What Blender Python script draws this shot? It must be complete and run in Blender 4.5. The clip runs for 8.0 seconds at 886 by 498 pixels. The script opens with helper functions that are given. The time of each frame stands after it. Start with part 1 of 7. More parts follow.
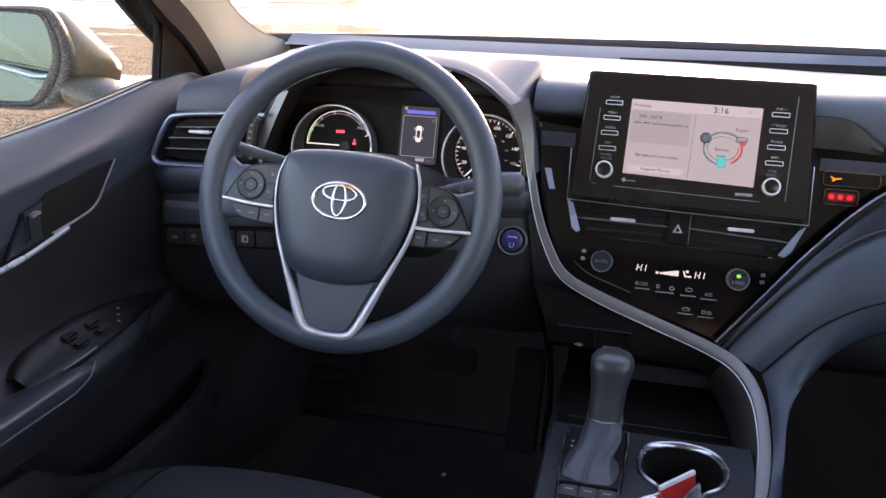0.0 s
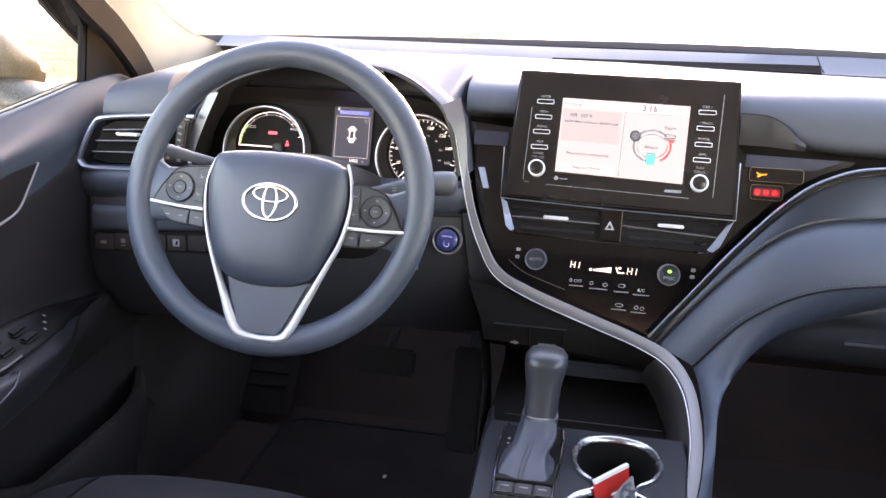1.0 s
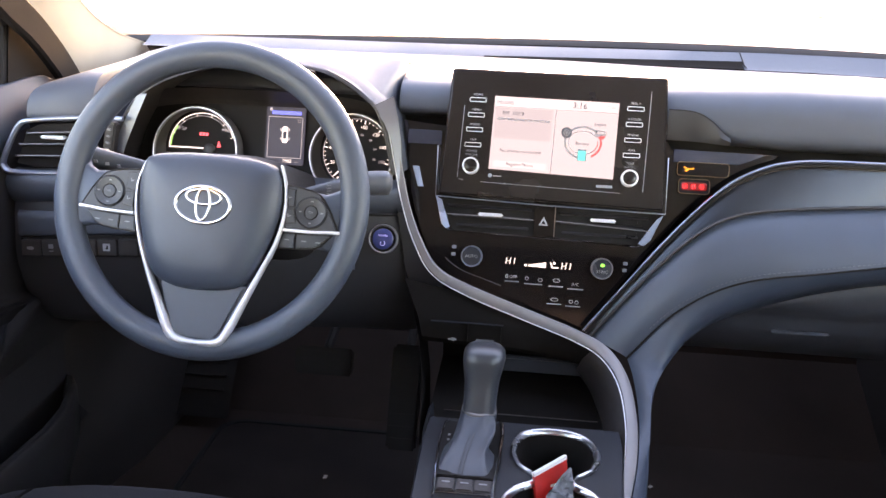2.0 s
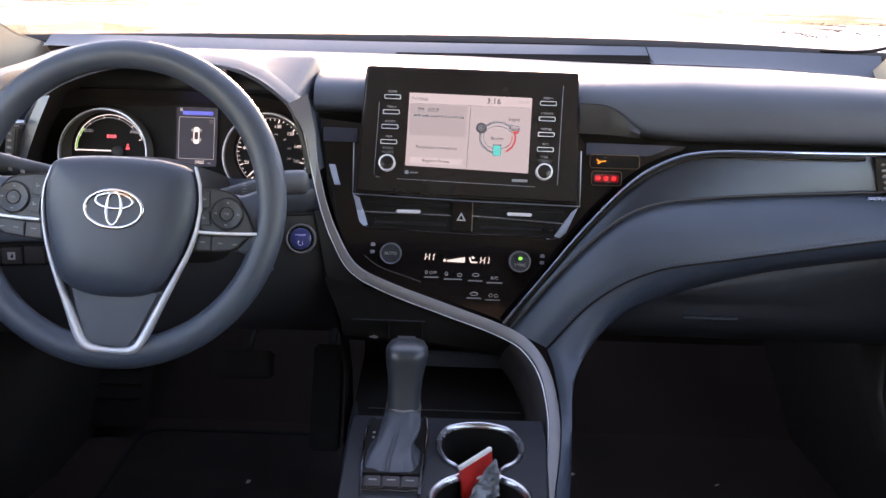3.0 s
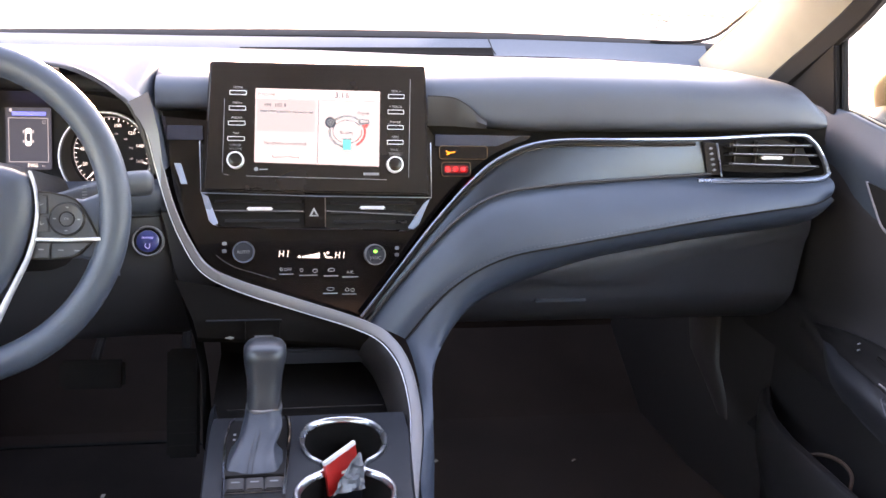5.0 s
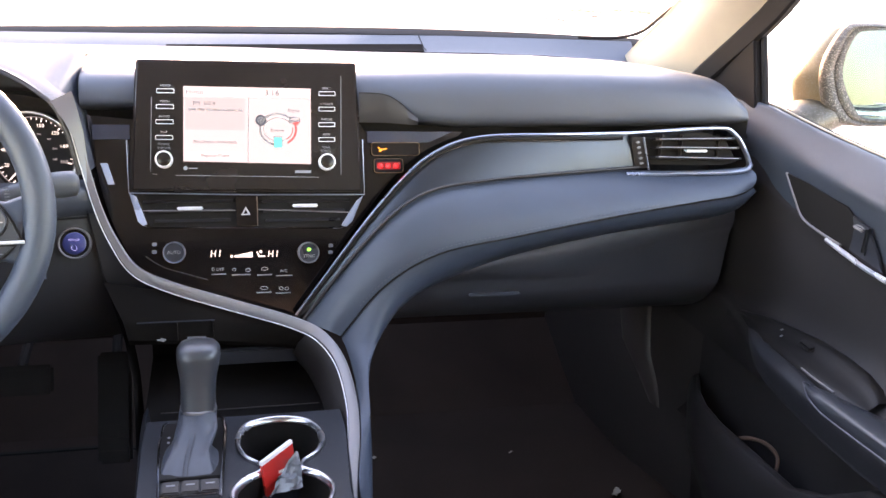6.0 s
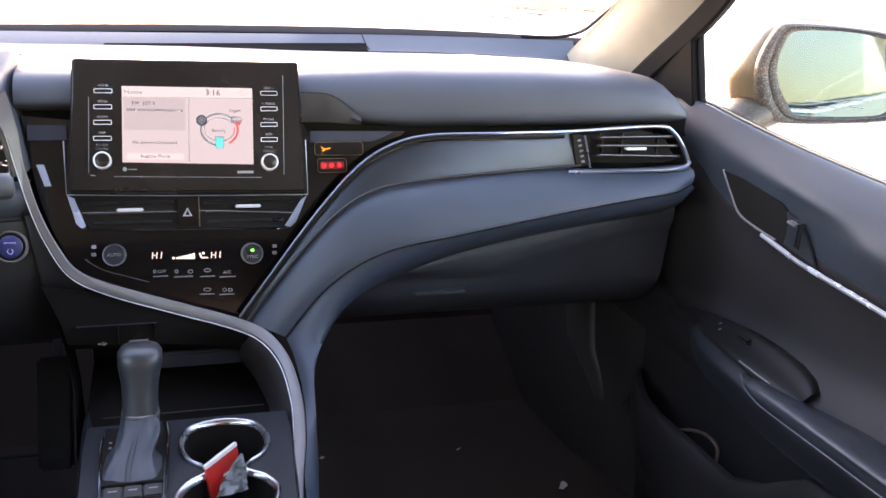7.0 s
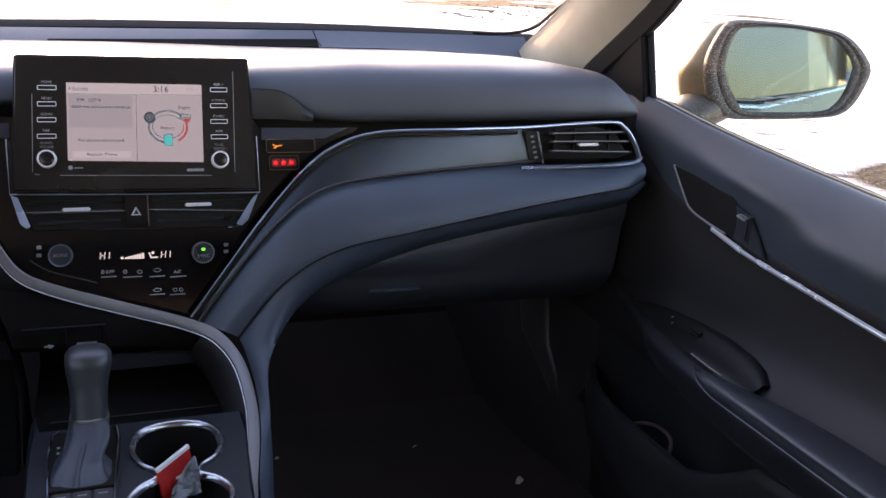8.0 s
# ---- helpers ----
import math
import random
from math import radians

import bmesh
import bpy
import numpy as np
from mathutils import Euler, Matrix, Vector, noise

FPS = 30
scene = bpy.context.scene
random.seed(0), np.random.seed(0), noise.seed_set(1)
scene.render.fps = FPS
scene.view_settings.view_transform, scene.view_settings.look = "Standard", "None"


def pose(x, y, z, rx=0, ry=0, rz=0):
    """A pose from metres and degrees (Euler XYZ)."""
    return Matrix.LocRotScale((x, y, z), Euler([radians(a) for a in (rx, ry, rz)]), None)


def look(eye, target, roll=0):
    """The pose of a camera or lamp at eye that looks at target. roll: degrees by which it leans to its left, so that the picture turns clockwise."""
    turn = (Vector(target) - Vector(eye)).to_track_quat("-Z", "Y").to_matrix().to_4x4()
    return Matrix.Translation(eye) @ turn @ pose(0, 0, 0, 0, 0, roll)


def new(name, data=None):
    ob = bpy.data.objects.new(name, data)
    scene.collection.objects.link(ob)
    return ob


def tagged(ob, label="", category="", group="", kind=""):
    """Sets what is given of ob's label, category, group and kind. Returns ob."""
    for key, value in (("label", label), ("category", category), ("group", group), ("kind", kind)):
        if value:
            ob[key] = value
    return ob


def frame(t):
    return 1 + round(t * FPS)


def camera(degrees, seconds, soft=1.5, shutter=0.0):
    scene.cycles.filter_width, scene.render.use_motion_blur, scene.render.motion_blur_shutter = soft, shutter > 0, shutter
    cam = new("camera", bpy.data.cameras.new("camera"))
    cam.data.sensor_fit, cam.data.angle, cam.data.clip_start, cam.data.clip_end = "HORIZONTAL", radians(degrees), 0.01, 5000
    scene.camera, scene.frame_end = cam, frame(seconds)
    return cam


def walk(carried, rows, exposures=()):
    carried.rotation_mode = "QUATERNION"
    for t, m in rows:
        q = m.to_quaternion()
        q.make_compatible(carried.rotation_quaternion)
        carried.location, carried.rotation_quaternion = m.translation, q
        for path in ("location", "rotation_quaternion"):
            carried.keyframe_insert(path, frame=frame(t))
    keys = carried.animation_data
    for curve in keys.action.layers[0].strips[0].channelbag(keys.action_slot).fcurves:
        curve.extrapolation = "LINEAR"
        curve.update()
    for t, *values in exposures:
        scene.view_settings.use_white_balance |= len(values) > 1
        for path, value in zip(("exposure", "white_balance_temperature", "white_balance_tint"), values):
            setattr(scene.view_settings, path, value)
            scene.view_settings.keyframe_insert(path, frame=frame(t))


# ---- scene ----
cam = camera(51.6, 8.0)
PATH = [
    (0, (-0.041, -1.248, 1.172), (-0.476, 0.617, 0.594), 2.2),
    (0.5, (-0.033, -1.246, 1.166), (-0.41, 0.635, 0.601), 2.3),
    (1, (-0.029, -1.245, 1.169), (-0.345, 0.646, 0.601), 2.3),
    (1.5, (-0.028, -1.247, 1.172), (-0.283, 0.653, 0.603), 2.3),
    (3, (-0.033, -1.251, 1.173), (-0.027, 0.666, 0.603), 2.1),
    (3.5, (-0.032, -1.25, 1.168), (0.056, 0.668, 0.607), 2.0),
    (4, (-0.033, -1.25, 1.168), (0.131, 0.663, 0.608), 2.1),
    (4.5, (-0.034, -1.253, 1.174), (0.209, 0.649, 0.605), 2.2),
    (6, (-0.033, -1.261, 1.177), (0.427, 0.598, 0.6), 2.4),
    (6.5, (-0.028, -1.265, 1.18), (0.486, 0.579, 0.601), 2.5),
    (7, (-0.028, -1.266, 1.18), (0.539, 0.563, 0.603), 2.7),
    (7.5, (-0.029, -1.264, 1.177), (0.587, 0.549, 0.6), 2.8),
    (8, (-0.027, -1.262, 1.179), (0.635, 0.534, 0.6), 3.0),
]
walk(cam, [(t, look(eye, target, roll)) for t, eye, target, roll in PATH],
     exposures=[(t, e + 0.12, k, 36) for t, e, k in ((0.0, 3.65, 7100), (0.5, 4.26, 7300), (1.0, 4.76, 7700), (1.5, 4.74, 7700), (1.9, 4.69, 7700), (2.7, 4.0, 7300), (3.0, 3.85, 7300), (3.5, 3.95, 7300),
                                                 (4.0, 4.6, 7600), (4.5, 4.87, 7700), (6.0, 4.82, 7700), (6.5, 4.77, 7600), (7.0, 4.34, 7400), (7.5, 3.48, 7000), (8.0, 3.3, 7000))])

# ---- world, sun ----
world = bpy.data.worlds.new("world")
scene.world = world
world.use_nodes = True
wn = world.node_tree.nodes
sky = wn.new("ShaderNodeTexSky")
sky.sky_type, sky.sun_disc = "NISHITA", False
SUN_ELEVATION, SUN_AZIMUTH = radians(7.5), radians(-1)
sky.sun_elevation, sky.sun_rotation = SUN_ELEVATION, SUN_AZIMUTH
sky.altitude, sky.dust_density = 250, 1.2
world.node_tree.links.new(sky.outputs[0], wn["Background"].inputs[0])
wn["Background"].inputs[1].default_value = 0.15
sun = new("sun", bpy.data.lights.new("sun", "SUN"))
sun.data.energy, sun.data.angle, sun.data.color = 2.6, radians(0.55), (1.0, 0.77, 0.5)
toward = Vector((math.sin(SUN_AZIMUTH) * math.cos(SUN_ELEVATION), math.cos(SUN_AZIMUTH) * math.cos(SUN_ELEVATION), math.sin(SUN_ELEVATION)))
sun.matrix_world = look(toward * 30, (0, 0, 0))


# ---- materials ----
def mat(name, base, rough=0.5, metal=0.0, vary=0.15, grain=900.0, bump=0.0, patch=9.0, rough_vary=0.1, spec=0.5, coat=0.0, dust=0.0):
    """A surface with fine grain, broad wear in its colour and gloss, and a little relief."""
    m = bpy.data.materials.new(name)
    m.use_nodes = True
    n, l = m.node_tree.nodes, m.node_tree.links
    b = n["Principled BSDF"]
    co = n.new("ShaderNodeTexCoord")
    fine, broad = n.new("ShaderNodeTexNoise"), n.new("ShaderNodeTexNoise")
    fine.inputs["Scale"].default_value, broad.inputs["Scale"].default_value = grain, patch
    fine.inputs["Detail"].default_value, broad.inputs["Detail"].default_value = 3, 6
    for t in (fine, broad):
        l.new(co.outputs["Object"], t.inputs["Vector"])
    ramp = n.new("ShaderNodeMapRange")
    ramp.inputs[1].default_value, ramp.inputs[2].default_value = 0.3, 0.7
    ramp.inputs[3].default_value, ramp.inputs[4].default_value = 1 - vary, 1 + vary
    l.new(broad.outputs["Fac"], ramp.inputs[0])
    mul = n.new("ShaderNodeVectorMath")
    mul.operation = "SCALE"
    mul.inputs[0].default_value = base
    l.new(ramp.outputs[0], mul.inputs["Scale"])
    colour = mul.outputs[0]
    if dust:
        speck = n.new("ShaderNodeTexNoise")
        speck.inputs["Scale"].default_value, speck.inputs["Detail"].default_value = 520, 6
        l.new(co.outputs["Object"], speck.inputs["Vector"])
        cut = n.new("ShaderNodeMapRange")
        cut.inputs[1].default_value, cut.inputs[2].default_value, cut.inputs[4].default_value = 0.54, 0.64, dust
        l.new(speck.outputs["Fac"], cut.inputs[0])
        mix = n.new("ShaderNodeMix")
        mix.data_type = "RGBA"
        mix.inputs[7].default_value = (0.32, 0.29, 0.25, 1)
        l.new(cut.outputs[0], mix.inputs[0])
        l.new(colour, mix.inputs[6])
        colour = mix.outputs[2]
    l.new(colour, b.inputs["Base Color"])
    r = n.new("ShaderNodeMapRange")
    r.inputs[3].default_value, r.inputs[4].default_value = max(0.02, rough - rough_vary), min(1, rough + rough_vary)
    l.new(broad.outputs["Fac"], r.inputs[0])
    l.new(r.outputs[0], b.inputs["Roughness"])
    b.inputs["Metallic"].default_value = metal
    b.inputs["Specular IOR Level"].default_value = spec
    b.inputs["Coat Weight"].default_value = coat
    if bump:
        bp = n.new("ShaderNodeBump")
        bp.inputs["Strength"].default_value, bp.inputs["Distance"].default_value = bump, 0.0006
        l.new(fine.outputs["Fac"], bp.inputs["Height"])
        l.new(bp.outputs[0], b.inputs["Normal"])
    return m


def glow(name, colour, strength, rough=0.25):
    m = bpy.data.materials.new(name)
    m.use_nodes = True
    b = m.node_tree.nodes["Principled BSDF"]
    b.inputs["Base Color"].default_value = (0.01, 0.01, 0.01, 1)
    b.inputs["Roughness"].default_value = rough
    b.inputs["Emission Color"].default_value = (*colour, 1)
    b.inputs["Emission Strength"].default_value = strength
    return m


def pane(name, tint, gloss=1.0):
    """Clear thin glass: light goes straight through, with a mirror sheen that grows towards glancing angles."""
    m = bpy.data.materials.new(name)
    m.use_nodes = True
    n, l = m.node_tree.nodes, m.node_tree.links
    n.remove(n["Principled BSDF"])
    tr, gl, mx, lw = (n.new("ShaderNode" + k) for k in ("BsdfTransparent", "BsdfGlossy", "MixShader", "LayerWeight"))
    tr.inputs[0].default_value = (*tint, 1)
    gl.inputs["Roughness"].default_value = 0.02
    lw.inputs["Blend"].default_value = 0.5
    power, sheen = n.new("ShaderNodeMath"), n.new("ShaderNodeMath")
    power.operation, power.inputs[1].default_value = "POWER", 5.0
    sheen.operation, sheen.inputs[1].default_value, sheen.inputs[2].default_value = "MULTIPLY_ADD", 0.9 * gloss, 0.05 * gloss
    l.new(lw.outputs["Facing"], power.inputs[0])
    l.new(power.outputs[0], sheen.inputs[0])
    l.new(sheen.outputs[0], mx.inputs[0])
    l.new(tr.outputs[0], mx.inputs[1])
    l.new(gl.outputs[0], mx.inputs[2])
    l.new(mx.outputs[0], n["Material Output"].inputs[0])
    return m


SOFT = mat("soft_dash_plastic", (0.048, 0.055, 0.069), 0.5, grain=1400, bump=0.35, vary=0.12, spec=0.5)
SOFT_LOW = mat("stitched_dash_leatherette", (0.0385, 0.0495, 0.069), 0.44, grain=1100, bump=0.3, vary=0.12)
KICK = mat("paler_kick_plastic", (0.033, 0.027, 0.025), 0.42, grain=1500, bump=0.3)
GLOVE = mat("glovebox_plastic", (0.036, 0.0375, 0.043), 0.48, grain=1600, bump=0.3)
HARD = mat("hard_black_plastic", (0.0235, 0.0195, 0.0182), 0.5, grain=1600, bump=0.3)
KNEE = mat("dark_grey_knee_plastic", (0.029, 0.0285, 0.032), 0.5, grain=1600, bump=0.3)
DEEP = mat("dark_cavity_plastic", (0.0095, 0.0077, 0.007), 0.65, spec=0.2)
# near-black, so that the shade of deep places sits in the colour
CAVE = mat("shade_black", (0.0085, 0.0068, 0.006), 0.85, spec=0.06)
DECK_TOP = mat("matt_black_console", (0.0165, 0.018, 0.0225), 0.5, grain=1600, bump=0.3, spec=0.3)
PLATE = mat("dark_switch_plate", (0.0075, 0.0063, 0.006), 0.42, spec=0.22)
PIANO = mat("piano_black", (0.006, 0.005, 0.005), 0.1, rough_vary=0.05, coat=0.3)
# gloss black whose blue-grey base carries the reflection of the sky
SKY_GLOSS = mat("gloss_black_sky_tint", (0.03, 0.034, 0.05), 0.2, vary=0.1, coat=0.3)
WING = mat("pale_blue_satin", (0.42, 0.5, 0.64), 0.26, 0.4)
TRIM_GREY = mat("satin_blue_grey_trim", (0.27, 0.3, 0.37), 0.3, 0.75, vary=0.08)
TRIM_DARK = mat("dark_satin_trim", (0.12, 0.135, 0.165), 0.36, 0.6, vary=0.08)
BEZEL = mat("screen_bezel_black", (0.0115, 0.0083, 0.007), 0.26, rough_vary=0.08, vary=0.2)
SATIN = mat("satin_silver", (0.225, 0.208, 0.208), 0.46, 0.3, vary=0.06)
SILVER = mat("bright_silver_paint", (0.74, 0.74, 0.77), 0.3, 0.25, vary=0.05)
V_SILVER = mat("satin_silver_wheel_trim", (0.52, 0.53, 0.57), 0.37, 0.55, vary=0.12, patch=18)
SATIN_KNOB = mat("satin_knob_ring", (0.8, 0.79, 0.8), 0.3, 0.3)
KNOB_FACE = mat("satin_knob_face", (0.026, 0.029, 0.037), 0.3, 0.3)
INSET = mat("dark_pad_recess", (0.021, 0.0195, 0.021), 0.5, grain=1400, bump=0.3)
CORNER = mat("matt_corner_plastic", (0.011, 0.0095, 0.009), 0.85, grain=1600, bump=0.3, spec=0.08)
BEZEL_SLAT = mat("satin_black_slat", (0.02, 0.018, 0.018), 0.3, spec=0.6)
STALK = mat("grey_stalk_plastic", (0.07, 0.075, 0.085), 0.42, grain=1500, bump=0.3)
CHROME = mat("chrome", (0.6, 0.6, 0.62), 0.08, 1.0, vary=0.05, rough_vary=0.04)
SILL = mat("pale_gold_sill_paint", (0.36, 0.29, 0.2), 0.45, 0.2, vary=0.12)
CUP_RIM = mat("satin_chrome_rim", (0.5, 0.5, 0.52), 0.27, 1.0, vary=0.06)
BEZEL_RING = mat("dark_bronze_ring", (0.27, 0.27, 0.285), 0.32, 0.7)
# golden-brown reflection on the indicator rims, put into the colour
RIM_SHEEN = mat("rim_sheen_brown", (0.20, 0.14, 0.085), 0.3, 0.8, vary=0.05)
BAND = mat("brushed_dark_metal_trim", (0.052, 0.061, 0.072), 0.33, 0.85, vary=0.05, patch=14, rough_vary=0.03, grain=2500, bump=0.15)
LEATHER = mat("wheel_urethane", (0.051, 0.064, 0.087), 0.4, grain=1500, bump=0.4, vary=0.14)
LEATHER_PAD = mat("wheel_pad_plastic", (0.041, 0.052, 0.074), 0.37, grain=1500, bump=0.4, vary=0.12)
KNOB = mat("shift_knob_leather", (0.032, 0.034, 0.039), 0.34, grain=1500, bump=0.3, spec=0.6)
BOOT = mat("shift_boot_leatherette", (0.037, 0.042, 0.053), 0.42, grain=900, bump=0.5)
STONE = mat("dark_stone", (0.055, 0.045, 0.034), 0.9, spec=0.1, vary=0.3)
BEIGE = mat("pillar_fabric_trim", (0.40, 0.332, 0.25), 0.88, grain=900, bump=0.8, vary=0.1)
HEADLINER = mat("headliner_fabric", (0.68, 0.65, 0.6), 0.9, grain=1500, bump=0.4)
CARPET = mat("black_carpet", (0.032, 0.0225, 0.0185), 0.95, grain=700, bump=1.0, vary=0.2, patch=5, spec=0.1)
MAT = mat("floor_mat_pile", (0.021, 0.0165, 0.015), 0.95, grain=500, bump=1.0, vary=0.25, patch=7, spec=0.08)
SEAT = mat("seat_fabric", (0.012, 0.0105, 0.0135), 0.9, grain=900, bump=0.8, vary=0.2)
DOOR_STRIP = mat("bright_door_strip", (0.66, 0.67, 0.7), 0.26, 0.6, vary=0.06)
POD = mat("switch_pod_plastic", (0.019, 0.021, 0.026), 0.4, grain=1500, bump=0.3)
DOOR_SOFT = mat("door_soft_plastic", (0.034, 0.0415, 0.053), 0.45, grain=1400, bump=0.35, vary=0.12, spec=0.24)
DOOR_LOW = mat("door_lower_plastic", (0.0205, 0.0178, 0.0182), 0.5, grain=1600, bump=0.3, spec=0.25)
ARM_SIDE = mat("armrest_side_plastic", (0.013, 0.013, 0.0155), 0.46, grain=1500, bump=0.3, spec=0.26)
# paler brown that stands for the lit edge of the bottle rib
RIB = mat("lit_edge_brown", (0.075, 0.048, 0.036), 0.5, spec=0.3)
SATIN_DIM = mat("dim_satin_seam", (0.10, 0.10, 0.115), 0.4, 0.3)
ARM = mat("armrest_soft_plastic", (0.022, 0.024, 0.03), 0.33, grain=1400, bump=0.3)
RUBBER = mat("black_rubber", (0.012, 0.011, 0.011), 0.8, spec=0.15, grain=1200, bump=0.3)
PEDAL = mat("pedal_rubber", (0.0175, 0.015, 0.014), 0.65, spec=0.2, grain=900, bump=0.4)
PAINT = mat("gold_beige_paint", (0.2, 0.16, 0.1), 0.42, 0.3, dust=0.75, vary=0.2)
# darker copy of the gold-beige paint, for the mirror arms
ARM_PAINT = mat("dusty_dark_gold_paint", (0.06, 0.047, 0.028), 0.45, 0.2, dust=0.35, vary=0.2)
DIRTY = mat("dusty_black_plastic", (0.045, 0.039, 0.033), 0.7, dust=0.7, bump=0.5, grain=600)
MIRROR = mat("mirror_glass", (0.25, 0.37, 0.43), 0.02, 1.0, vary=0.04, rough_vary=0.01, dust=0.06)
RED = mat("red_card", (0.5, 0.02, 0.015), 0.32, vary=0.2, patch=40)
WHITE_CARD = mat("white_card", (0.7, 0.68, 0.66), 0.6)
CLEAR = mat("grey_plastic_wrap", (0.13, 0.135, 0.15), 0.25, patch=60, vary=0.35)
PAPER = mat("paper_scrap", (0.4, 0.37, 0.32), 0.8)
MARK = mat("printed_white", (0.34, 0.33, 0.33), 0.6)
MARK_DIM = mat("printed_grey", (0.2, 0.2, 0.21), 0.6)
BLUE = mat("blue_button", (0.032, 0.042, 0.16), 0.35, coat=0.5)
THREAD = mat("grey_stitching", (0.085, 0.09, 0.105), 0.8)
GLASS = pane("clear_glass", (0.97, 0.98, 0.975), 0.6)
SIDE_GLASS = pane("clear_side_glass", (0.92, 0.97, 0.96), 0.7)
TINTED = pane("tinted_rear_glass", (0.5, 0.62, 0.58))
LIT_WHITE = glow("display_pale_light", (0.80, 0.782, 0.793), 0.042)
LIT_PANEL = glow("display_grey_light", (0.71, 0.703, 0.717), 0.0395)
LIT_BAR = glow("display_title_light", (0.91, 0.88, 0.875), 0.0455)
INK = mat("display_ink", (0.05, 0.05, 0.06), 0.5)
INK_GREY = mat("display_grey_ink", (0.22, 0.2, 0.2), 0.5)
LIT_TEAL = glow("display_teal_light", (0.06, 0.75, 0.7), 0.061)
LIT_RED = glow("red_light", (1.0, 0.03, 0.03), 0.0864)
LIT_RED_SOFT = glow("display_red_light", (0.55, 0.095, 0.095), 0.068)
LIT_RED_WINDOW = glow("red_window_light", (1.0, 0.02, 0.02), 0.0096)
LIT_AMBER = glow("amber_light", (1.0, 0.35, 0.02), 0.0816)
LIT_GREEN = glow("green_light", (0.15, 1.0, 0.1), 0.085)
LIT_DIGIT = glow("white_digit_light", (0.9, 0.88, 0.8), 0.076)
LIT_BLUE = glow("blue_bar_light", (0.1, 0.14, 0.7), 0.079)
LIT_DIM = glow("dim_grey_light", (0.35, 0.35, 0.36), 0.059)
SCREEN_DARK = glow("small_display_dark", (0.055, 0.06, 0.085), 0.046, 0.7)


# ---- helpers for meshes ----
def thing(name, at, label, category, group="", kind=""):
    ob = new(name)
    ob.location = at
    return tagged(ob, label, category, group, kind)


def part(name, bm, material, parent=None, label="", sharp=38, kind=""):
    me = bpy.data.meshes.new(name)
    bmesh.ops.remove_doubles(bm, verts=bm.verts, dist=1e-6)
    bmesh.ops.recalc_face_normals(bm, faces=bm.faces)
    bm.to_mesh(me)
    bm.free()
    me.shade_smooth()
    me.set_sharp_from_angle(angle=radians(sharp))
    me.materials.append(material)
    ob = new(name, me)
    if parent is not None:
        ob.parent = parent
        if parent.type == "EMPTY":
            ob.matrix_parent_inverse = Matrix.Translation(-parent.location)
    return tagged(ob, label, "", "", kind)


def single(name, bm, material, label, category, kind="", group="", sharp=38):
    ob = part(name, bm, material, None, label, sharp)
    return tagged(ob, "", category, group, kind)


def cr(pts, n=8, closed=False):
    """A smooth curve through a few points."""
    p = [Vector(q) for q in pts]
    out, k = [], len(p)
    for i in range(k if closed else k - 1):
        a, b, c, d = ((p[(i + j) % k] for j in (-1, 0, 1, 2)) if closed else
                      (p[max(i - 1, 0)], p[i], p[i + 1], p[min(i + 2, k - 1)]))
        for s in range(n):
            t = s / n
            out.append(0.5 * ((2 * b) + (c - a) * t + (2 * a - 5 * b + 4 * c - d) * t * t + (3 * b - a - 3 * c + d) * t ** 3))
    if not closed:
        out.append(p[-1])
    return out


def even(pts, n):
    """n points at even steps along a line of points."""
    p = [Vector(q) for q in pts]
    d = [0.0]
    for a, b in zip(p, p[1:]):
        d.append(d[-1] + (b - a).length)
    out = []
    for k in range(n):
        s = d[-1] * k / (n - 1)
        i = min(max(j for j in range(len(d)) if d[j] <= s + 1e-12), len(p) - 2)
        out.append(p[i].lerp(p[i + 1], (s - d[i]) / max(d[i + 1] - d[i], 1e-9)))
    return out


def loft(rows, closed=False, caps=False, bm=None):
    """A skin over rows of points of equal count. closed: each row is a ring."""
    bm = bm or bmesh.new()
    vs = [[bm.verts.new(p) for p in r] for r in rows]
    m = len(rows[0])
    for a, b in zip(vs, vs[1:]):
        for j in range(m if closed else m - 1):
            q = (a[j], a[(j + 1) % m], b[(j + 1) % m], b[j])
            bm.faces.new(q)
    if caps and closed:
        bm.faces.new(vs[0])
        bm.faces.new(list(reversed(vs[-1])))
    return bm


def sweep(path, profile, up, closed=False, caps=True, bm=None):
    """A profile of (across, out) points carried along a path; up: where 'out' points, one vector or one for each point."""
    p = [Vector(q) for q in path]
    k = len(p)
    rows = []
    for i in range(k):
        t = (p[(i + 1) % k] - p[i - 1]) if closed else (p[min(i + 1, k - 1)] - p[max(i - 1, 0)])
        t.normalize()
        u = Vector(up[i] if isinstance(up, list) else up)
        s = t.cross(u).normalized()
        u = s.cross(t).normalized()
        rows.append([p[i] + s * a + u * b for a, b in profile])
    if closed:
        rows.append(rows[0])
    return loft(rows, True, caps and not closed, bm)


def ring(r, n=10, ry=None):
    return [(r * math.cos(2 * math.pi * i / n), (ry or r) * math.sin(2 * math.pi * i / n)) for i in range(n)]


def strip(w, h, b=0.25):
    """A flat bar's section with softened edges: w wide, h proud."""
    e = min(w, h) * b
    return [(-w / 2, 0), (-w / 2, h - e), (-w / 2 + e, h), (w / 2 - e, h), (w / 2, h - e), (w / 2, 0)]


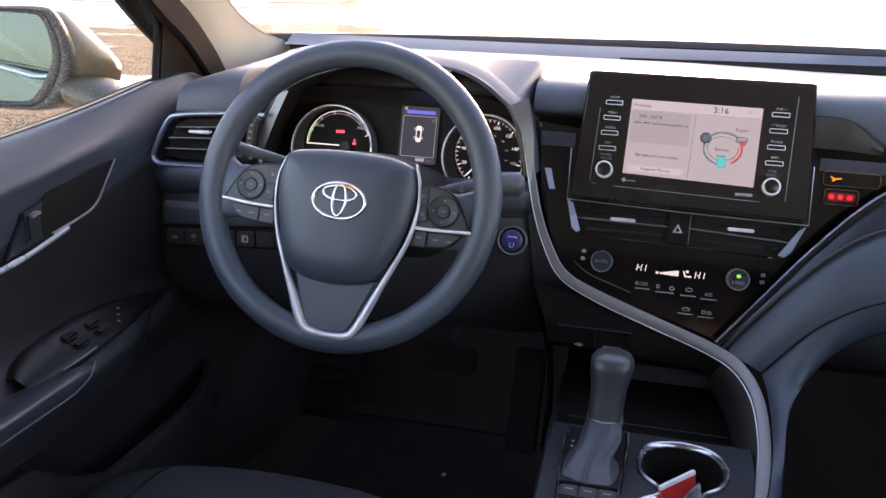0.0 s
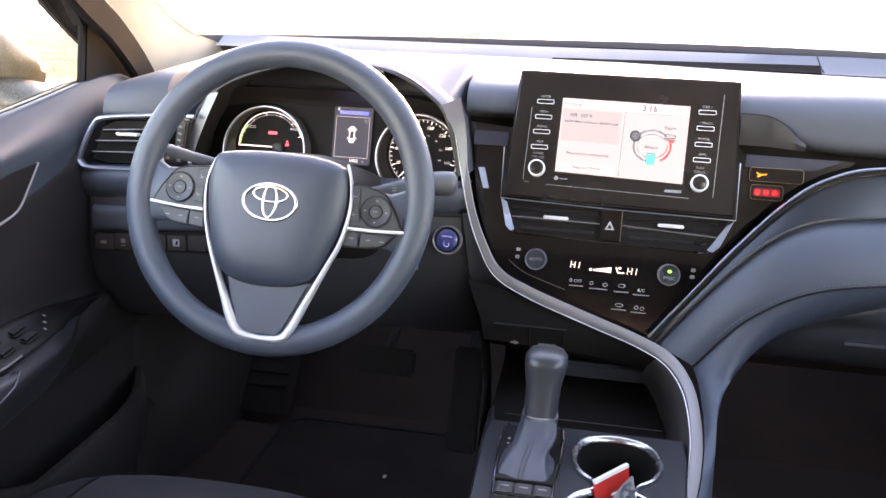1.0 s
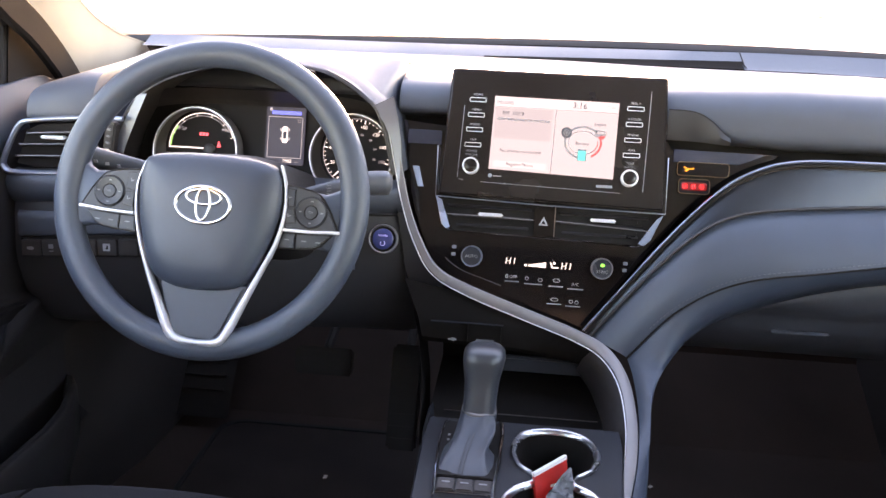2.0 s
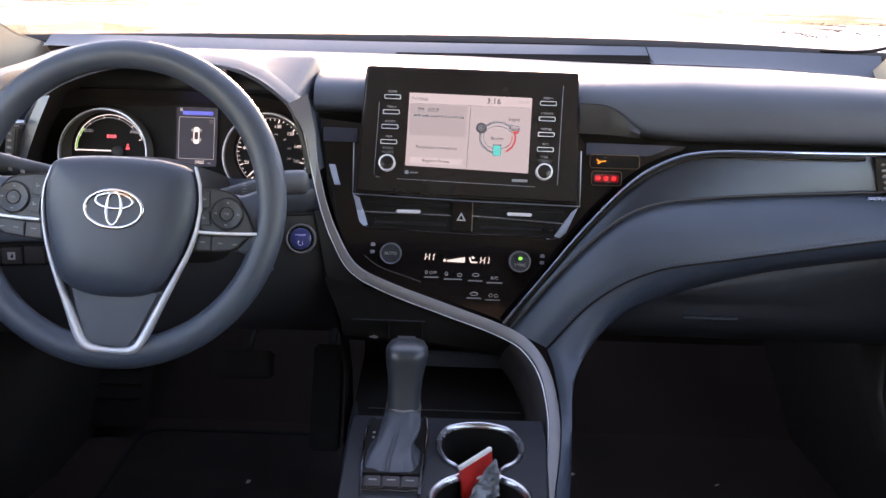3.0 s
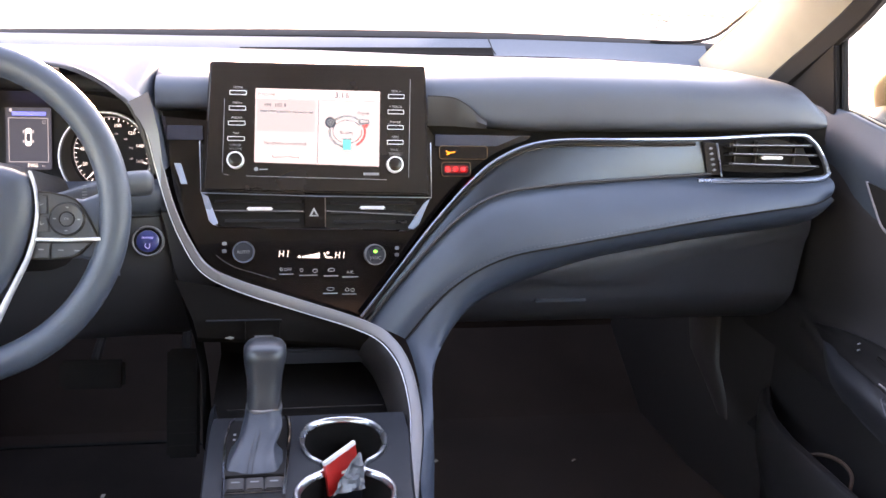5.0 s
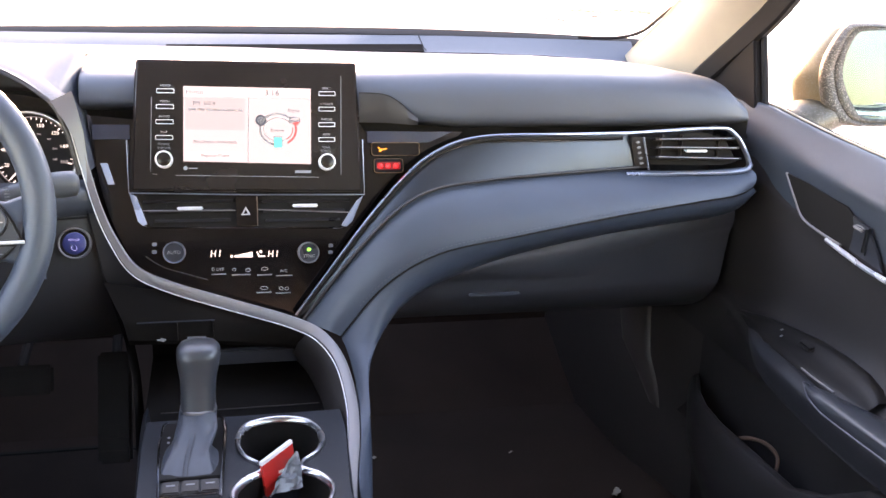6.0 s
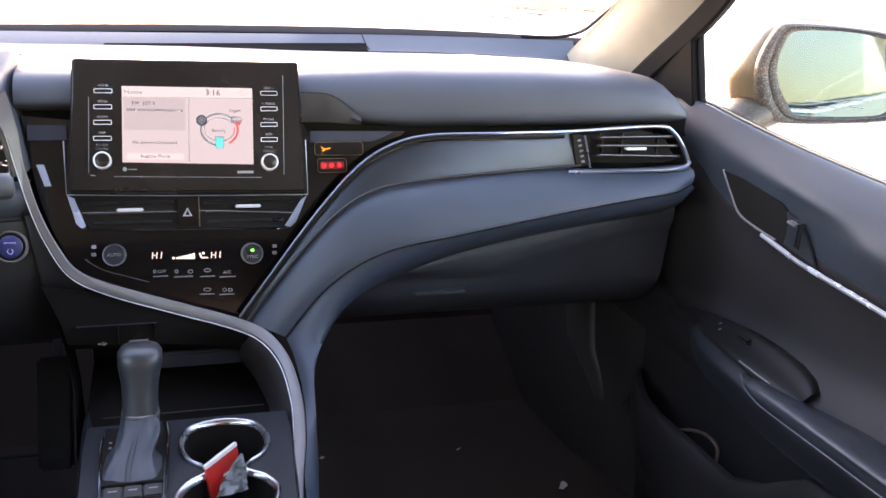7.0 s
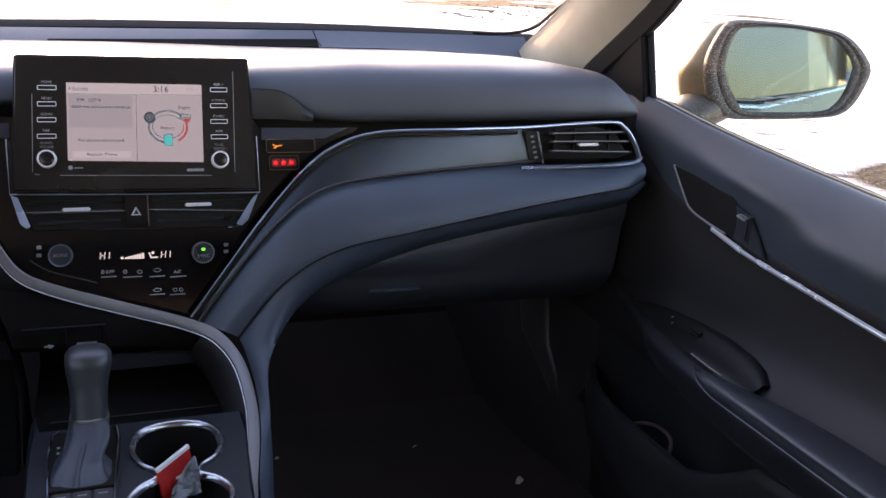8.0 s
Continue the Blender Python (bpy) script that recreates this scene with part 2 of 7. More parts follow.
def prism(outline, depth, bevel=0.0, base=0.0, m=None, bm=None, steps=2):
    """A plate of that outline (u, v) between w = base and base + depth, its front edge rounded."""
    b = bmesh.new()
    f = b.faces.new([b.verts.new((u, v, base)) for u, v in outline])
    if f.normal.z < 0 or f.calc_area() and (f.normal_update() or f.normal.z < 0):
        f.normal_flip()
    top = bmesh.ops.extrude_face_region(b, geom=[f])["geom"]
    tv = [g for g in top if isinstance(g, bmesh.types.BMVert)]
    bmesh.ops.translate(b, verts=tv, vec=(0, 0, depth))
    if bevel:
        ed = [e for e in b.edges if all(v in tv for v in e.verts)]
        bmesh.ops.bevel(b, geom=ed, offset=bevel, segments=steps, affect="EDGES", clamp_overlap=True)
    return blend(bm, b, m)


def blend(bm, other, m=None):
    """Adds a mesh, moved by m, to bm."""
    if m is not None:
        bmesh.ops.transform(other, matrix=m, verts=other.verts)
    if bm is None:
        return other
    me = bpy.data.meshes.new("joined")
    other.to_mesh(me)
    other.free()
    bm.from_mesh(me)
    bpy.data.meshes.remove(me)
    return bm


def rbox(sx, sy, sz, bevel=0.002, m=None, bm=None, steps=2):
    b = bmesh.new()
    bmesh.ops.create_cube(b, size=1)
    bmesh.ops.scale(b, vec=(sx, sy, sz), verts=b.verts)
    if bevel:
        bmesh.ops.bevel(b, geom=b.edges[:], offset=bevel, segments=steps, affect="EDGES", clamp_overlap=True)
    return blend(bm, b, m)


def lathe(profile, n=28, m=None, bm=None, fill=True):
    """Turned round the local w axis from (radius, height) points."""
    rows = [[(r * math.cos(2 * math.pi * i / n), r * math.sin(2 * math.pi * i / n), h) for i in range(n)] for r, h in profile]
    b = loft(rows, True)
    if fill:
        bmesh.ops.holes_fill(b, edges=[e for e in b.edges if e.is_boundary])
    return blend(bm, b, m)


def leaning(o, tilt, roll=0.0):
    """A frame at o whose face looks back to the rear and leans back by tilt degrees: u right, v up, w out."""
    a = radians(tilt)
    m = Matrix(((1, 0, 0, o[0]), (0, math.sin(a), -math.cos(a), o[1]), (0, math.cos(a), math.sin(a), o[2]), (0, 0, 0, 1)))
    return m @ pose(0, 0, 0, 0, 0, roll)


def at(u, v, w=0.0, roll=0.0):
    return pose(u, v, w, 0, 0, roll)


def rect(u0, v0, u1, v1, r=0.0, n=4):
    """A rectangle's outline with rounded corners."""
    if not r:
        return [(u0, v0), (u1, v0), (u1, v1), (u0, v1)]
    out = []
    for cx, cy, a in ((u1 - r, v0 + r, -90), (u1 - r, v1 - r, 0), (u0 + r, v1 - r, 90), (u0 + r, v0 + r, 180)):
        for k in range(n + 1):
            g = radians(a + 90 * k / n)
            out.append((cx + r * math.cos(g), cy + r * math.sin(g)))
    return out


def oval(cx, cy, rx, ry, n=32):
    return [(cx + rx * math.cos(2 * math.pi * i / n), cy + ry * math.sin(2 * math.pi * i / n)) for i in range(n)]


def loop_bar(outline, width, height, m, w=0.0, bm=None):
    """A closed raised bead that follows an outline on a face."""
    p = [Vector((u, v, w)) for u, v in outline]
    return blend(bm, sweep(p, strip(width, height, 0.35), (0, 0, 1), closed=True), m)


def words(text, size, m, material, parent, name="lettering", align="CENTER", shear=0.0):
    cu = bpy.data.curves.new(name, "FONT")
    cu.body, cu.size, cu.align_x, cu.align_y, cu.extrude, cu.shear = text, size, align, "CENTER", 0.0001, shear
    cu.resolution_u = 2
    tmp = bpy.data.objects.new(name, cu)
    me = bpy.data.meshes.new_from_object(tmp)
    bpy.data.objects.remove(tmp)
    me.transform(m)
    me.materials.clear()
    me.materials.append(material)
    ob = new(name, me)
    ob.parent = parent
    if parent.type == "EMPTY":
        ob.matrix_parent_inverse = Matrix.Translation(-parent.location)
    return ob


def ip(x, xs, ys):
    return float(np.interp(x, xs, ys))


# ---- ground and car shell ----
def ground_material():
    m = bpy.data.materials.new("snow_and_gravel")
    m.use_nodes = True
    n, l = m.node_tree.nodes, m.node_tree.links
    b = n["Principled BSDF"]
    co = n.new("ShaderNodeTexCoord")
    big, fine, stone = n.new("ShaderNodeTexNoise"), n.new("ShaderNodeTexNoise"), n.new("ShaderNodeTexVoronoi")
    for t, s, d in ((big, 0.22, 8), (fine, 5, 7)):
        t.inputs["Scale"].default_value, t.inputs["Detail"].default_value = s, d
        l.new(co.outputs["Object"], t.inputs["Vector"])
    stone.inputs["Scale"].default_value = 38
    l.new(co.outputs["Object"], stone.inputs["Vector"])
    cut = n.new("ShaderNodeMapRange")
    cut.inputs[1].default_value, cut.inputs[2].default_value = 0.53, 0.6
    xyz, side = n.new("ShaderNodeSeparateXYZ"), n.new("ShaderNodeMapRange")
    l.new(co.outputs["Object"], xyz.inputs[0])
    side.inputs[1].default_value, side.inputs[2].default_value = -3.5, -1.2
    side.inputs[3].default_value, side.inputs[4].default_value = 0.17, 0.0
    l.new(xyz.outputs["X"], side.inputs[0])
    far = n.new("ShaderNodeMapRange")
    far.inputs[1].default_value, far.inputs[2].default_value = 13.0, 15.5
    far.inputs[3].default_value, far.inputs[4].default_value = 1.0, 0.2
    l.new(xyz.outputs["Y"], far.inputs[0])
    both, more = n.new("ShaderNodeMath"), n.new("ShaderNodeMath")
    both.operation, more.operation = "MULTIPLY", "ADD"
    l.new(side.outputs[0], both.inputs[0])
    l.new(far.outputs[0], both.inputs[1])
    l.new(both.outputs[0], more.inputs[0])
    kept, less = n.new("ShaderNodeMapRange"), n.new("ShaderNodeMath")
    kept.inputs[1].default_value, kept.inputs[2].default_value = 1.5, 5.0
    kept.inputs[3].default_value, kept.inputs[4].default_value = 0.0, 0.11
    l.new(xyz.outputs["X"], kept.inputs[0])
    less.operation = "SUBTRACT"
    l.new(big.outputs["Fac"], less.inputs[0])
    l.new(kept.outputs[0], less.inputs[1])
    l.new(less.outputs[0], more.inputs[1])
    # a second bare stretch ahead
    ahead, near, sum2 = n.new("ShaderNodeVectorMath"), n.new("ShaderNodeMapRange"), n.new("ShaderNodeMath")
    ahead.operation, sum2.operation = "DISTANCE", "ADD"
    ahead.inputs[1].default_value = (17, 39, 0)
    l.new(co.outputs["Object"], ahead.inputs[0])
    near.inputs[1].default_value, near.inputs[2].default_value = 4.0, 17.0
    near.inputs[3].default_value, near.inputs[4].default_value = 0.26, 0.0
    l.new(ahead.outputs["Value"], near.inputs[0])
    l.new(more.outputs[0], sum2.inputs[0])
    l.new(near.outputs[0], sum2.inputs[1])
    # a bare patch beside the passenger door
    beside, close, sum3 = n.new("ShaderNodeVectorMath"), n.new("ShaderNodeMapRange"), n.new("ShaderNodeMath")
    beside.operation, sum3.operation = "DISTANCE", "ADD"
    beside.inputs[1].default_value = (5.7, 2.7, 0)
    l.new(co.outputs["Object"], beside.inputs[0])
    close.inputs[1].default_value, close.inputs[2].default_value = 0.7, 1.6
    close.inputs[3].default_value, close.inputs[4].default_value = 0.3, 0.0
    l.new(beside.outputs["Value"], close.inputs[0])
    l.new(sum2.outputs[0], sum3.inputs[0])
    l.new(close.outputs[0], sum3.inputs[1])
    l.new(sum3.outputs[0], cut.inputs[0])
    grav = n.new("ShaderNodeValToRGB")
    grav.color_ramp.elements[0].color, grav.color_ramp.elements[1].color = (0.010, 0.008, 0.006, 1), (0.095, 0.078, 0.056, 1)
    l.new(stone.outputs["Color"], grav.inputs[0])
    snow = n.new("ShaderNodeValToRGB")
    snow.color_ramp.elements[0].color, snow.color_ramp.elements[1].color = (0.46, 0.50, 0.57, 1), (0.86, 0.87, 0.89, 1)
    worn = n.new("ShaderNodeMapRange")
    worn.inputs[1].default_value, worn.inputs[2].default_value = 0.34, 0.56
    l.new(fine.outputs["Fac"], worn.inputs[0])
    l.new(worn.outputs[0], snow.inputs[0])
    fleck, bare = n.new("ShaderNodeTexNoise"), n.new("ShaderNodeMapRange")
    fleck.inputs["Scale"].default_value, fleck.inputs["Detail"].default_value = 3.0, 8
    l.new(co.outputs["Object"], fleck.inputs["Vector"])
    bare.inputs[1].default_value, bare.inputs[2].default_value = 0.59, 0.67
    l.new(fleck.outputs["Fac"], bare.inputs[0])
    dirt = n.new("ShaderNodeMix")
    dirt.data_type = "RGBA"
    dirt.inputs[7].default_value = (0.16, 0.165, 0.18, 1)
    l.new(bare.outputs[0], dirt.inputs[0])
    l.new(snow.outputs[0], dirt.inputs[6])
    mix = n.new("ShaderNodeMix")
    mix.data_type = "RGBA"
    l.new(cut.outputs[0], mix.inputs[0])
    l.new(dirt.outputs[2], mix.inputs[6])
    # coarse stones in pale sand on the stretch ahead
    lump, heap, there, sand = n.new("ShaderNodeTexNoise"), n.new("ShaderNodeValToRGB"), n.new("ShaderNodeMapRange"), n.new("ShaderNodeMix")
    lump.inputs["Scale"].default_value, lump.inputs["Detail"].default_value, lump.inputs["Roughness"].default_value = 2.2, 5, 0.65
    l.new(co.outputs["Object"], lump.inputs["Vector"])
    heap.color_ramp.elements[0].position, heap.color_ramp.elements[1].position = 0.43, 0.55
    heap.color_ramp.elements[0].color, heap.color_ramp.elements[1].color = (0.035, 0.028, 0.018, 1), (0.085, 0.069, 0.042, 1)
    l.new(lump.outputs["Fac"], heap.inputs[0])
    there.inputs[1].default_value, there.inputs[2].default_value = 14.0, 20.0
    l.new(xyz.outputs["Y"], there.inputs[0])
    sand.data_type = "RGBA"
    l.new(there.outputs[0], sand.inputs[0])
    l.new(grav.outputs[0], sand.inputs[6])
    l.new(heap.outputs[0], sand.inputs[7])
    l.new(sand.outputs[2], mix.inputs[7])
    l.new(mix.outputs[2], b.inputs["Base Color"])
    b.inputs["Roughness"].default_value = 0.9
    b.inputs["Specular IOR Level"].default_value = 0.1
    bp = n.new("ShaderNodeBump")
    bp.inputs["Strength"].default_value, bp.inputs["Distance"].default_value = 0.8, 0.03
    l.new(stone.outputs["Distance"], bp.inputs["Height"])
    # wind-packed crust and trodden hollows
    crust, drift = n.new("ShaderNodeTexNoise"), n.new("ShaderNodeBump")
    crust.inputs["Scale"].default_value, crust.inputs["Detail"].default_value, crust.inputs["Roughness"].default_value = 1.6, 7, 0.6
    l.new(co.outputs["Object"], crust.inputs["Vector"])
    drift.inputs["Strength"].default_value, drift.inputs["Distance"].default_value = 1.0, 0.16
    l.new(crust.outputs["Fac"], drift.inputs["Height"])
    l.new(bp.outputs[0], drift.inputs["Normal"])
    l.new(drift.outputs[0], b.inputs["Normal"])
    return m


g = bmesh.new()
bmesh.ops.create_grid(g, x_segments=60, y_segments=60, size=1500)
single("ground", g, ground_material(), "snow-covered ground with bare gravel patches in low sun", "ground", "structure")

# loose stones and tufts on the bare stretches ahead
rnd = random.Random(23)
stones = bmesh.new()
for lo, hi, near, far_y, count in ((0.262, 0.375, 43.0, 88.0, 420), (0.345, 0.50, 22.0, 34.0, 760)):
    for _ in range(count):
        u, v = rnd.random(), rnd.random()
        y = 1.0 / (1.0 / far_y + (1.0 / near - 1.0 / far_y) * v)
        x = (y + 1.25) * (lo + (hi - lo) * u)
        if noise.noise(Vector((x * 0.8, y * 0.12, 2.0))) < 0.35 * abs(2 * u - 1) - 0.12:
            continue
        r = rnd.uniform(0.016, 0.044) * (y / 30.0) ** 0.7
        m = Matrix.Translation((x, y, r * 0.25)) @ Matrix.Rotation(rnd.uniform(0, 6.28), 4, "Z") @ Matrix.Diagonal((rnd.uniform(0.8, 1.9), rnd.uniform(0.8, 1.6), rnd.uniform(0.5, 1.0), 1))
        for v in bmesh.ops.create_icosphere(stones, subdivisions=1, radius=r, matrix=m)["verts"]:
            v.co += Vector((rnd.uniform(-1, 1), rnd.uniform(-1, 1), rnd.uniform(-0.6, 0.6))) * r * 0.22
single("stones", stones, STONE, "dark loose stones and tufts on thawed ground", "stones", "stuff", sharp=20)

FLOOR_Z, ROOF_Z = 0.30, 1.43
single("floor", rbox(1.5, 3.6, 0.04, 0, pose(0, -0.8, FLOOR_Z - 0.02)), CARPET, "black carpeted car floor with dusty debris", "car floor", "structure")
# toe board that slopes up to the firewall
toe = loft([[(x, 0.42, FLOOR_Z), (x, 0.62, 0.42), (x, 0.66, 0.7), (x, 0.66, 1.03)] for x in (-0.76, 0.76)])
single("firewall", toe, CARPET, "black carpeted toe board below the dashboard", "firewall", "structure")
roof = loft([[(x * w, y, ROOF_Z - 0.05 * abs(x) ** 3 - d) for x in np.linspace(-1, 1, 9)] for y, w, d in
             ((-0.34, 0.58, 0.03), (-0.6, 0.62, 0.0), (-1.4, 0.64, -0.01), (-2.1, 0.6, 0.03))])
bmesh.ops.solidify(roof, geom=roof.faces[:], thickness=0.03)
single("ceiling", roof, HEADLINER, "light fabric headliner under the car roof", "headliner", "structure")
# unseen wall up to the roof, added to keep rear light off the panels
single("wall_rear", rbox(1.56, 0.1, 1.16, 0.02, pose(0, -2.15, 0.87)), SEAT, "unseen full-height rear wall, added to block light from behind", "rear wall", "structure")



def side_rear_wall(s):
    """The body side behind the front door, up to the window line, with its pillar."""
    b = rbox(0.1, 1.1, 0.66, 0.01, pose(s * 0.77, -1.75, 0.62))
    rbox(0.06, 0.16, 0.5, 0.01, pose(s * 0.72, -1.22, 1.17, 0, -s * 10), b)
    rbox(0.06, 0.3, 0.5, 0.01, pose(s * 0.70, -2.3, 1.17, 0, -s * 10), b)
    skin = loft([[(s * x, y, z) for x, z in ((0.82, 0.925), (0.865, 0.86), (0.885, 0.70), (0.87, 0.45), (0.82, 0.28))] for y in (-1.205, -1.6, -2.0, -2.4)])
    pane_out = loft([[(s * 0.812, y, 0.945), (s * 0.79, y, 1.1), (s * 0.735, y, 1.26), (s * 0.66, y, 1.40)] for y in (-1.30, -1.7, -2.1, -2.4)])
    single("window_rear_left" if s < 0 else "window_rear_right", pane_out, TINTED, "dark tinted rear side window", "window", "structure", sharp=80).visible_shadow = False
    post = loft([[(s * 0.816, y, 0.945), (s * 0.795, y, 1.1), (s * 0.74, y, 1.26), (s * 0.665, y, 1.40)] for y in (-1.19, -1.25, -1.31)])
    single("pillar_cover_left" if s < 0 else "pillar_cover_right", post, PIANO, "gloss black centre pillar cover", "pillar", "structure", sharp=80)
    single("wall_skin_left" if s < 0 else "wall_skin_right", skin, PAINT, "gold-beige painted rear body side", "body side", "structure")
    return single("wall_left" if s < 0 else "wall_right", b, BEIGE, "car body side with centre pillar behind the front door", "wall", "structure")


def kick_panel(s):
    """The footwell's side wall ahead of the door."""
    b = loft([[(s * x, y, z) for z in (FLOOR_Z, 0.6, 0.8, 0.985)] for x, y in ((0.755, -0.06), (0.735, 0.03), (0.70, 0.2), (0.68, 0.7))])
    k = single("wall_kick_left" if s < 0 else "wall_kick_right", b, HARD, "black plastic footwell side panel", "kick panel", "structure")
    if s < 0:
        return k
    # raised strip, paler than the panel, on the right side only
    rows = []
    for z, y0, y1, h in ((0.44, 0.10, 0.14, 0.001), (0.48, 0.115, 0.175, 0.006), (0.53, 0.145, 0.235, 0.010), (0.60, 0.155, 0.262, 0.010), (0.70, 0.155, 0.27, 0.008), (0.78, 0.155, 0.27, 0.003)):
        rows.append(cr([(s * (ip(y, (0.03, 0.2, 0.7), (0.735, 0.70, 0.68)) - w), y, z) for y, w in ((y0, -0.002), (y0 + 0.01, h * 0.8), ((y0 + y1) / 2, h * 1.3), (y1 - 0.01, h * 0.8), (y1, -0.002))], 4))
    part("moulding", loft(rows), KICK, k, "paler raised strip on the kick panel", 60)
    return k


kick_panel(-1), kick_panel(1)
side_rear_wall(-1), side_rear_wall(1)


def a_pillar(s):
    dx, dz = (0.042, -0.03) if s < 0 else (0.0, 0.0)
    outer = cr([(0.735, 0.19, 0.985), (0.735, 0.14, 1.03), (0.742, -0.05, 1.158), (0.70, -0.22, 1.28), (0.62, -0.42, 1.42)], 6)
    inner = cr([(0.70, 0.40, 1.0), (0.70, 0.34, 1.045), (0.70, 0.15, 1.155), (0.655, -0.08, 1.29), (0.57, -0.34, 1.42)], 6)
    if s < 0:
        inner = cr([(0.688, 0.40, 1.01), (0.688, 0.365, 1.064), (0.700, 0.28, 1.088), (0.70, 0.15, 1.149), (0.655, -0.08, 1.29), (0.57, -0.34, 1.42)], 6)
        inner = even(inner, len(outer))
    outer, inner = ([p + Vector((dx, 0, dz)) for p in q] for q in (outer, inner))
    rows = []
    for o, i in zip(outer, inner):
        mid = (o + i) / 2 + (Vector((-0.005, -0.004, -0.002)) if s < 0 else Vector((-0.016, -0.006, -0.003)))
        line = cr([o + Vector((0.004, 0.012, 0)), o, mid, i, i + Vector((0.002, 0.002, 0.0)), i + Vector((0.03, 0.010, 0.006))], 5)
        rows.append([(s * p.x, p.y, p.z) for p in line])
    b = loft(rows)
    bmesh.ops.solidify(b, geom=b.faces[:], thickness=0.008)
    ob = single("pillar_left" if s < 0 else "pillar_right", b, BEIGE, "light fabric-covered windshield pillar", "pillar", "structure", sharp=60)
    seal = sweep([(s * (p.x + 0.010), p.y - 0.004, p.z - 0.004) for p in outer], strip(0.034, 0.016), (-s, -0.55, 0))
    part("door_seal", seal, RUBBER, ob, "black rubber door seal")
    return ob


a_pillar(-1), a_pillar(1)
curve = cr([(0.636, 0.432, 1.0685), (0.689, 0.400, 1.071), (0.723, 0.385, 1.078), (0.737, 0.355, 1.092), (0.738, 0.290, 1.122), (0.738, 0.235, 1.146)], 6)
single("trim_glass_border_right", sweep(curve, ring(0.0035, 6), (0, 0, 1)), RUBBER, "thin black border at the windshield corner", "glass border", "structure")

# windshield with its black border at the foot
ws = loft([[(x * w, y - 0.06 * x * x, z) for x in np.linspace(-1, 1, 13)] for y, z, w in
           ((0.53, 1.045, 0.80), (0.38, 1.12, 0.775), (0.1, 1.25, 0.71), (-0.36, 1.43, 0.60))])
wsg = single("window_windshield", ws, GLASS, "clear curved windshield", "windshield", "structure", sharp=80)
wsg.visible_shadow = False
cowl = cr([(-0.79, 0.40, 1.046), (-0.5, 0.46, 1.055), (-0.2, 0.475, 1.0625), (0, 0.48, 1.0675), (0.3, 0.475, 1.0715), (0.5, 0.46, 1.0712), (0.65, 0.43, 1.0695), (0.77, 0.39, 1.068)], 8)
single("cowl_seal", sweep(cowl, [(-0.016, -0.03), (-0.016, -0.004), (-0.006, 0.0), (0.016, -0.002), (0.016, -0.03)], (0, -0.4, 1)), RUBBER,
       "black rubber seal at the foot of the windshield", "seal", "structure")

# ---- dashboard ----
dash = thing("dashboard", (0, 0.1, 0.75), "dark grey soft-touch car dashboard with silver trim", "dashboard")
XS = (-0.712, -0.70, -0.64, -0.612, -0.604, -0.226, -0.214, -0.2, 0.0, 0.15, 0.23, 0.3, 0.5, 0.62, 0.67, 0.70, 0.715)
ZL = (0.93, 0.966, 0.968, 0.970, 1.0, 1.0, 0.99, 0.99, 0.99, 0.983, 0.977, 0.975, 0.982, 0.988, 0.990, 0.990, 0.96)
YF = (-0.06, -0.09, -0.088, -0.08, 0.095, 0.095, 0.012, 0.012, 0.02, 0.012, -0.014, -0.028, -0.062, -0.082, -0.09, -0.085, -0.06)
ZT = (0.985, 1.010, 1.028, 1.031, 1.034, 1.034, 1.034, 1.034, 1.035, 1.037, 1.042, 1.046, 1.049, 1.048, 1.04, 1.015, 0.975)


def dash_row(x):
    zl, yf, zt = ip(x, XS, ZL), ip(x, XS, YF), ip(x, XS, ZT)
    tilt = 0.006 * x
    end = max(0.0, (abs(x) - 0.66) / 0.055) * (0.5 if x < 0 else 1.0)
    zc = 1.05 + tilt - 0.03 * end - ip(x, (0.0, 0.2, 0.5, 0.635, 0.735), (0.0015, 0.0055, 0.0075, 0.014, 0.018))
    return cr([(x, yf + 0.05, zl - 0.012), (x, yf + 0.004, zl), (x, yf, zl + 0.35 * (zt - zl)), (x, yf + 0.012, zl + 0.78 * (zt - zl)),
               (x, yf + 0.045, zt), (x, yf + 0.12, zt + 0.004), (x, 0.22, (zt + zc) / 2), (x, 0.335, zc - 0.004)], 4)


part("upper_pad", loft([dash_row(x) for x in (-0.712, -0.7105, -0.708, -0.70, -0.685, -0.67, -0.64, -0.612, -0.604, -0.5, -0.4, -0.3, -0.226, -0.214, -0.2, -0.1, 0, 0.1, 0.15, 0.19, 0.23, 0.265, 0.3, 0.4,
                                              0.5, 0.56, 0.62, 0.645, 0.67, 0.685, 0.70, 0.71, 0.718)]), SOFT, dash, "dark grey soft upper dash pad", 50)
# sloping defroster panel with its slot, up to the windshield foot
def cowl_z(x):
    return ip(x, (-0.72, -0.2, 0.1, 0.35, 0.72), (1.054, 1.0595, 1.0645, 1.0685, 1.067))


def riser(x):
    """Front and top of the step up to the windshield."""
    y = 0.338 - 0.05 * max(0, abs(x) - 0.6)
    low = ip(x, (0.42, 0.55, 0.635, 0.735), (0, 0.003, 0.009, 0.016))
    return [(x, y, 1.041 + 0.005 * x - low), (x, y + 0.012, 1.045 + 0.007 * x - low), (x, y + 0.045, cowl_z(x)), (x, 0.46 - 0.12 * x * x, cowl_z(x) - 0.009)]


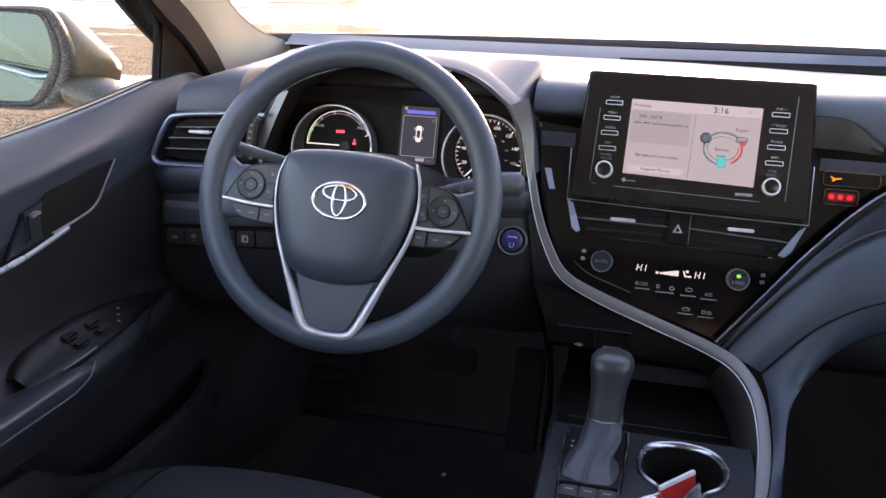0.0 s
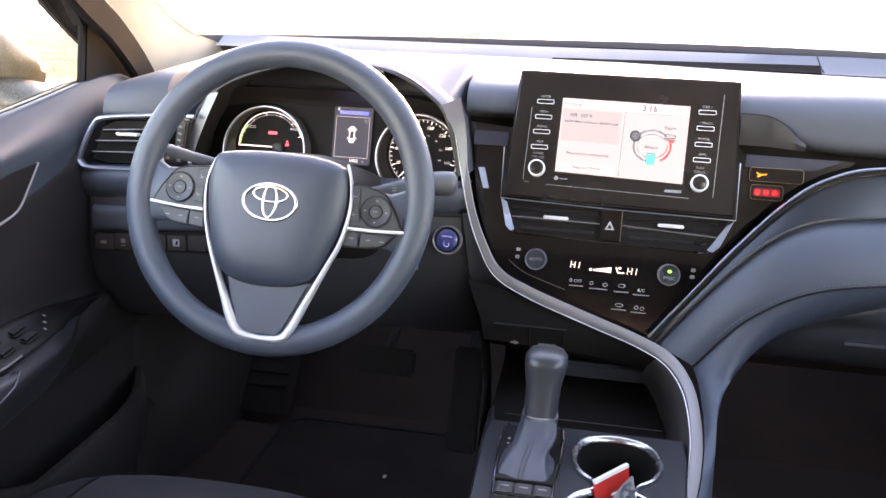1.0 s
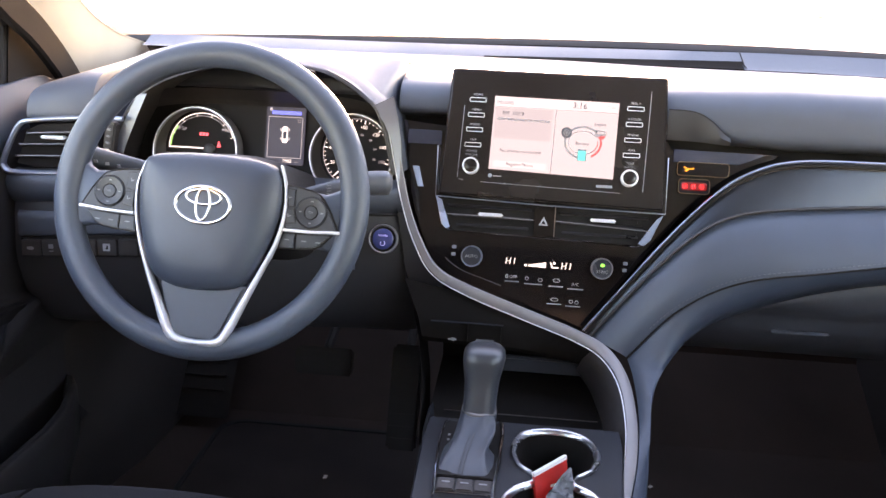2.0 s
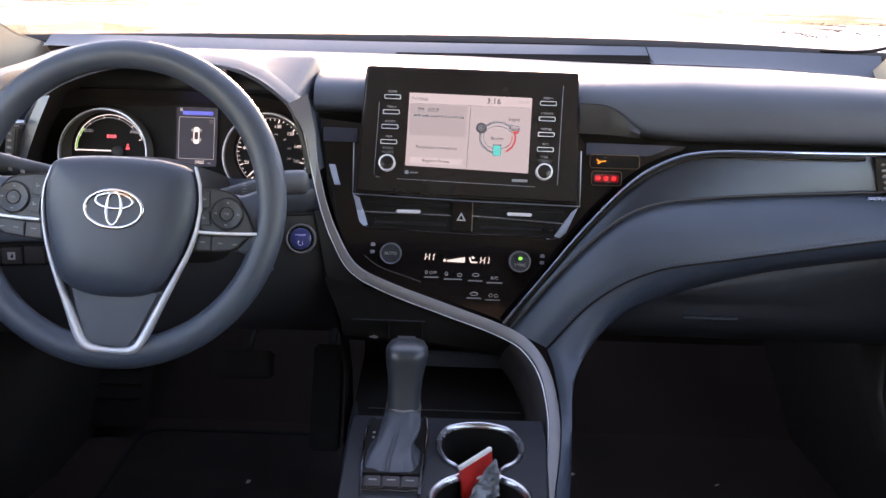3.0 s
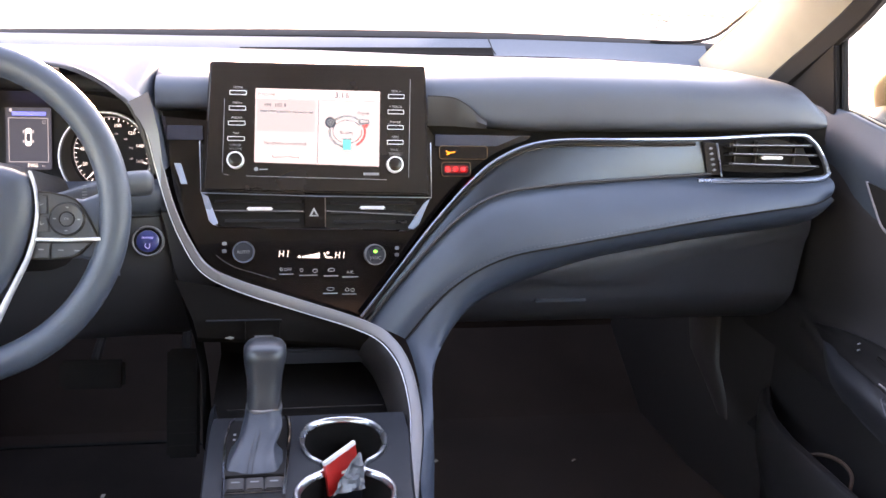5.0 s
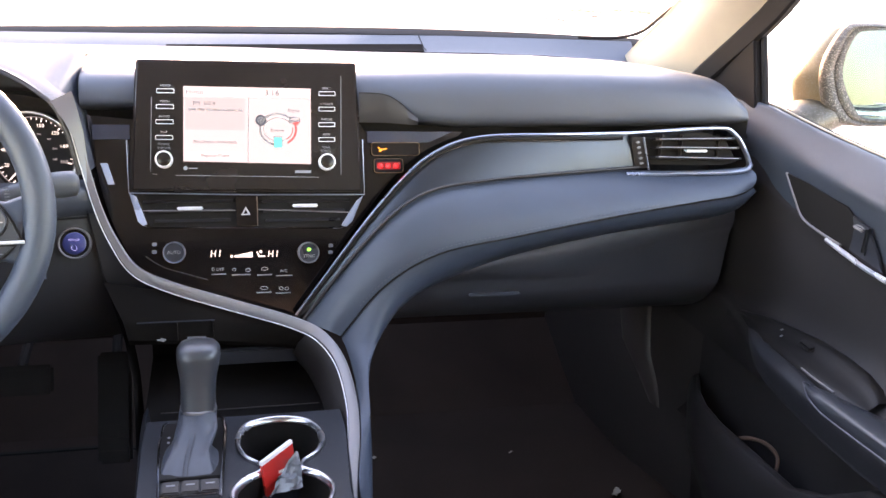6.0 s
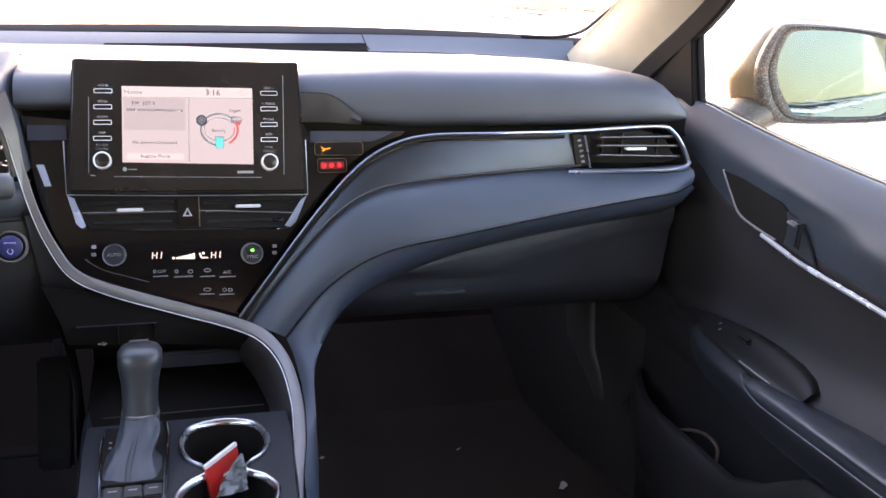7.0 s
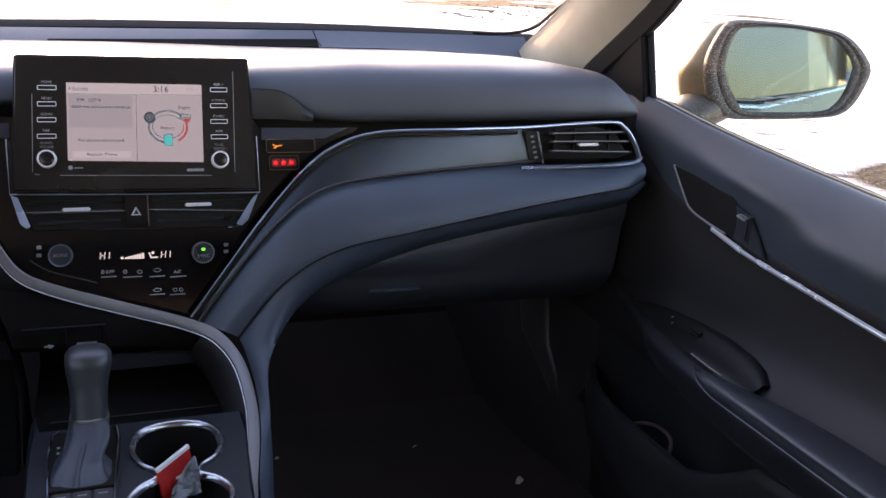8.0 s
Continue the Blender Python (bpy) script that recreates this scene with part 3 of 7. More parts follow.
part("defroster_panel", loft([riser(x) for x in np.linspace(-0.72, 0.72, 25)]), SOFT, dash, "sloping grey defroster panel")
slot_rows = []
for x, g in ((-0.12, 0.02), (0.0, 0.10), (0.12, 0.19), (0.24, 0.27), (0.314, 0.31)):
    foot, step, top, _ = (Vector(q) + Vector((0, -0.0012, 0.0012)) for q in riser(x))
    slot_rows.append([foot + Vector((0, 0.002, -0.002)), foot, step, step.lerp(top, g), step.lerp(top, g) + Vector((0, 0.002, -0.002))])
part("defroster_slot", loft(slot_rows), CAVE, dash, "long dark defroster slot", 30)
x = 0.318
part("defroster_joint", sweep([(x, 0.340, 1.0435 + 0.006 * x), (x - 0.002, 0.352, 1.0465 + 0.007 * x), (x - 0.006, 0.384, cowl_z(x) + 0.0005)], strip(0.0016, 0.0012), (0, -0.5, 1)), DEEP, dash)

# shaped recess in the pad beside the screen
rec = cr([(0.15, -0.002, 1.014), (0.184, -0.004, 1.0125), (0.2045, -0.012, 1.003), (0.2185, -0.02, 0.991), (0.2295, -0.022, 0.983)], 6)
part("pad_crease", sweep(rec, ring(0.0014, 6), (0, -1, 0)), DEEP, dash, "curved crease in the dash pad")
inset = loft([[(p.x, p.y - 0.002, p.z) for p in rec], [(p.x, p.y - 0.006, p.z * 0.5 + 0.4875) for p in rec], [(p.x, p.y - 0.003, 0.974) for p in rec]])
part("pad_inset", inset, INSET, dash)

# core behind the trims, so that no gap shows through
core = loft([[(x, 0.05, 1.0), (x, 0.03, 0.9), (x, 0.03, 0.8), (x, 0.10, 0.70), (x, 0.22, 0.62)] for x in np.linspace(-0.74, 0.74, 9)])
part("core", core, DEEP, dash)

# passenger side: bright line, metal band, stitched pad
bright = cr([(0.055, -0.1, 0.731), (0.098, -0.092, 0.787), (0.15, -0.082, 0.854), (0.202, -0.073, 0.912), (0.248, -0.067, 0.946), (0.308, -0.066, 0.965),
             (0.42, -0.073, 0.9695), (0.523, -0.08, 0.973), (0.64, -0.1, 0.983), (0.667, -0.105, 0.976), (0.684, -0.11, 0.954), (0.692, -0.115, 0.934)], 8)
lines = []
for i, p in enumerate(bright):
    t = (bright[min(i + 1, len(bright) - 1)] - bright[max(i - 1, 0)]).normalized()
    u = Vector((0, -1, 0.15))
    side = t.cross(u).normalized()
    w = ip(i / (len(bright) - 1), (0, 0.25, 0.5, 0.8, 1), (0.0022, 0.0026, 0.0035, 0.0048, 0.0052))
    lines.append([p + side * a + side.cross(t).normalized() * b for a, b in strip(w, 0.008, 0.4)])
part("chrome_line", loft(lines, True, True), TRIM_GREY, dash, "slim satin line sweeping to the vent")
inner_line = []
for i, p in enumerate(bright):
    t = (bright[min(i + 1, len(bright) - 1)] - bright[max(i - 1, 0)]).normalized()
    inner_line.append(p + t.cross(Vector((0, -1, 0.15))).normalized() * ip(i / (len(bright) - 1), (0, 0.3, 0.6, 1), (0.004, 0.0055, 0.008, 0.008)) + Vector((0, -0.0045, 0.0)))
part("chrome_edge", sweep(inner_line[:56], ring(0.0008, 6), (0, -1, 0)), CHROME, dash, "hair-thin inner bright line")
part("line_gap", sweep([p + Vector((0, 0.0005, 0.0025)) for p in inner_line[:56]], strip(0.004, 0.003, 0.3), (0, -1, 0.15)), DEEP, dash, "dark groove between the bright lines")
part("chrome_edge", sweep([p + Vector((0, -0.0075, 0.0012)) for p in bright], ring(0.0007, 5), (0, -1, 0)), CHROME, dash, "hair-thin bright edge")
part("chrome_line", sweep(cr([(0.6925, -0.115, 0.935), (0.686, -0.116, 0.927), (0.66, -0.114, 0.923), (0.58, -0.1, 0.919), (0.516, -0.09, 0.916)], 6),
                          strip(0.006, 0.01, 0.45), (0, -1, 0.15)), TRIM_GREY, dash, "satin lip under the vent")
low = cr([(0.064, -0.104, 0.724), (0.127, -0.1, 0.806), (0.185, -0.096, 0.867), (0.238, -0.092, 0.897), (0.315, -0.088, 0.909), (0.42, -0.086, 0.917), (0.536, -0.088, 0.925)], 8)
top_edge = even(bright[: 8 * 7 + 1], 60)
low_edge = even(low, 60)
band = loft([[p + Vector((0, 0.004, 0)) for p in top_edge], [(p * 0.5 + q * 0.5) + Vector((0, 0.001, 0)) for p, q in zip(top_edge, low_edge)],
             [q + Vector((0, 0.003, 0)) for q in low_edge]])
part("metal_band", band, BAND, dash, "brushed dark metallic trim band")
part("band_lip", sweep(low, strip(0.004, 0.006, 0.4), (0, -1, 0.3)), HARD, dash)

stitch_line = cr([(0.112, -0.132, 0.709), (0.169, -0.132, 0.777), (0.242, -0.133, 0.82), (0.345, -0.137, 0.842), (0.495, -0.142, 0.87), (0.60, -0.148, 0.888), (0.66, -0.149, 0.897), (0.69, -0.138, 0.906)], 8)
low_long = cr([(0.064, -0.104, 0.722), (0.127, -0.1, 0.804), (0.185, -0.096, 0.865), (0.238, -0.092, 0.895), (0.315, -0.088, 0.907), (0.45, -0.088, 0.917), (0.60, -0.105, 0.918), (0.70, -0.116, 0.925)], 8)
A, B = even(low_long, 70), even(stitch_line, 70)
pad_rows = [[p + Vector((0, 0.012, 0.003)) for p in A], A]
for f, out in ((0.25, 0.006), (0.55, 0.008), (0.8, 0.006), (1.0, 0.0)):
    pad_rows.append([a.lerp(b, f) + Vector((0, -out, out * 0.5)) for a, b in zip(A, B)])
part("knee_pad_upper", loft(pad_rows), SOFT_LOW, dash, "stitched dark leatherette dash pad", 60)
# lower roll: follows the console side up, then the stitch line to the door
roll_top = even(cr([(0.10, -0.44, 0.632), (0.103, -0.37, 0.632), (0.117, -0.29, 0.648), (0.123, -0.22, 0.667), (0.119, -0.16, 0.694), (0.112, -0.132, 0.709)], 6)[:-1] + stitch_line, 90)
roll_low = even(cr([(0.112, -0.44, 0.60), (0.118, -0.37, 0.60), (0.128, -0.29, 0.62), (0.132, -0.25, 0.652), (0.142, -0.19, 0.69), (0.162, -0.15, 0.713), (0.195, -0.12, 0.742), (0.244, -0.098, 0.764), (0.363, -0.078, 0.798),
                    (0.517, -0.083, 0.829), (0.655, -0.097, 0.852), (0.685, -0.098, 0.864), (0.702, -0.100, 0.888)], 6), 90)
rows = [[p + Vector((0, 0.002, -0.0015)) for p in roll_top]]
for f, out in ((0.15, 0.005), (0.4, 0.012), (0.7, 0.012), (1.0, 0.0)):
    rows.append([a.lerp(b, f) + Vector((out * 0.3, -out, 0)) for a, b in zip(roll_top, roll_low)])
rows.append([p + Vector((0.004, 0.05, -0.012)) for p in roll_low])
rows.append([p + Vector((0.004, 0.14, -0.03)) for p in roll_low])
part("knee_pad_lower", loft(rows), SOFT_LOW, dash, "rolled lower edge of the dash pad", 70)
part("seam", sweep(stitch_line, ring(0.0014, 6), (0, -1, 0)), DEEP, dash, "dark seam in the dash pad")
fine_line = even([p + Vector((-0.004, -0.0035, 0.0065)) for p in stitch_line], 110)
st = bmesh.new()
for i in range(8, 84, 1):
    a, b = fine_line[i], fine_line[i].lerp(fine_line[i + 1], 0.55)
    sweep([a, b], ring(0.0006, 5), (0, -1, 0), bm=st)
tagged(part("stitching", st, THREAD, dash, "fine grey thread stitches"), kind="stuff")

# glovebox
glove_rows = []
for x in np.linspace(0.17, 0.713, 14):
    zt = ip(x, (0.162, 0.244, 0.363, 0.517, 0.666, 0.72), (0.70, 0.755, 0.792, 0.825, 0.852, 0.862)) + 0.012
    lip = min(0.06, max(0.002, zt - 0.76))
    glove_rows.append(cr([(x, -0.055, zt), (x, -0.064, zt - 0.35 * lip), (x, -0.063, zt - 0.7 * lip), (x, -0.056, zt - lip), (x, -0.046, min(zt - lip - 0.006, 0.748)), (x, -0.036, min(zt - lip - 0.012, 0.722)), (x, -0.005, 0.69), (x, 0.045, 0.662), (x, 0.12, 0.64)], 3))
gb = part("glovebox_door", loft(glove_rows), GLOVE, dash, "black plastic glovebox door")
part("glovebox_latch", rbox(0.078, 0.008, 0.004, 0.0015, pose(0.3495, -0.0425, 0.727)), SOFT, gb, "grey latch lip")


def vent(parent, s, outline, y, tab_at, slats):
    """A side air vent: dark box, chrome rim, horizontal slats, a bright tab."""
    v = part("air_vent", loft([[(p[0], p[1] + 0.004, p[2]) for p in outline], [(p[0] * 0.995, p[1] + 0.05, p[2]) for p in outline]], True, True), DEEP, parent, "black slatted side air vent")
    for x0, x1, yy, z0, z1 in slats:
        part("slat", sweep([(x0, yy, z0), (x1, yy - 0.012 * s, z1)], [(-0.011, -0.0012), (-0.011, 0.0012), (0.011, 0.0016), (0.011, -0.0016)], (0, 0.25, 1)), DEEP, v)
        part("slat_edge", sweep([(x0 + 0.004, yy - 0.0112, z0 + 0.0028), (x1 - 0.006, yy - 0.0112 - 0.012 * s, z1 + 0.0028)], ring(0.0007, 5), (0, 0, 1)), SATIN, v)
    for k in (0.12, 0.36, 0.8):
        x0, x1, yy, z0, z1 = slats[1]
        xm = x0 + (x1 - x0) * k
        part("vane", rbox(0.0014, 0.01, 0.036, 0.0004, pose(xm, yy + 0.008 - 0.012 * s * k, (z0 + z1) / 2)), HARD, v)
    part("slider", rbox(0.032, 0.012, 0.0042, 0.0014, pose(*tab_at)), SILVER, v, "chrome slider tab")
    return v


vr = vent(dash, 1, [(0.545, -0.086, 0.928), (0.54, -0.084, 0.966), (0.628, -0.098, 0.976), (0.66, -0.104, 0.966), (0.678, -0.11, 0.936), (0.66, -0.108, 0.931)], 0,
          (0.6105, -0.108, 0.953), [(0.55, 0.664, -0.096, 0.966, 0.969), (0.55, 0.672, -0.098, 0.955, 0.956), (0.55, 0.676, -0.1, 0.942, 0.941)])
wheel_knob = part("thumbwheel", loft([[(0.531, -0.088, 0.925), (0.521, -0.088, 0.969), (0.534, -0.094, 0.969), (0.547, -0.094, 0.925)],
                                      [(0.533, -0.07, 0.925), (0.523, -0.07, 0.969), (0.534, -0.07, 0.969), (0.547, -0.07, 0.925)]], True, True), HARD, vr, "ribbed vent thumbwheel")
part("thumbwheel_edge", sweep([(0.5475, -0.097, 0.924), (0.5345, -0.097, 0.970)], strip(0.0022, 0.003, 0.3), (0, -1, 0.1)), TRIM_GREY, wheel_knob, "bright edge beside the thumbwheel")
for k in range(5):
    part("rib", rbox(0.0055, 0.004, 0.003, 0.001, pose(0.5375 - 0.0022 * k, -0.094, 0.932 + 0.0075 * k, 0, -12)), MARK_DIM, wheel_knob)

lv_loop = cr([(-0.726, -0.112, 0.910), (-0.722, -0.11, 0.925), (-0.706, -0.103, 0.96), (-0.688, -0.1, 0.9695), (-0.633, -0.09, 0.974), (-0.57, -0.082, 0.975)], 6)
part("chrome_line", sweep(lv_loop, strip(0.006, 0.008, 0.4), (0, -1, 0.15)), TRIM_GREY, dash, "satin rim round the side vent")
part("chrome_line", sweep(cr([(-0.7255, -0.112, 0.911), (-0.717, -0.112, 0.902), (-0.69, -0.105, 0.9), (-0.64, -0.094, 0.9), (-0.58, -0.085, 0.902)], 6), strip(0.007, 0.01, 0.4), (0, -1, 0.15)), TRIM_GREY, dash, "satin lip under the vent")
vl = vent(dash, -1, [(-0.712, -0.108, 0.912), (-0.698, -0.102, 0.955), (-0.683, -0.098, 0.963), (-0.61, -0.086, 0.968), (-0.605, -0.086, 0.908), (-0.69, -0.104, 0.907)], 0,
          (-0.659, -0.102, 0.949), [(-0.695, -0.61, -0.098, 0.951, 0.955), (-0.705, -0.61, -0.1, 0.936, 0.939), (-0.71, -0.61, -0.102, 0.921, 0.923)])
wk = part("thumbwheel", rbox(0.014, 0.016, 0.046, 0.002, pose(-0.588, -0.084, 0.948, 0, 10)), HARD, vl, "ribbed vent thumbwheel")
for k in range(4):
    part("rib", rbox(0.006, 0.004, 0.003, 0.001, pose(-0.5905 + 0.0016 * k, -0.094, 0.935 + 0.009 * k, 0, 10)), MARK_DIM, wk)

# driver side: roll under the vent, lower panel with switches
rows = []
for x, y, d in ((-0.74, -0.09, -0.004), (-0.725, -0.108, 0.0), (-0.70, -0.112, 0.0), (-0.64, -0.102, 0.002), (-0.56, -0.09, 0.002), (-0.45, -0.075, 0.0), (-0.30, -0.065, 0.0), (-0.225, -0.053, 0), (-0.208, -0.049, 0), (-0.197, -0.040, 0)):
    rows.append(cr([(x, y + 0.02, 0.903 + d), (x, y - 0.004, 0.897 + d), (x, y - 0.008, 0.88 + d), (x, y, 0.862 + d), (x, y + 0.02, 0.85 + d), (x, y + 0.03, 0.84 + d)], 3))
part("vent_roll", loft(rows), SOFT, dash, "rolled pad under the side vent", 60)
low_panel = loft([[(x, y + 0.004, 0.862), (x, y, 0.845), (x, y, 0.79), (x, y + 0.005, 0.768), (x, y + 0.03, 0.70), (x, y + 0.07, 0.665), (x, y + 0.16, 0.66)] for x, y in
                  ((-0.74, -0.1), (-0.70, -0.112), (-0.62, -0.105), (-0.5, -0.09), (-0.36, -0.07), (-0.2, -0.05))] + [[(-0.194, -0.040, 0.862), (-0.188, -0.043, 0.845), (-0.158, -0.050, 0.79), (-0.135, -0.052, 0.768), (-0.165, -0.01, 0.70), (-0.165, 0.03, 0.665), (-0.165, 0.12, 0.66)]])
part("knee_panel", low_panel, KNEE, dash, "black lower dash panel below the steering column")
part("panel_seam", sweep([(-0.39, -0.079, 0.856), (-0.30, -0.066, 0.857), (-0.205, -0.054, 0.859)], ring(0.0015, 6), (0, -1, 0)), DEEP, dash)
part("upper_strip", loft([cr([(x, y + 0.002, 0.849), (x, y - 0.004, 0.843), (x, y - 0.005, 0.828), (x, y - 0.004, z + 0.002), (x, y + 0.004, z)], 3) for x, y, z in
                          ((-0.712, -0.112, 0.8128), (-0.70, -0.1135, 0.8132), (-0.62, -0.1055, 0.8172), (-0.5, -0.0905, 0.8225), (-0.485, -0.086, 0.823))]), SOFT, dash, "grey strip above the small switches", 60)
sw = part("switch_panel", loft([[(-0.708, -0.119, 0.786), (-0.708, -0.119, 0.812), (-0.51, -0.095, 0.822), (-0.51, -0.095, 0.79)],
                              [(-0.708, -0.1, 0.786), (-0.708, -0.1, 0.812), (-0.51, -0.08, 0.822), (-0.51, -0.08, 0.79)]], True, True), DEEP, dash, "black panel of small switches")
for k, x in enumerate((-0.693, -0.666, -0.62, -0.592, -0.564, -0.537)):
    y, z = ip(x, (-0.708, -0.51), (-0.121, -0.097)), ip(x, (-0.708, -0.51), (0.799, 0.806))
    b = part("switch", rbox(0.0262, 0.008, 0.022, 0.001, pose(x, y, z, 0, 0, 7)), HARD, sw)
    face = pose(x, y - 0.0042, z, 90, 0, 7)
    if k == 0:
        part("symbol", prism([(-0.005, 0.0018), (0.002, 0.0024), (0.0045, 0.0), (0.002, -0.0026), (-0.005, -0.0018)], 0.0005, 0, 0, face), MARK_DIM, b)
    elif k == 1:
        part("symbol", prism(rect(-0.0032, -0.001, 0.0032, 0.0052, 0.001), 0.0005, 0, 0, face), MARK_DIM, b)
        part("symbol", rbox(0.006, 0.001, 0.0014, 0.0004, pose(x, y - 0.0045, z - 0.0045, 0, 0, 7)), MARK_DIM, b)
    elif k == 3:
        part("symbol", prism(rect(-0.0048, -0.0045, 0.0048, 0.0058, 0.0008), 0.0005, 0, 0, face), MARK, b)
        part("symbol", prism([(-0.001, -0.002), (0.0022, -0.002), (0.0022, 0.0032), (0.0002, 0.0032), (0.0002, 0.0008), (-0.001, 0.0004)], 0.0004, 0, 0.0005, face), DEEP, b)

# ---- instrument cluster ----
CL = leaning((-0.415, 0.02, 0.925), 15)
cluster = thing("instrument_cluster", (-0.415, 0.03, 0.87), "instrument cluster with two round gauges and small display", "instrument cluster")
part("face", prism(rect(-0.185, -0.06, 0.20, 0.085, 0.02), 0.004, 0.0, -0.006, CL), DEEP, cluster, "dark gauge face")
brow = loft([[CL @ Vector((u, v - 0.012 * (u / 0.17) ** 4, w)) for u in np.linspace(-0.165, 0.19, 15)] for v, w in ((0.0615, 0.001), (0.066, 0.006), (0.069, 0.014), (0.078, 0.045))])
part("brow", brow, HARD, cluster, "dark plastic ledge over the gauges", 60)


def gauge(u, v, bu, bv, r, label):
    """A deep-set dial: the face at (u, v), its raised bezel round (bu, bv)."""
    m, mb = CL @ at(u, v), CL @ at(bu, bv)
    gp = part("gauge", lathe([(0.056, 0.001), (0.056, 0.002), (0.002, 0.002)], 40, m), DEEP, cluster, label)
    part("bezel", lathe([(r * 0.93, 0.017), (r * 0.945, 0.0205), (r * 0.985, 0.0205), (r, 0.016), (r * 1.03, 0.0)], 48, mb, fill=False), BEZEL_RING, gp, "dark metal bezel ring")
    part("bezel_line", loop_bar(oval(0, 0, r * 0.965, r * 0.965, 48), 0.0015, 0.0009, mb, 0.0202), SATIN_KNOB, gp, "thin bright ring")
    angles = [2 * math.pi * k / 48 for k in range(48)]
    wall = loft([[mat4 @ Vector((q * math.cos(a), q * math.sin(a), w)) for a in angles] for mat4, q, w in ((mb, r * 0.935, 0.0175), (mb, r * 0.90, 0.012), (m, 0.053, 0.0025))], True)
    part("inner_wall", wall, HARD, gp, "", 60)
    return gp, m


def arc_band(r0, r1, a0, a1, m, w=0.0032, n=30):
    rows = [[(r * math.cos(radians(a0 + (a1 - a0) * i / n)), r * math.sin(radians(a0 + (a1 - a0) * i / n)), w) for i in range(n + 1)] for r in (r0, r1)]
    return blend(None, loft(rows), m)


lg, m = gauge(-0.0865, -0.001, -0.0900, -0.0080, 0.0630, "round hybrid power gauge with red warning lamps")
part("scale_arc", arc_band(0.0472, 0.0484, 18, 184, m), LIT_DIGIT, lg, "white scale arc")
part("scale_arc", arc_band(0.0435, 0.0441, 30, 150, m), LIT_DIM, lg)
for k in range(7):
    a = radians(184 - 166 * k / 6)
    part("tick", rbox(0.004, 0.0009, 0.0005, 0, m @ pose(0.0452 * math.cos(a), 0.0452 * math.sin(a), 0.0034, 0, 0, math.degrees(a))), LIT_DIGIT, lg)
part("eco_arc", arc_band(0.0445, 0.0468, 142, 180, m), glow("green_scale_light", (0.2, 0.5, 0.12), 0.09), lg, "green economy arc")
part("needle", rbox(0.056, 0.0019, 0.0015, 0.0004, m @ at(-0.0192, -0.0025, 0.005)), LIT_DIGIT, lg, "white needle")
part("hub", lathe([(0.0085, 0.002), (0.0085, 0.007), (0.006, 0.0085), (0.001, 0.0085)], 20, m @ at(0.0125, -0.004)), HARD, lg)
words("ECO", 0.0062, m @ at(-0.0295, 0.0245, 0.004), LIT_DIM, lg)
words("PWR", 0.0062, m @ at(0.0355, 0.0245, 0.004), LIT_DIM, lg)
for k in range(3):
    part("warning_lamp", prism(rect(-0.0035 + 0.0046 * k, 0.0155, 0.0005 + 0.0046 * k, 0.0200, 0.0008), 0.0006, 0, 0.004, m), LIT_RED, lg, "red warning lamp")
lamp = part("warning_lamp", prism(oval(0.026, 0.0065, 0.0017, 0.0017, 10), 0.0006, 0, 0.004, m), LIT_RED, lg, "red warning lamp")
part("belt_mark", prism([(0.0232, 0.0), (0.0288, 0.0), (0.0284, 0.0042), (0.0238, 0.0042)], 0.0006, 0, 0.004, m), LIT_RED, lamp)
rg, m = gauge(0.1405, 0.002, 0.1352, -0.0040, 0.0608, "round speedometer with white figures")
for k in range(33):
    a = radians(235 - 252 * k / 32)
    r0, r1 = (0.0445, 0.0475) if k % 4 else (0.0425, 0.0475)
    rot = m @ pose((r0 + r1) / 2 * math.cos(a), (r0 + r1) / 2 * math.sin(a), 0.004, 0, 0, math.degrees(a))
    part("tick", rbox(r1 - r0, 0.0009 if k % 4 else 0.0015, 0.0006, 0, rot), LIT_DIGIT, rg)
part("scale_arc", arc_band(0.0480, 0.0488, -17, 235, m), LIT_DIM, rg)
for k in range(1, 9):
    a = radians(235 - 31.5 * k)
    words(str(20 * k), 0.0068, m @ at(0.0375 * math.cos(a), 0.0375 * math.sin(a), 0.004), LIT_DIGIT if k < 8 else LIT_DIM, rg)
    if k > 2:
        words(str(30 * k), 0.0036, m @ at(0.0262 * math.cos(a), 0.0262 * math.sin(a), 0.004), LIT_DIM, rg)
part("needle", sweep([(0, 0, 0.006), (-0.0295, -0.0330, 0.006)], strip(0.0020, 0.001), (0, 0, 1)), LIT_DIGIT, rg, "white needle").data.transform(m)
part("hub", lathe([(0.009, 0.003), (0.009, 0.008), (0.006, 0.01), (0.001, 0.01)], 20, m), HARD, rg)
md = part("info_display", prism(rect(0.0065, -0.0205, 0.0635, 0.0615, 0.003), 0.003, 0.0005, 0.0, CL), SCREEN_DARK, cluster, "small upright information display")
part("rim", loop_bar(rect(0.0105, -0.0105, 0.0597, 0.0475, 0.0006), 0.0009, 0.0005, CL, 0.0032), LIT_DIM, md, "thin pale frame line")
part("blue_bar", prism(rect(0.0150, 0.0508, 0.0575, 0.0560), 0.0006, 0, 0.0032, CL), LIT_BLUE, md, "blue header bar")
part("status_symbol", prism(rect(0.0115, 0.0555, 0.0150, 0.0600, 0.0008), 0.0006, 0, 0.0032, CL), LIT_DIM, md)
part("status_symbol", loop_bar(rect(0.0530, 0.0405, 0.0572, 0.0440), 0.0007, 0.0005, CL, 0.0032), LIT_DIM, md)
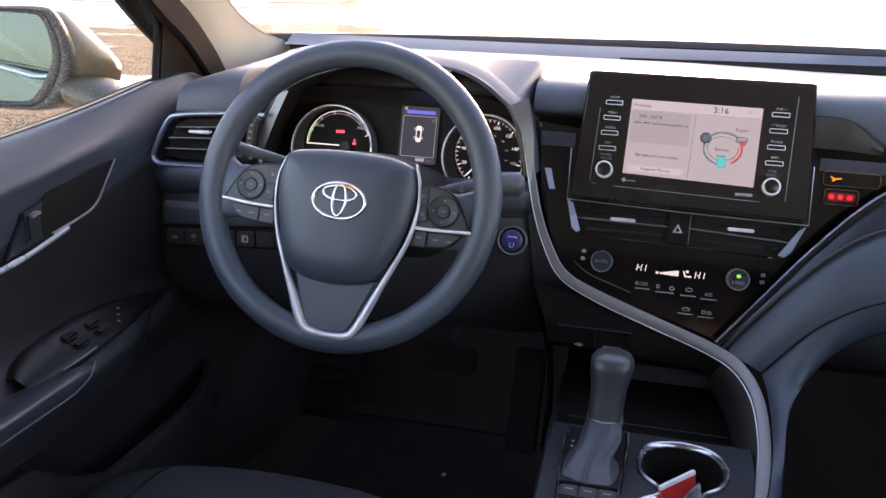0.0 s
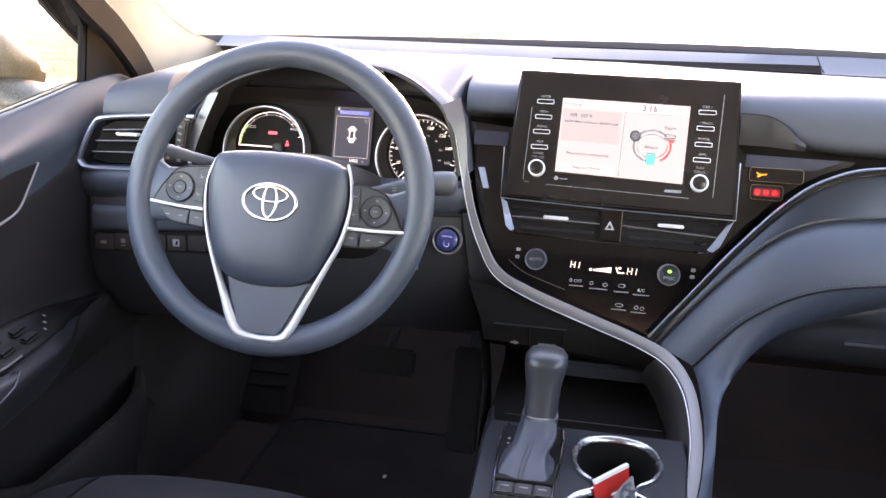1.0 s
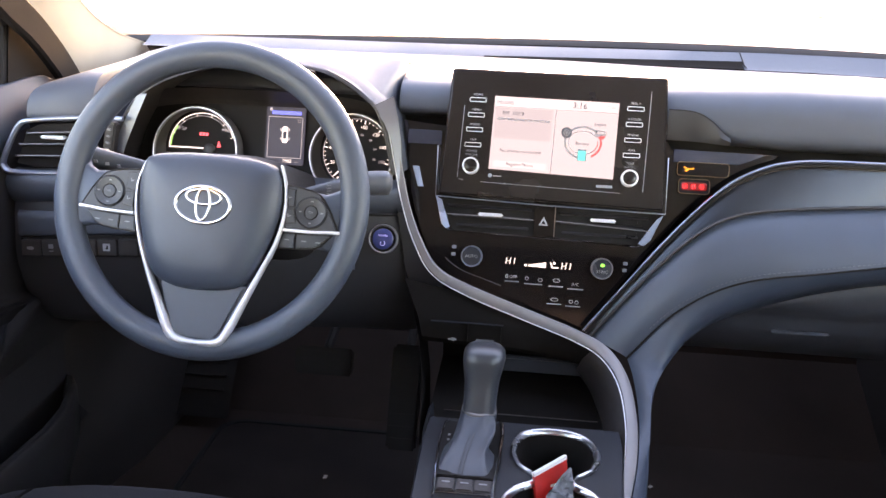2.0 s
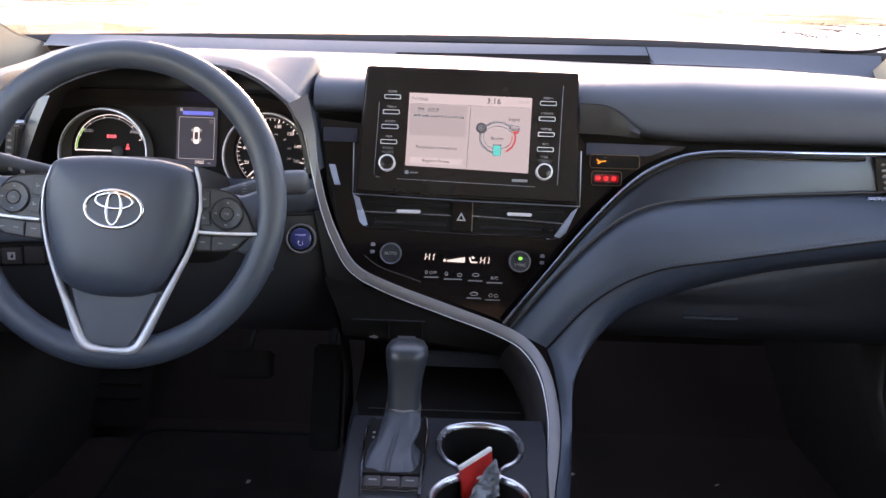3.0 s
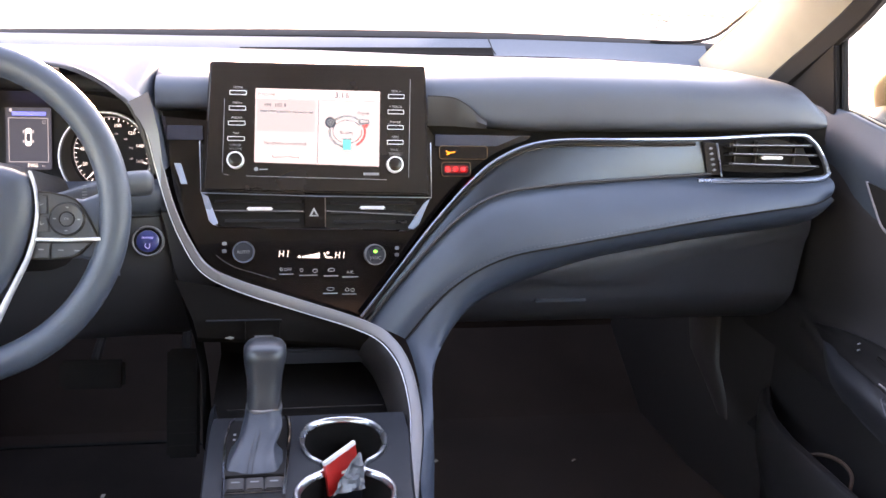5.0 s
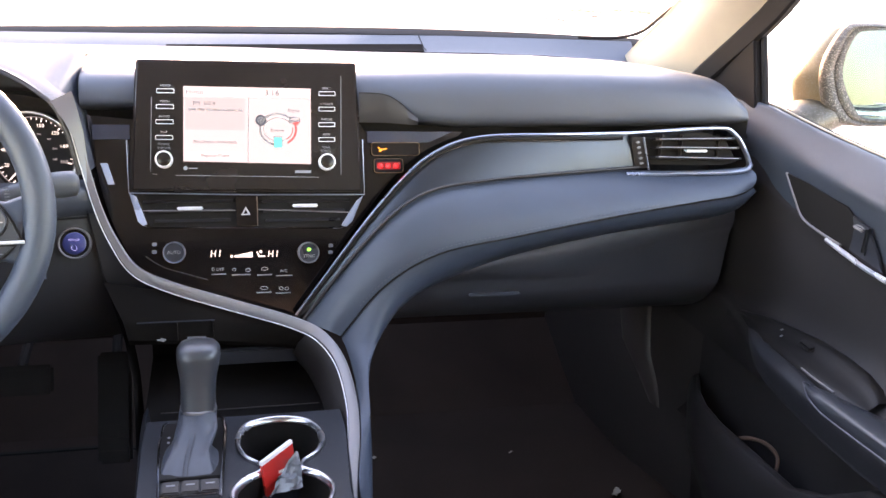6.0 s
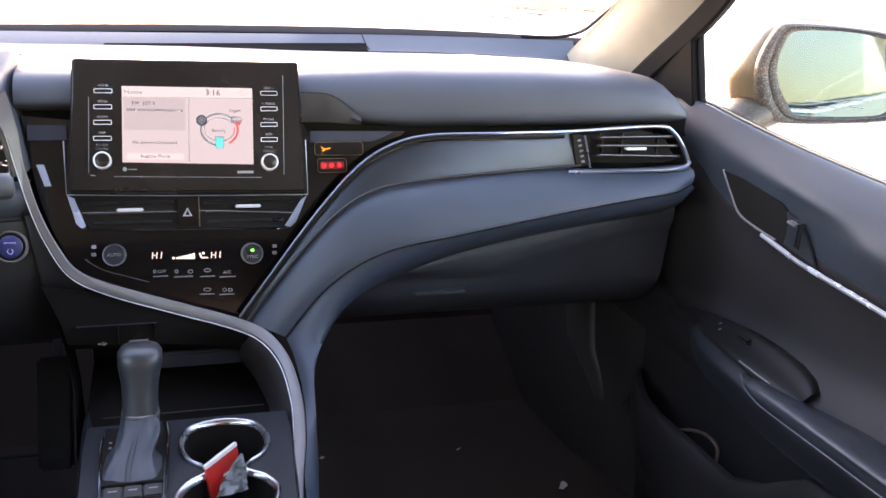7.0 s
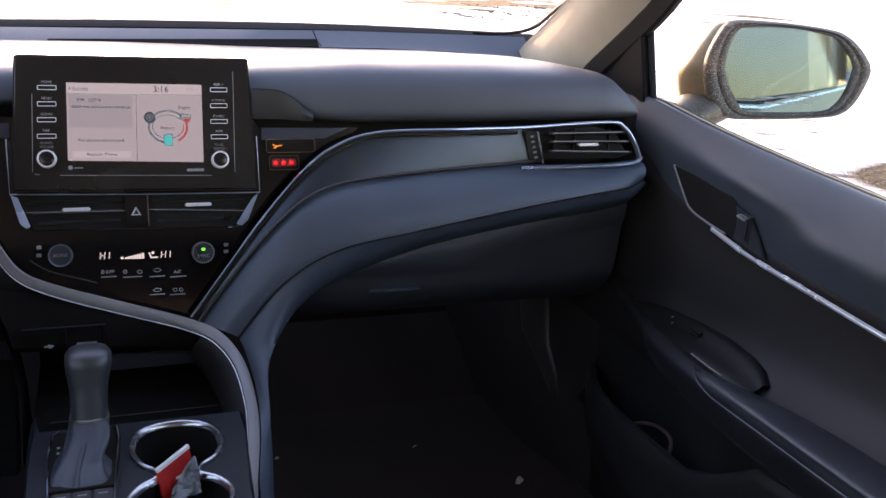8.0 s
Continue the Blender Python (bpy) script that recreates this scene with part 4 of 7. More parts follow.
part("car_symbol", prism(rect(0.0308, 0.0105, 0.0392, 0.0340, 0.003), 0.0006, 0, 0.0032, CL), LIT_DIGIT, md, "white car symbol")
part("car_roof", prism(rect(0.0325, 0.0165, 0.0375, 0.0270, 0.0015), 0.0006, 0, 0.0037, CL), SCREEN_DARK, md)
for u in (0.0285, 0.0405):
    for v in (0.0145, 0.0275):
        part("car_wheel", prism(rect(u - 0.0005, v, u + 0.0015, v + 0.004), 0.0006, 0, 0.0032, CL), LIT_DIM, md)
words("5902", 0.0066, CL @ at(0.0400, -0.0152, 0.0036), LIT_DIGIT, md)
words("mi", 0.0042, CL @ at(0.0535, -0.0158, 0.0036), LIT_DIM, md)

# hood over the cluster: cavity wall, rolled lip and the shoulders that run forward into the dash
edge = cr([(-0.604, -0.055, 0.905), (-0.596, -0.058, 0.945), (-0.572, -0.062, 0.989), (-0.53, -0.066, 1.0235), (-0.46, -0.068, 1.048), (-0.385, -0.066, 1.057), (-0.33, -0.06, 1.0545), (-0.30, -0.058, 1.048), (-0.275, -0.056, 1.0365),
           (-0.25, -0.056, 1.0195), (-0.232, -0.056, 1.002), (-0.2185, -0.055, 0.968), (-0.207, -0.055, 0.915)], 6)
cen = Vector((-0.415, 0, 0.93))


def grown(p, f, y, dz=0.0):
    return (cen.x + (p.x - cen.x) * f, y, cen.z + (p.z - cen.z) * f + dz)


# inner wall and lip take a darker plastic in place of their shade
shaded_side = loft([[grown(p, 0.955, 0.04) for p in edge], [grown(p, 0.958, -0.015) for p in edge], [grown(p, 0.966, p.y + 0.004) for p in edge], [grown(p, 0.976, p.y - 0.002) for p in edge], [grown(p, 0.99, p.y - 0.001) for p in edge], [grown(p, 1.0, p.y + 0.002) for p in edge]])
part("hood_shaded_side", shaded_side, HARD, cluster, "inner wall and lip of the gauge hood, shade put into the colour", 70)
rows = [[grown(p, 1.0, p.y + 0.002) for p in edge],
        [grown(p, 1.018, p.y + 0.010) for p in edge], [grown(p, 1.045, p.y + 0.03, 0.002) for p in edge], [grown(p, 1.06, 0.05, -0.002) for p in edge], [grown(p, 1.07, 0.14, -0.02) for p in edge]]
part("hood", loft(rows), SOFT, cluster, "dark curved hood over the gauges", 70)
# shoulder: a rear-facing slope that widens from the crown of the hood to its outer end
lip = even(cr([(-0.335, -0.05, 1.0565), (-0.30, -0.056, 1.0490), (-0.268, -0.056, 1.0330), (-0.236, -0.054, 1.008)], 6), 13)
crest = even(cr([(-0.333, -0.02, 1.0590), (-0.30, 0.03, 1.0570), (-0.265, 0.07, 1.0590), (-0.222, 0.092, 1.0575)], 6), 13)
rows = [[a + Vector((0, 0.006, -0.006)) for a in lip]]
for k in (0.0, 0.15, 0.35, 0.55, 0.75, 0.9, 1.0):
    rows.append([a.lerp(b, k) + Vector((0, 0, 0.006 * k * (1 - k))) for a, b in zip(lip, crest)])
rows.append([b + Vector((0, 0.012, -0.003)) for b in crest])
rows.append([b + Vector((0, 0.05, -0.03)) for b in crest])
for r in rows:
    r.append(r[-1] + Vector((0.005, 0.004, -0.005)))
    r.append(r[-1] + Vector((0.004, 0.004, -0.03)))
part("hood_shoulder", loft(rows), SOFT, cluster, "raised rear-facing shoulder of the gauge hood", 60)
part("side_trim", loft([[(-0.240, -0.057, 1.006), (-0.2125, -0.054, 1.020)], [(-0.2245, -0.057, 0.985), (-0.207, -0.054, 0.995)], [(-0.2135, -0.056, 0.96), (-0.203, -0.05, 0.968)], [(-0.2035, -0.055, 0.90), (-0.198, -0.052, 0.905)]]), TRIM_GREY, cluster, "satin silver trim beside the gauges")
part("side_trim", loft([[(-0.556, -0.068, 1.006), (-0.541, -0.071, 1.009)], [(-0.574, -0.073, 0.97), (-0.557, -0.073, 0.975)], [(-0.592, -0.078, 0.93), (-0.574, -0.074, 0.935)], [(-0.602, -0.08, 0.90), (-0.584, -0.075, 0.905)]]), TRIM_DARK, cluster, "satin silver trim beside the gauges")

# ---- start button ----
PB = leaning((-0.2220, -0.0565, 0.8255), 14)
pb = thing("start_button", (-0.227, -0.05, 0.80), "round blue start button with silver ring on the dash", "button")
part("bezel", lathe([(0.0140, 0.002), (0.0146, 0.0042), (0.0165, 0.0046), (0.0180, 0.0035)], 36, PB, fill=False), DEEP, pb, "dark bezel")
part("ring", lathe([(0.0176, 0.003), (0.0180, 0.0056), (0.0190, 0.0064), (0.0200, 0.0052), (0.0206, -0.004)], 40, PB, fill=False), SATIN, pb, "silver ring")
cap = part("cap", lathe([(0.0144, 0.0), (0.0142, 0.005), (0.0125, 0.0060), (0.001, 0.0062)], 32, PB), BLUE, pb, "translucent blue cap")
words("POWER", 0.0041, PB @ at(0, 0.0045, 0.0066), glow("blue_lettering_light", (0.35, 0.4, 0.9), 0.05), pb)
part("symbol", arc_band(0.0028, 0.0035, 120, 420, PB @ at(0, -0.006), 0.0067), glow("blue_symbol_light", (0.35, 0.4, 0.9), 0.05), pb)

# ---- silver strip round the centre stack and along the console ----
strip_line = cr([(-0.224, -0.046, 1.012), (-0.212, -0.046, 0.965), (-0.203, -0.047, 0.92), (-0.190, -0.052, 0.868), (-0.173, -0.058, 0.826), (-0.149, -0.066, 0.79), (-0.105, -0.077, 0.7695), (-0.022, -0.093, 0.745),
                 (0.046, -0.108, 0.726), (0.083, -0.125, 0.711), (0.106, -0.16, 0.687), (0.113, -0.22, 0.660), (0.107, -0.29, 0.643), (0.093, -0.37, 0.625), (0.085, -0.47, 0.605)], 7)
ups = [Vector((0.0, -1, 0.1)).lerp(Vector((0.25, -0.55, 1)), min(1, max(0, (i - 56) / 22))) for i in range(len(strip_line))]
widths = [0.009 if i < 20 else 0.009 + min(1, (i - 20) / 25) * 0.005 for i in range(len(strip_line))]
sil = thing("trim_strip", (-0.1, -0.05, 0.75), "satin silver strip sweeping round the centre stack", "trim strip")
bmx = bmesh.new()
prev = []
for i, p in enumerate(strip_line):
    t = (strip_line[min(i + 1, len(strip_line) - 1)] - strip_line[max(i - 1, 0)]).normalized()
    s = t.cross(ups[i]).normalized()
    u = s.cross(t).normalized()
    prev.append([p + s * a * widths[i] / 0.01 + u * b for a, b in strip(0.01, 0.006, 0.16)])
part("strip", loft(prev, True, True, bmx), SATIN, sil)
part("strip_edge", sweep([p + Vector((0, -0.0085, 0.001)) + (strip_line[min(i + 1, len(strip_line) - 1)] - strip_line[max(i - 1, 0)]).normalized().cross(ups[i]).normalized() * widths[i] * 0.52 for i, p in enumerate(strip_line)],
                         ring(0.0007, 5), (0, -1, 0)), SILVER, sil)

# ---- centre stack ----
CP = leaning((0, -0.03, 0.861), 16)
stack = thing("centre_stack", (0, 0, 0.74), "glossy black centre panel with climate controls", "centre panel")
outline = cr([(-0.206, 0.125), (-0.196, 0.06), (-0.186, 0.01), (-0.165, -0.045), (-0.143, -0.075), (-0.10, -0.097), (-0.02, -0.126), (0.045, -0.149)], 5)
outline += cr([(0.057, -0.147), (0.10, -0.088), (0.152, -0.018), (0.203, 0.044), (0.25, 0.08), (0.30, 0.10)], 5)[:-1]
outline = [(p.x, p.y) for p in (Vector((*q[:2], 0)) for q in outline)] + [(0.30, 0.1035), (0.16, 0.1035), (0.15, 0.12), (-0.15, 0.12)]
part("panel", prism([(a, b) for a, b in outline], 0.02, 0.0, -0.022, CP), PIANO, stack, "piano-black panel")
# bands beside the screen, sky reflection put into their colour
part("top_band", prism([(0.162, 0.0875), (0.250, 0.0885), (0.262, 0.0935), (0.285, 0.1035), (0.162, 0.1045)], 0.003, 0.001, -0.002, CP), SKY_GLOSS, stack, "gloss black band with the sky reflection in its colour")
part("top_band", prism(rect(-0.199, 0.093, -0.152, 0.1125), 0.004, 0.001, -0.002, CP), SKY_GLOSS, stack, "gloss black band with the sky reflection in its colour")
part("bright_insert", prism([(-0.190, 0.062), (-0.181, 0.062), (-0.173, 0.034), (-0.181, 0.034)], 0.006, 0.001, -0.001, CP), WING, stack, "pale satin insert")
# vents below the screen
vb = part("air_vent", prism([(-0.150, 0.028), (-0.130, -0.0225), (0.122, -0.0285), (0.152, 0.02), (0.15, 0.03)], 0.0015, 0.0, -0.002, CP), DEEP, stack, "wide black centre air vents")
part("vent_rim", sweep([CP @ Vector((u, v, 0.002)) for u, v in ((-0.1535, 0.022), (-0.1425, -0.0185), (-0.134, -0.0235), (-0.05, -0.0255), (0.05, -0.0275), (0.122, -0.030), (0.132, -0.027), (0.153, 0.0135))], ring(0.0013, 6), (0, -1, 0)), CHROME, vb, "thin bright rim")
part("wing", prism([(-0.155, 0.022), (-0.1465, 0.018), (-0.1335, -0.019), (-0.139, -0.021), (-0.1455, -0.015)], 0.006, 0.0015, -0.001, CP), WING, vb, "pale satin wing")
part("wing", prism([(0.154, 0.0145), (0.145, 0.008), (0.1225, -0.026), (0.130, -0.0285), (0.1385, -0.021)], 0.006, 0.0015, -0.001, CP), WING, vb, "pale satin wing")
for side, u0, u1 in ((-1, -0.138, -0.022), (1, 0.016, 0.135)):
    for k, v in enumerate((0.012, -0.001, -0.014)):
        sh = 0.006 * k
        part("slat", rbox(u1 - u0 - 2 * sh * 0.7, 0.002, 0.010, 0.0006, CP @ pose((u0 + u1) / 2 + (0.4 * sh if side < 0 else -0.4 * sh), v - 0.0022 * (side > 0), -0.001, 35)), BEZEL_SLAT, vb)
    for k in range(7):
        u = u0 + (u1 - u0) * (k + 1) / 8
        part("fin", rbox(0.0012, 0.034, 0.004, 0.0004, CP @ at(u, -0.003, -0.0022)), PLATE, vb)
for u0, u1, v0, v1 in ((-0.138, -0.0195, -0.0012, -0.0028), (0.0095, 0.137, -0.0022, -0.0085)):
    part("slat_edge", sweep([CP @ Vector((u0, v0, 0.0052)), CP @ Vector((u1, v1, 0.0052))], ring(0.0008, 6), (0, -1, 0)), SATIN, vb, "thin bright slat edge")
part("slider", rbox(0.034, 0.0045, 0.010, 0.0015, CP @ at(-0.0782, 0.0008, 0.006)), SILVER, vb, "chrome slider tab")
part("slider", rbox(0.0345, 0.0045, 0.010, 0.0015, CP @ at(0.0735, 0.002, 0.006)), SILVER, vb, "chrome slider tab")
hz = part("hazard_button", prism(rect(-0.0185, -0.0235, 0.0085, 0.0155, 0.001), 0.008, 0.0012, -0.001, CP), PIANO, stack, "black hazard light button")
tri = [(-0.0125, -0.0095), (0.0005, -0.0095), (-0.006, 0.0025)]
part("symbol", prism(tri, 0.0005, 0, 0.0072, CP), MARK, hz, "white triangle symbol")
part("symbol", prism([(-0.009, -0.0077), (-0.003, -0.0077), (-0.006, -0.002)], 0.0004, 0, 0.0078, CP), PIANO, hz)
part("hazard_edge", rbox(0.0014, 0.04, 0.003, 0.0005, CP @ at(0.0092, -0.004, 0.006)), CHROME, hz)
# knobs
for u, v, txt, lit in ((-0.1003, -0.0572, "AUTO", False), (0.0765, -0.0625, "SYNC", True)):
    m = CP @ at(u, v)
    kb = part("knob", lathe([(0.0140, -0.002), (0.0138, 0.010), (0.0125, 0.013), (0.001, 0.0135)], 36, m), KNOB_FACE, stack, "round climate knob")
    part("knob_ring", lathe([(0.0127, 0.0128), (0.0136, 0.0138), (0.0145, 0.012), (0.0146, -0.002)], 36, m, fill=False), SATIN if lit else TRIM_GREY, kb, "metallic ring")
    words(txt, 0.0062, m @ at(0, -0.0045 if lit else 0, 0.0142), MARK, kb)
    if lit:
        part("lamp", prism(oval(0, 0.0045, 0.0029, 0.0024, 12), 0.0006, 0, 0.0136, m), LIT_GREEN, kb, "green indicator lamp")
part("panel_joint", sweep([CP @ at(p.x, p.y, 0.0004).translation for p in cr([(-0.1366, -0.0614, 0), (-0.1263, -0.0697, 0), (-0.1105, -0.0783, 0), (-0.0828, -0.0872, 0), (-0.0583, -0.0951, 0)], 5)], ring(0.0006, 5), (0, -1, 0.3)), SATIN_DIM, stack, "fine satin panel joint")
# climate display and touch keys
for u0, v0 in ((-0.0540, -0.0645), (0.0220, -0.0670)):
    for du, dv, w, h in ((0.0, 0.0, 0.0013, 0.0040), (0.0, 0.0046, 0.0013, 0.0040), (0.0054, 0.0, 0.0013, 0.0040), (0.0054, 0.0046, 0.0013, 0.0040), (0.0016, 0.0037, 0.0035, 0.0012), (0.0112, 0.0, 0.0013, 0.0040), (0.0112, 0.0046, 0.0013, 0.0040)):
        quad = [(u0 + du + a * w + 0.12 * (dv + b * h), v0 + dv + b * h) for a, b in ((0, 0), (1, 0), (1, 1), (0, 1))]
        part("digit_segment", prism(quad, 0.0005, 0, -0.0016, CP), LIT_DIGIT, stack)
for k in range(7):
    part("fan_bar", prism([(-0.0228 + 0.0035 * k, -0.0662 - 0.0001 * k), (-0.0197 + 0.0035 * k, -0.0662 - 0.0001 * k), (-0.0195 + 0.0035 * k, -0.0632 + 0.0007 * k), (-0.0226 + 0.0035 * k, -0.0638 + 0.0007 * k)], 0.0005, 0, -0.0016, CP), LIT_DIGIT, stack)
part("fan_symbol", prism(oval(-0.0262, -0.0646, 0.0021, 0.0019, 8), 0.0005, 0, -0.0016, CP), LIT_DIGIT, stack)
part("flow_symbol", prism([(0.0065, -0.059), (0.0085, -0.059), (0.011, -0.0648), (0.0185, -0.0648), (0.0185, -0.0668), (0.0095, -0.0668)], 0.0005, 0, -0.0016, CP), LIT_DIGIT, stack)
part("flow_symbol", prism(oval(0.0125, -0.0595, 0.002, 0.002, 8), 0.0005, 0, -0.0016, CP), LIT_DIGIT, stack)
for u0, u1, v in ((-0.0535, -0.0341, -0.0882), (-0.0265, -0.0019, -0.09), (0.0066, 0.0266, -0.0912), (0.0324, 0.0541, -0.093), (0.0054, 0.0254, -0.1152), (0.0312, 0.0515, -0.1168)):
    part("key_bar", prism(rect(u0, v - 0.0008, u1, v + 0.0008, 0.0006), 0.0016, 0.0004, -0.002, CP), MARK_DIM, stack, "slim grey touch key bar")
words("OFF", 0.0062, CP @ at(-0.042, -0.082, -0.0014), MARK, stack)
words("A/C", 0.0062, CP @ at(0.0428, -0.0868, -0.0014), MARK, stack)
for u, v, w in ((-0.0234, -0.0828, 0.004), (-0.0051, -0.0839, 0.006), (0.017, -0.083, 0.009), (0.0157, -0.1092, 0.010), (0.0385, -0.1105, 0.005), (0.046, -0.111, 0.005), (-0.051, -0.0815, 0.003)):
    part("symbol", loop_bar(oval(u, v, w / 2, 0.0022, 12), 0.0008, 0.0004, CP, -0.0018), MARK, stack)
for u, v in ((-0.1256, -0.0458), (-0.1261, -0.0559), (0.108, -0.0537), (0.1075, -0.0629)):
    part("symbol", prism(rect(u - 0.003, v - 0.0024, u + 0.003, v + 0.0024, 0.001), 0.0005, 0, -0.0018, CP), MARK_DIM, stack)
# indicator windows beside the screen
iw = part("indicator", prism(rect(0.168, 0.070, 0.236, 0.088, 0.004), 0.003, 0.001, -0.001, CP), PIANO, stack, "belt reminder window with amber lamp")
part("rim", loop_bar(rect(0.168, 0.070, 0.236, 0.088, 0.004), 0.0011, 0.001, CP, 0.0018), RIM_SHEEN, iw)
part("lamp", prism([(0.176, 0.0815), (0.1775, 0.082), (0.1815, 0.0795), (0.190, 0.0805), (0.190, 0.0788), (0.183, 0.0778), (0.181, 0.0755), (0.1775, 0.0755), (0.1795, 0.0782)], 0.0006, 0, 0.002, CP), LIT_AMBER, iw, "amber lamp")
iw = part("indicator", prism(rect(0.171, 0.046, 0.212, 0.0655, 0.004), 0.003, 0.001, -0.001, CP), DEEP, stack, "belt reminder window with three red lamps")
part("rim", loop_bar(rect(0.171, 0.046, 0.212, 0.0655, 0.004), 0.0011, 0.001, CP, 0.0018), RIM_SHEEN, iw)
part("red_window", prism(rect(0.1745, 0.0505, 0.2085, 0.0612, 0.003), 0.0004, 0, 0.002, CP), LIT_RED_WINDOW, iw, "glowing red window")
for k in range(3):
    part("lamp", prism(rect(0.1765 + 0.0108 * k, 0.0527, 0.1832 + 0.0108 * k, 0.0588, 0.0025), 0.0006, 0, 0.0022, CP), LIT_RED, iw, "red lamp")

# ---- infotainment unit ----
SP = leaning((0, 0, 1.02), 17)
unit = thing("infotainment_unit", (0, 0.02, 0.88), "black infotainment unit with lit touchscreen and side keys", "infotainment unit")
body = [(-0.1515, -0.1365), (0.152, -0.1425), (0.147, 0.034), (0.143, 0.0355), (-0.138, 0.036), (-0.142, 0.0335)]
part("housing", prism(body, 0.034, 0.003, -0.034, SP, steps=3), BEZEL, unit, "black bezel with rounded edge")
part("lower_rim", sweep([SP @ Vector((u, v, -0.004)) for u, v in ((-0.1555, -0.07), (-0.1545, -0.139), (0, -0.1435), (0.1545, -0.1455), (0.154, -0.07))], ring(0.0009, 6), (0, -1, 0)), TRIM_GREY, unit, "thin bright lower rim")
for u0, v0, u1, v1 in ((-0.1225, -0.014, -0.1263, -0.112), (0.1262, 0.017, 0.1225, -0.118), (-0.0953, -0.1168, 0.0924, -0.1213), (-0.1245, -0.1145, -0.118, -0.1155)):
    part("bezel_line", sweep([SP @ Vector((u0, v0, 0)), SP @ Vector((u1, v1, 0))], ring(0.0005, 5), (0, -1, 0)), MARK_DIM, unit)
ds = part("touchscreen", prism([(-0.0848, -0.0985), (0.0822, -0.1035), (0.0845, -0.001), (-0.082, 0.0005)], 0.0008, 0, 0, SP), LIT_WHITE, unit, "lit pale touchscreen")


def mark_on(name, outline, material, w=0.001, d=0.0003):
    return part(name, prism(outline, d, 0, w, SP), material, ds)


mark_on("title_bar", [(-0.0822, -0.0135), (0.0838, -0.0148), (0.0844, -0.0012), (-0.082, 0.0003)], LIT_BAR)
mark_on("radio_tile", [(-0.081, -0.0565), (-0.0048, -0.0577), (-0.0033, -0.0155), (-0.0802, -0.0145)], LIT_PANEL)
mark_on("divider", [(-0.0018, -0.1005), (-0.001, -0.1005), (0.0018, -0.0155), (0.001, -0.0155)], INK_GREY)
mark_on("divider", [(-0.0822, -0.0138), (0.0838, -0.0151), (0.0838, -0.0146), (-0.0822, -0.0133)], INK_GREY)
mark_on("register_key", [(-0.079, -0.0948), (-0.0085, -0.096), (-0.0078, -0.088), (-0.0783, -0.0868)], LIT_BAR)
SR = -1.0
words("Home", 0.0092, SP @ at(-0.0795, -0.0072, 0.0015, SR), INK_GREY, ds, align="LEFT")
words("3:16", 0.0115, SP @ at(0.0325, -0.0078, 0.0015, SR), INK, ds)
for u in (0.066, 0.074):
    mark_on("status_symbol", rect(u, -0.0095, u + 0.006, -0.0055), INK_GREY)
words("FM  107.9", 0.0072, SP @ at(-0.0705, -0.0222, 0.0015, SR), INK, ds, align="LEFT")
for k, (u, w) in enumerate(((-0.0768, 0.011), (-0.064, 0.008), (-0.0545, 0.022), (-0.031, 0.018), (-0.0115, 0.005))):
    mark_on("station_text", rect(u, -0.0316 - 0.0003 * k, u + w, -0.0286 - 0.0003 * k), INK_GREY)
words("No phone connected.", 0.0064, SP @ at(-0.043, -0.0732, 0.0015, SR), INK, ds)
words("Register Phone", 0.006, SP @ at(-0.0435, -0.0912, 0.0015, SR), INK, ds)
words("Engine", 0.006, SP @ at(0.061, -0.0312, 0.0015, SR), INK, ds)
words("Battery", 0.006, SP @ at(0.0385, -0.058, 0.0015, SR), INK, ds)


def mark_arc(rx, ry, a0, a1, width, material, name="flow_ring"):
    rows = [[SP @ Vector((0.0393 + (rx + d) * math.cos(radians(a0 + (a1 - a0) * i / 24)), -0.0565 + (ry + d) * math.sin(radians(a0 + (a1 - a0) * i / 24)), 0.0013)) for i in range(25)] for d in (0, width)]
    part(name, loft(rows), material, ds)


mark_arc(0.0225, 0.0195, 150, 270, 0.0028, INK_GREY)
mark_arc(0.0225, 0.0195, 40, 150, 0.0028, INK_GREY)
mark_arc(0.019, 0.015, 30, 330, 0.001, INK_GREY)
mark_arc(0.0225, 0.0195, -60, 20, 0.0028, LIT_RED_SOFT, "red_flow")
mark_arc(0.019, 0.015, -55, 10, 0.0012, LIT_RED_SOFT, "red_flow")
mark_on("wheel_symbol", oval(0.0168, -0.0443, 0.0072, 0.0074, 20), INK)
mark_on("wheel_hub", oval(0.0168, -0.0443, 0.0045, 0.0047, 16), INK_GREY, 0.0014)
for k in range(5):
    a = radians(72 * k + 18)
    mark_on("wheel_hole", oval(0.0168 + 0.0026 * math.cos(a), -0.0443 + 0.0026 * math.sin(a), 0.0011, 0.0011, 8), INK, 0.0018)
mark_on("engine_symbol", [(0.0545, -0.0465), (0.066, -0.0505), (0.0695, -0.0445), (0.069, -0.0405), (0.0575, -0.0385), (0.0545, -0.042)], INK_GREY)
mark_on("engine_symbol", [(0.0575, -0.0405), (0.068, -0.0415), (0.067, -0.044), (0.0565, -0.044)], LIT_PANEL, 0.0014)
mark_on("engine_symbol", [(0.058, -0.049), (0.066, -0.051), (0.069, -0.046), (0.062, -0.0465)], LIT_RED_SOFT, 0.0014)
mark_on("battery_symbol", rect(0.0330, -0.0812, 0.0445, -0.0655, 0.0008), INK_GREY)
mark_on("battery_charge", rect(0.0337, -0.0808, 0.0438, -0.0675), LIT_TEAL, 0.0014)
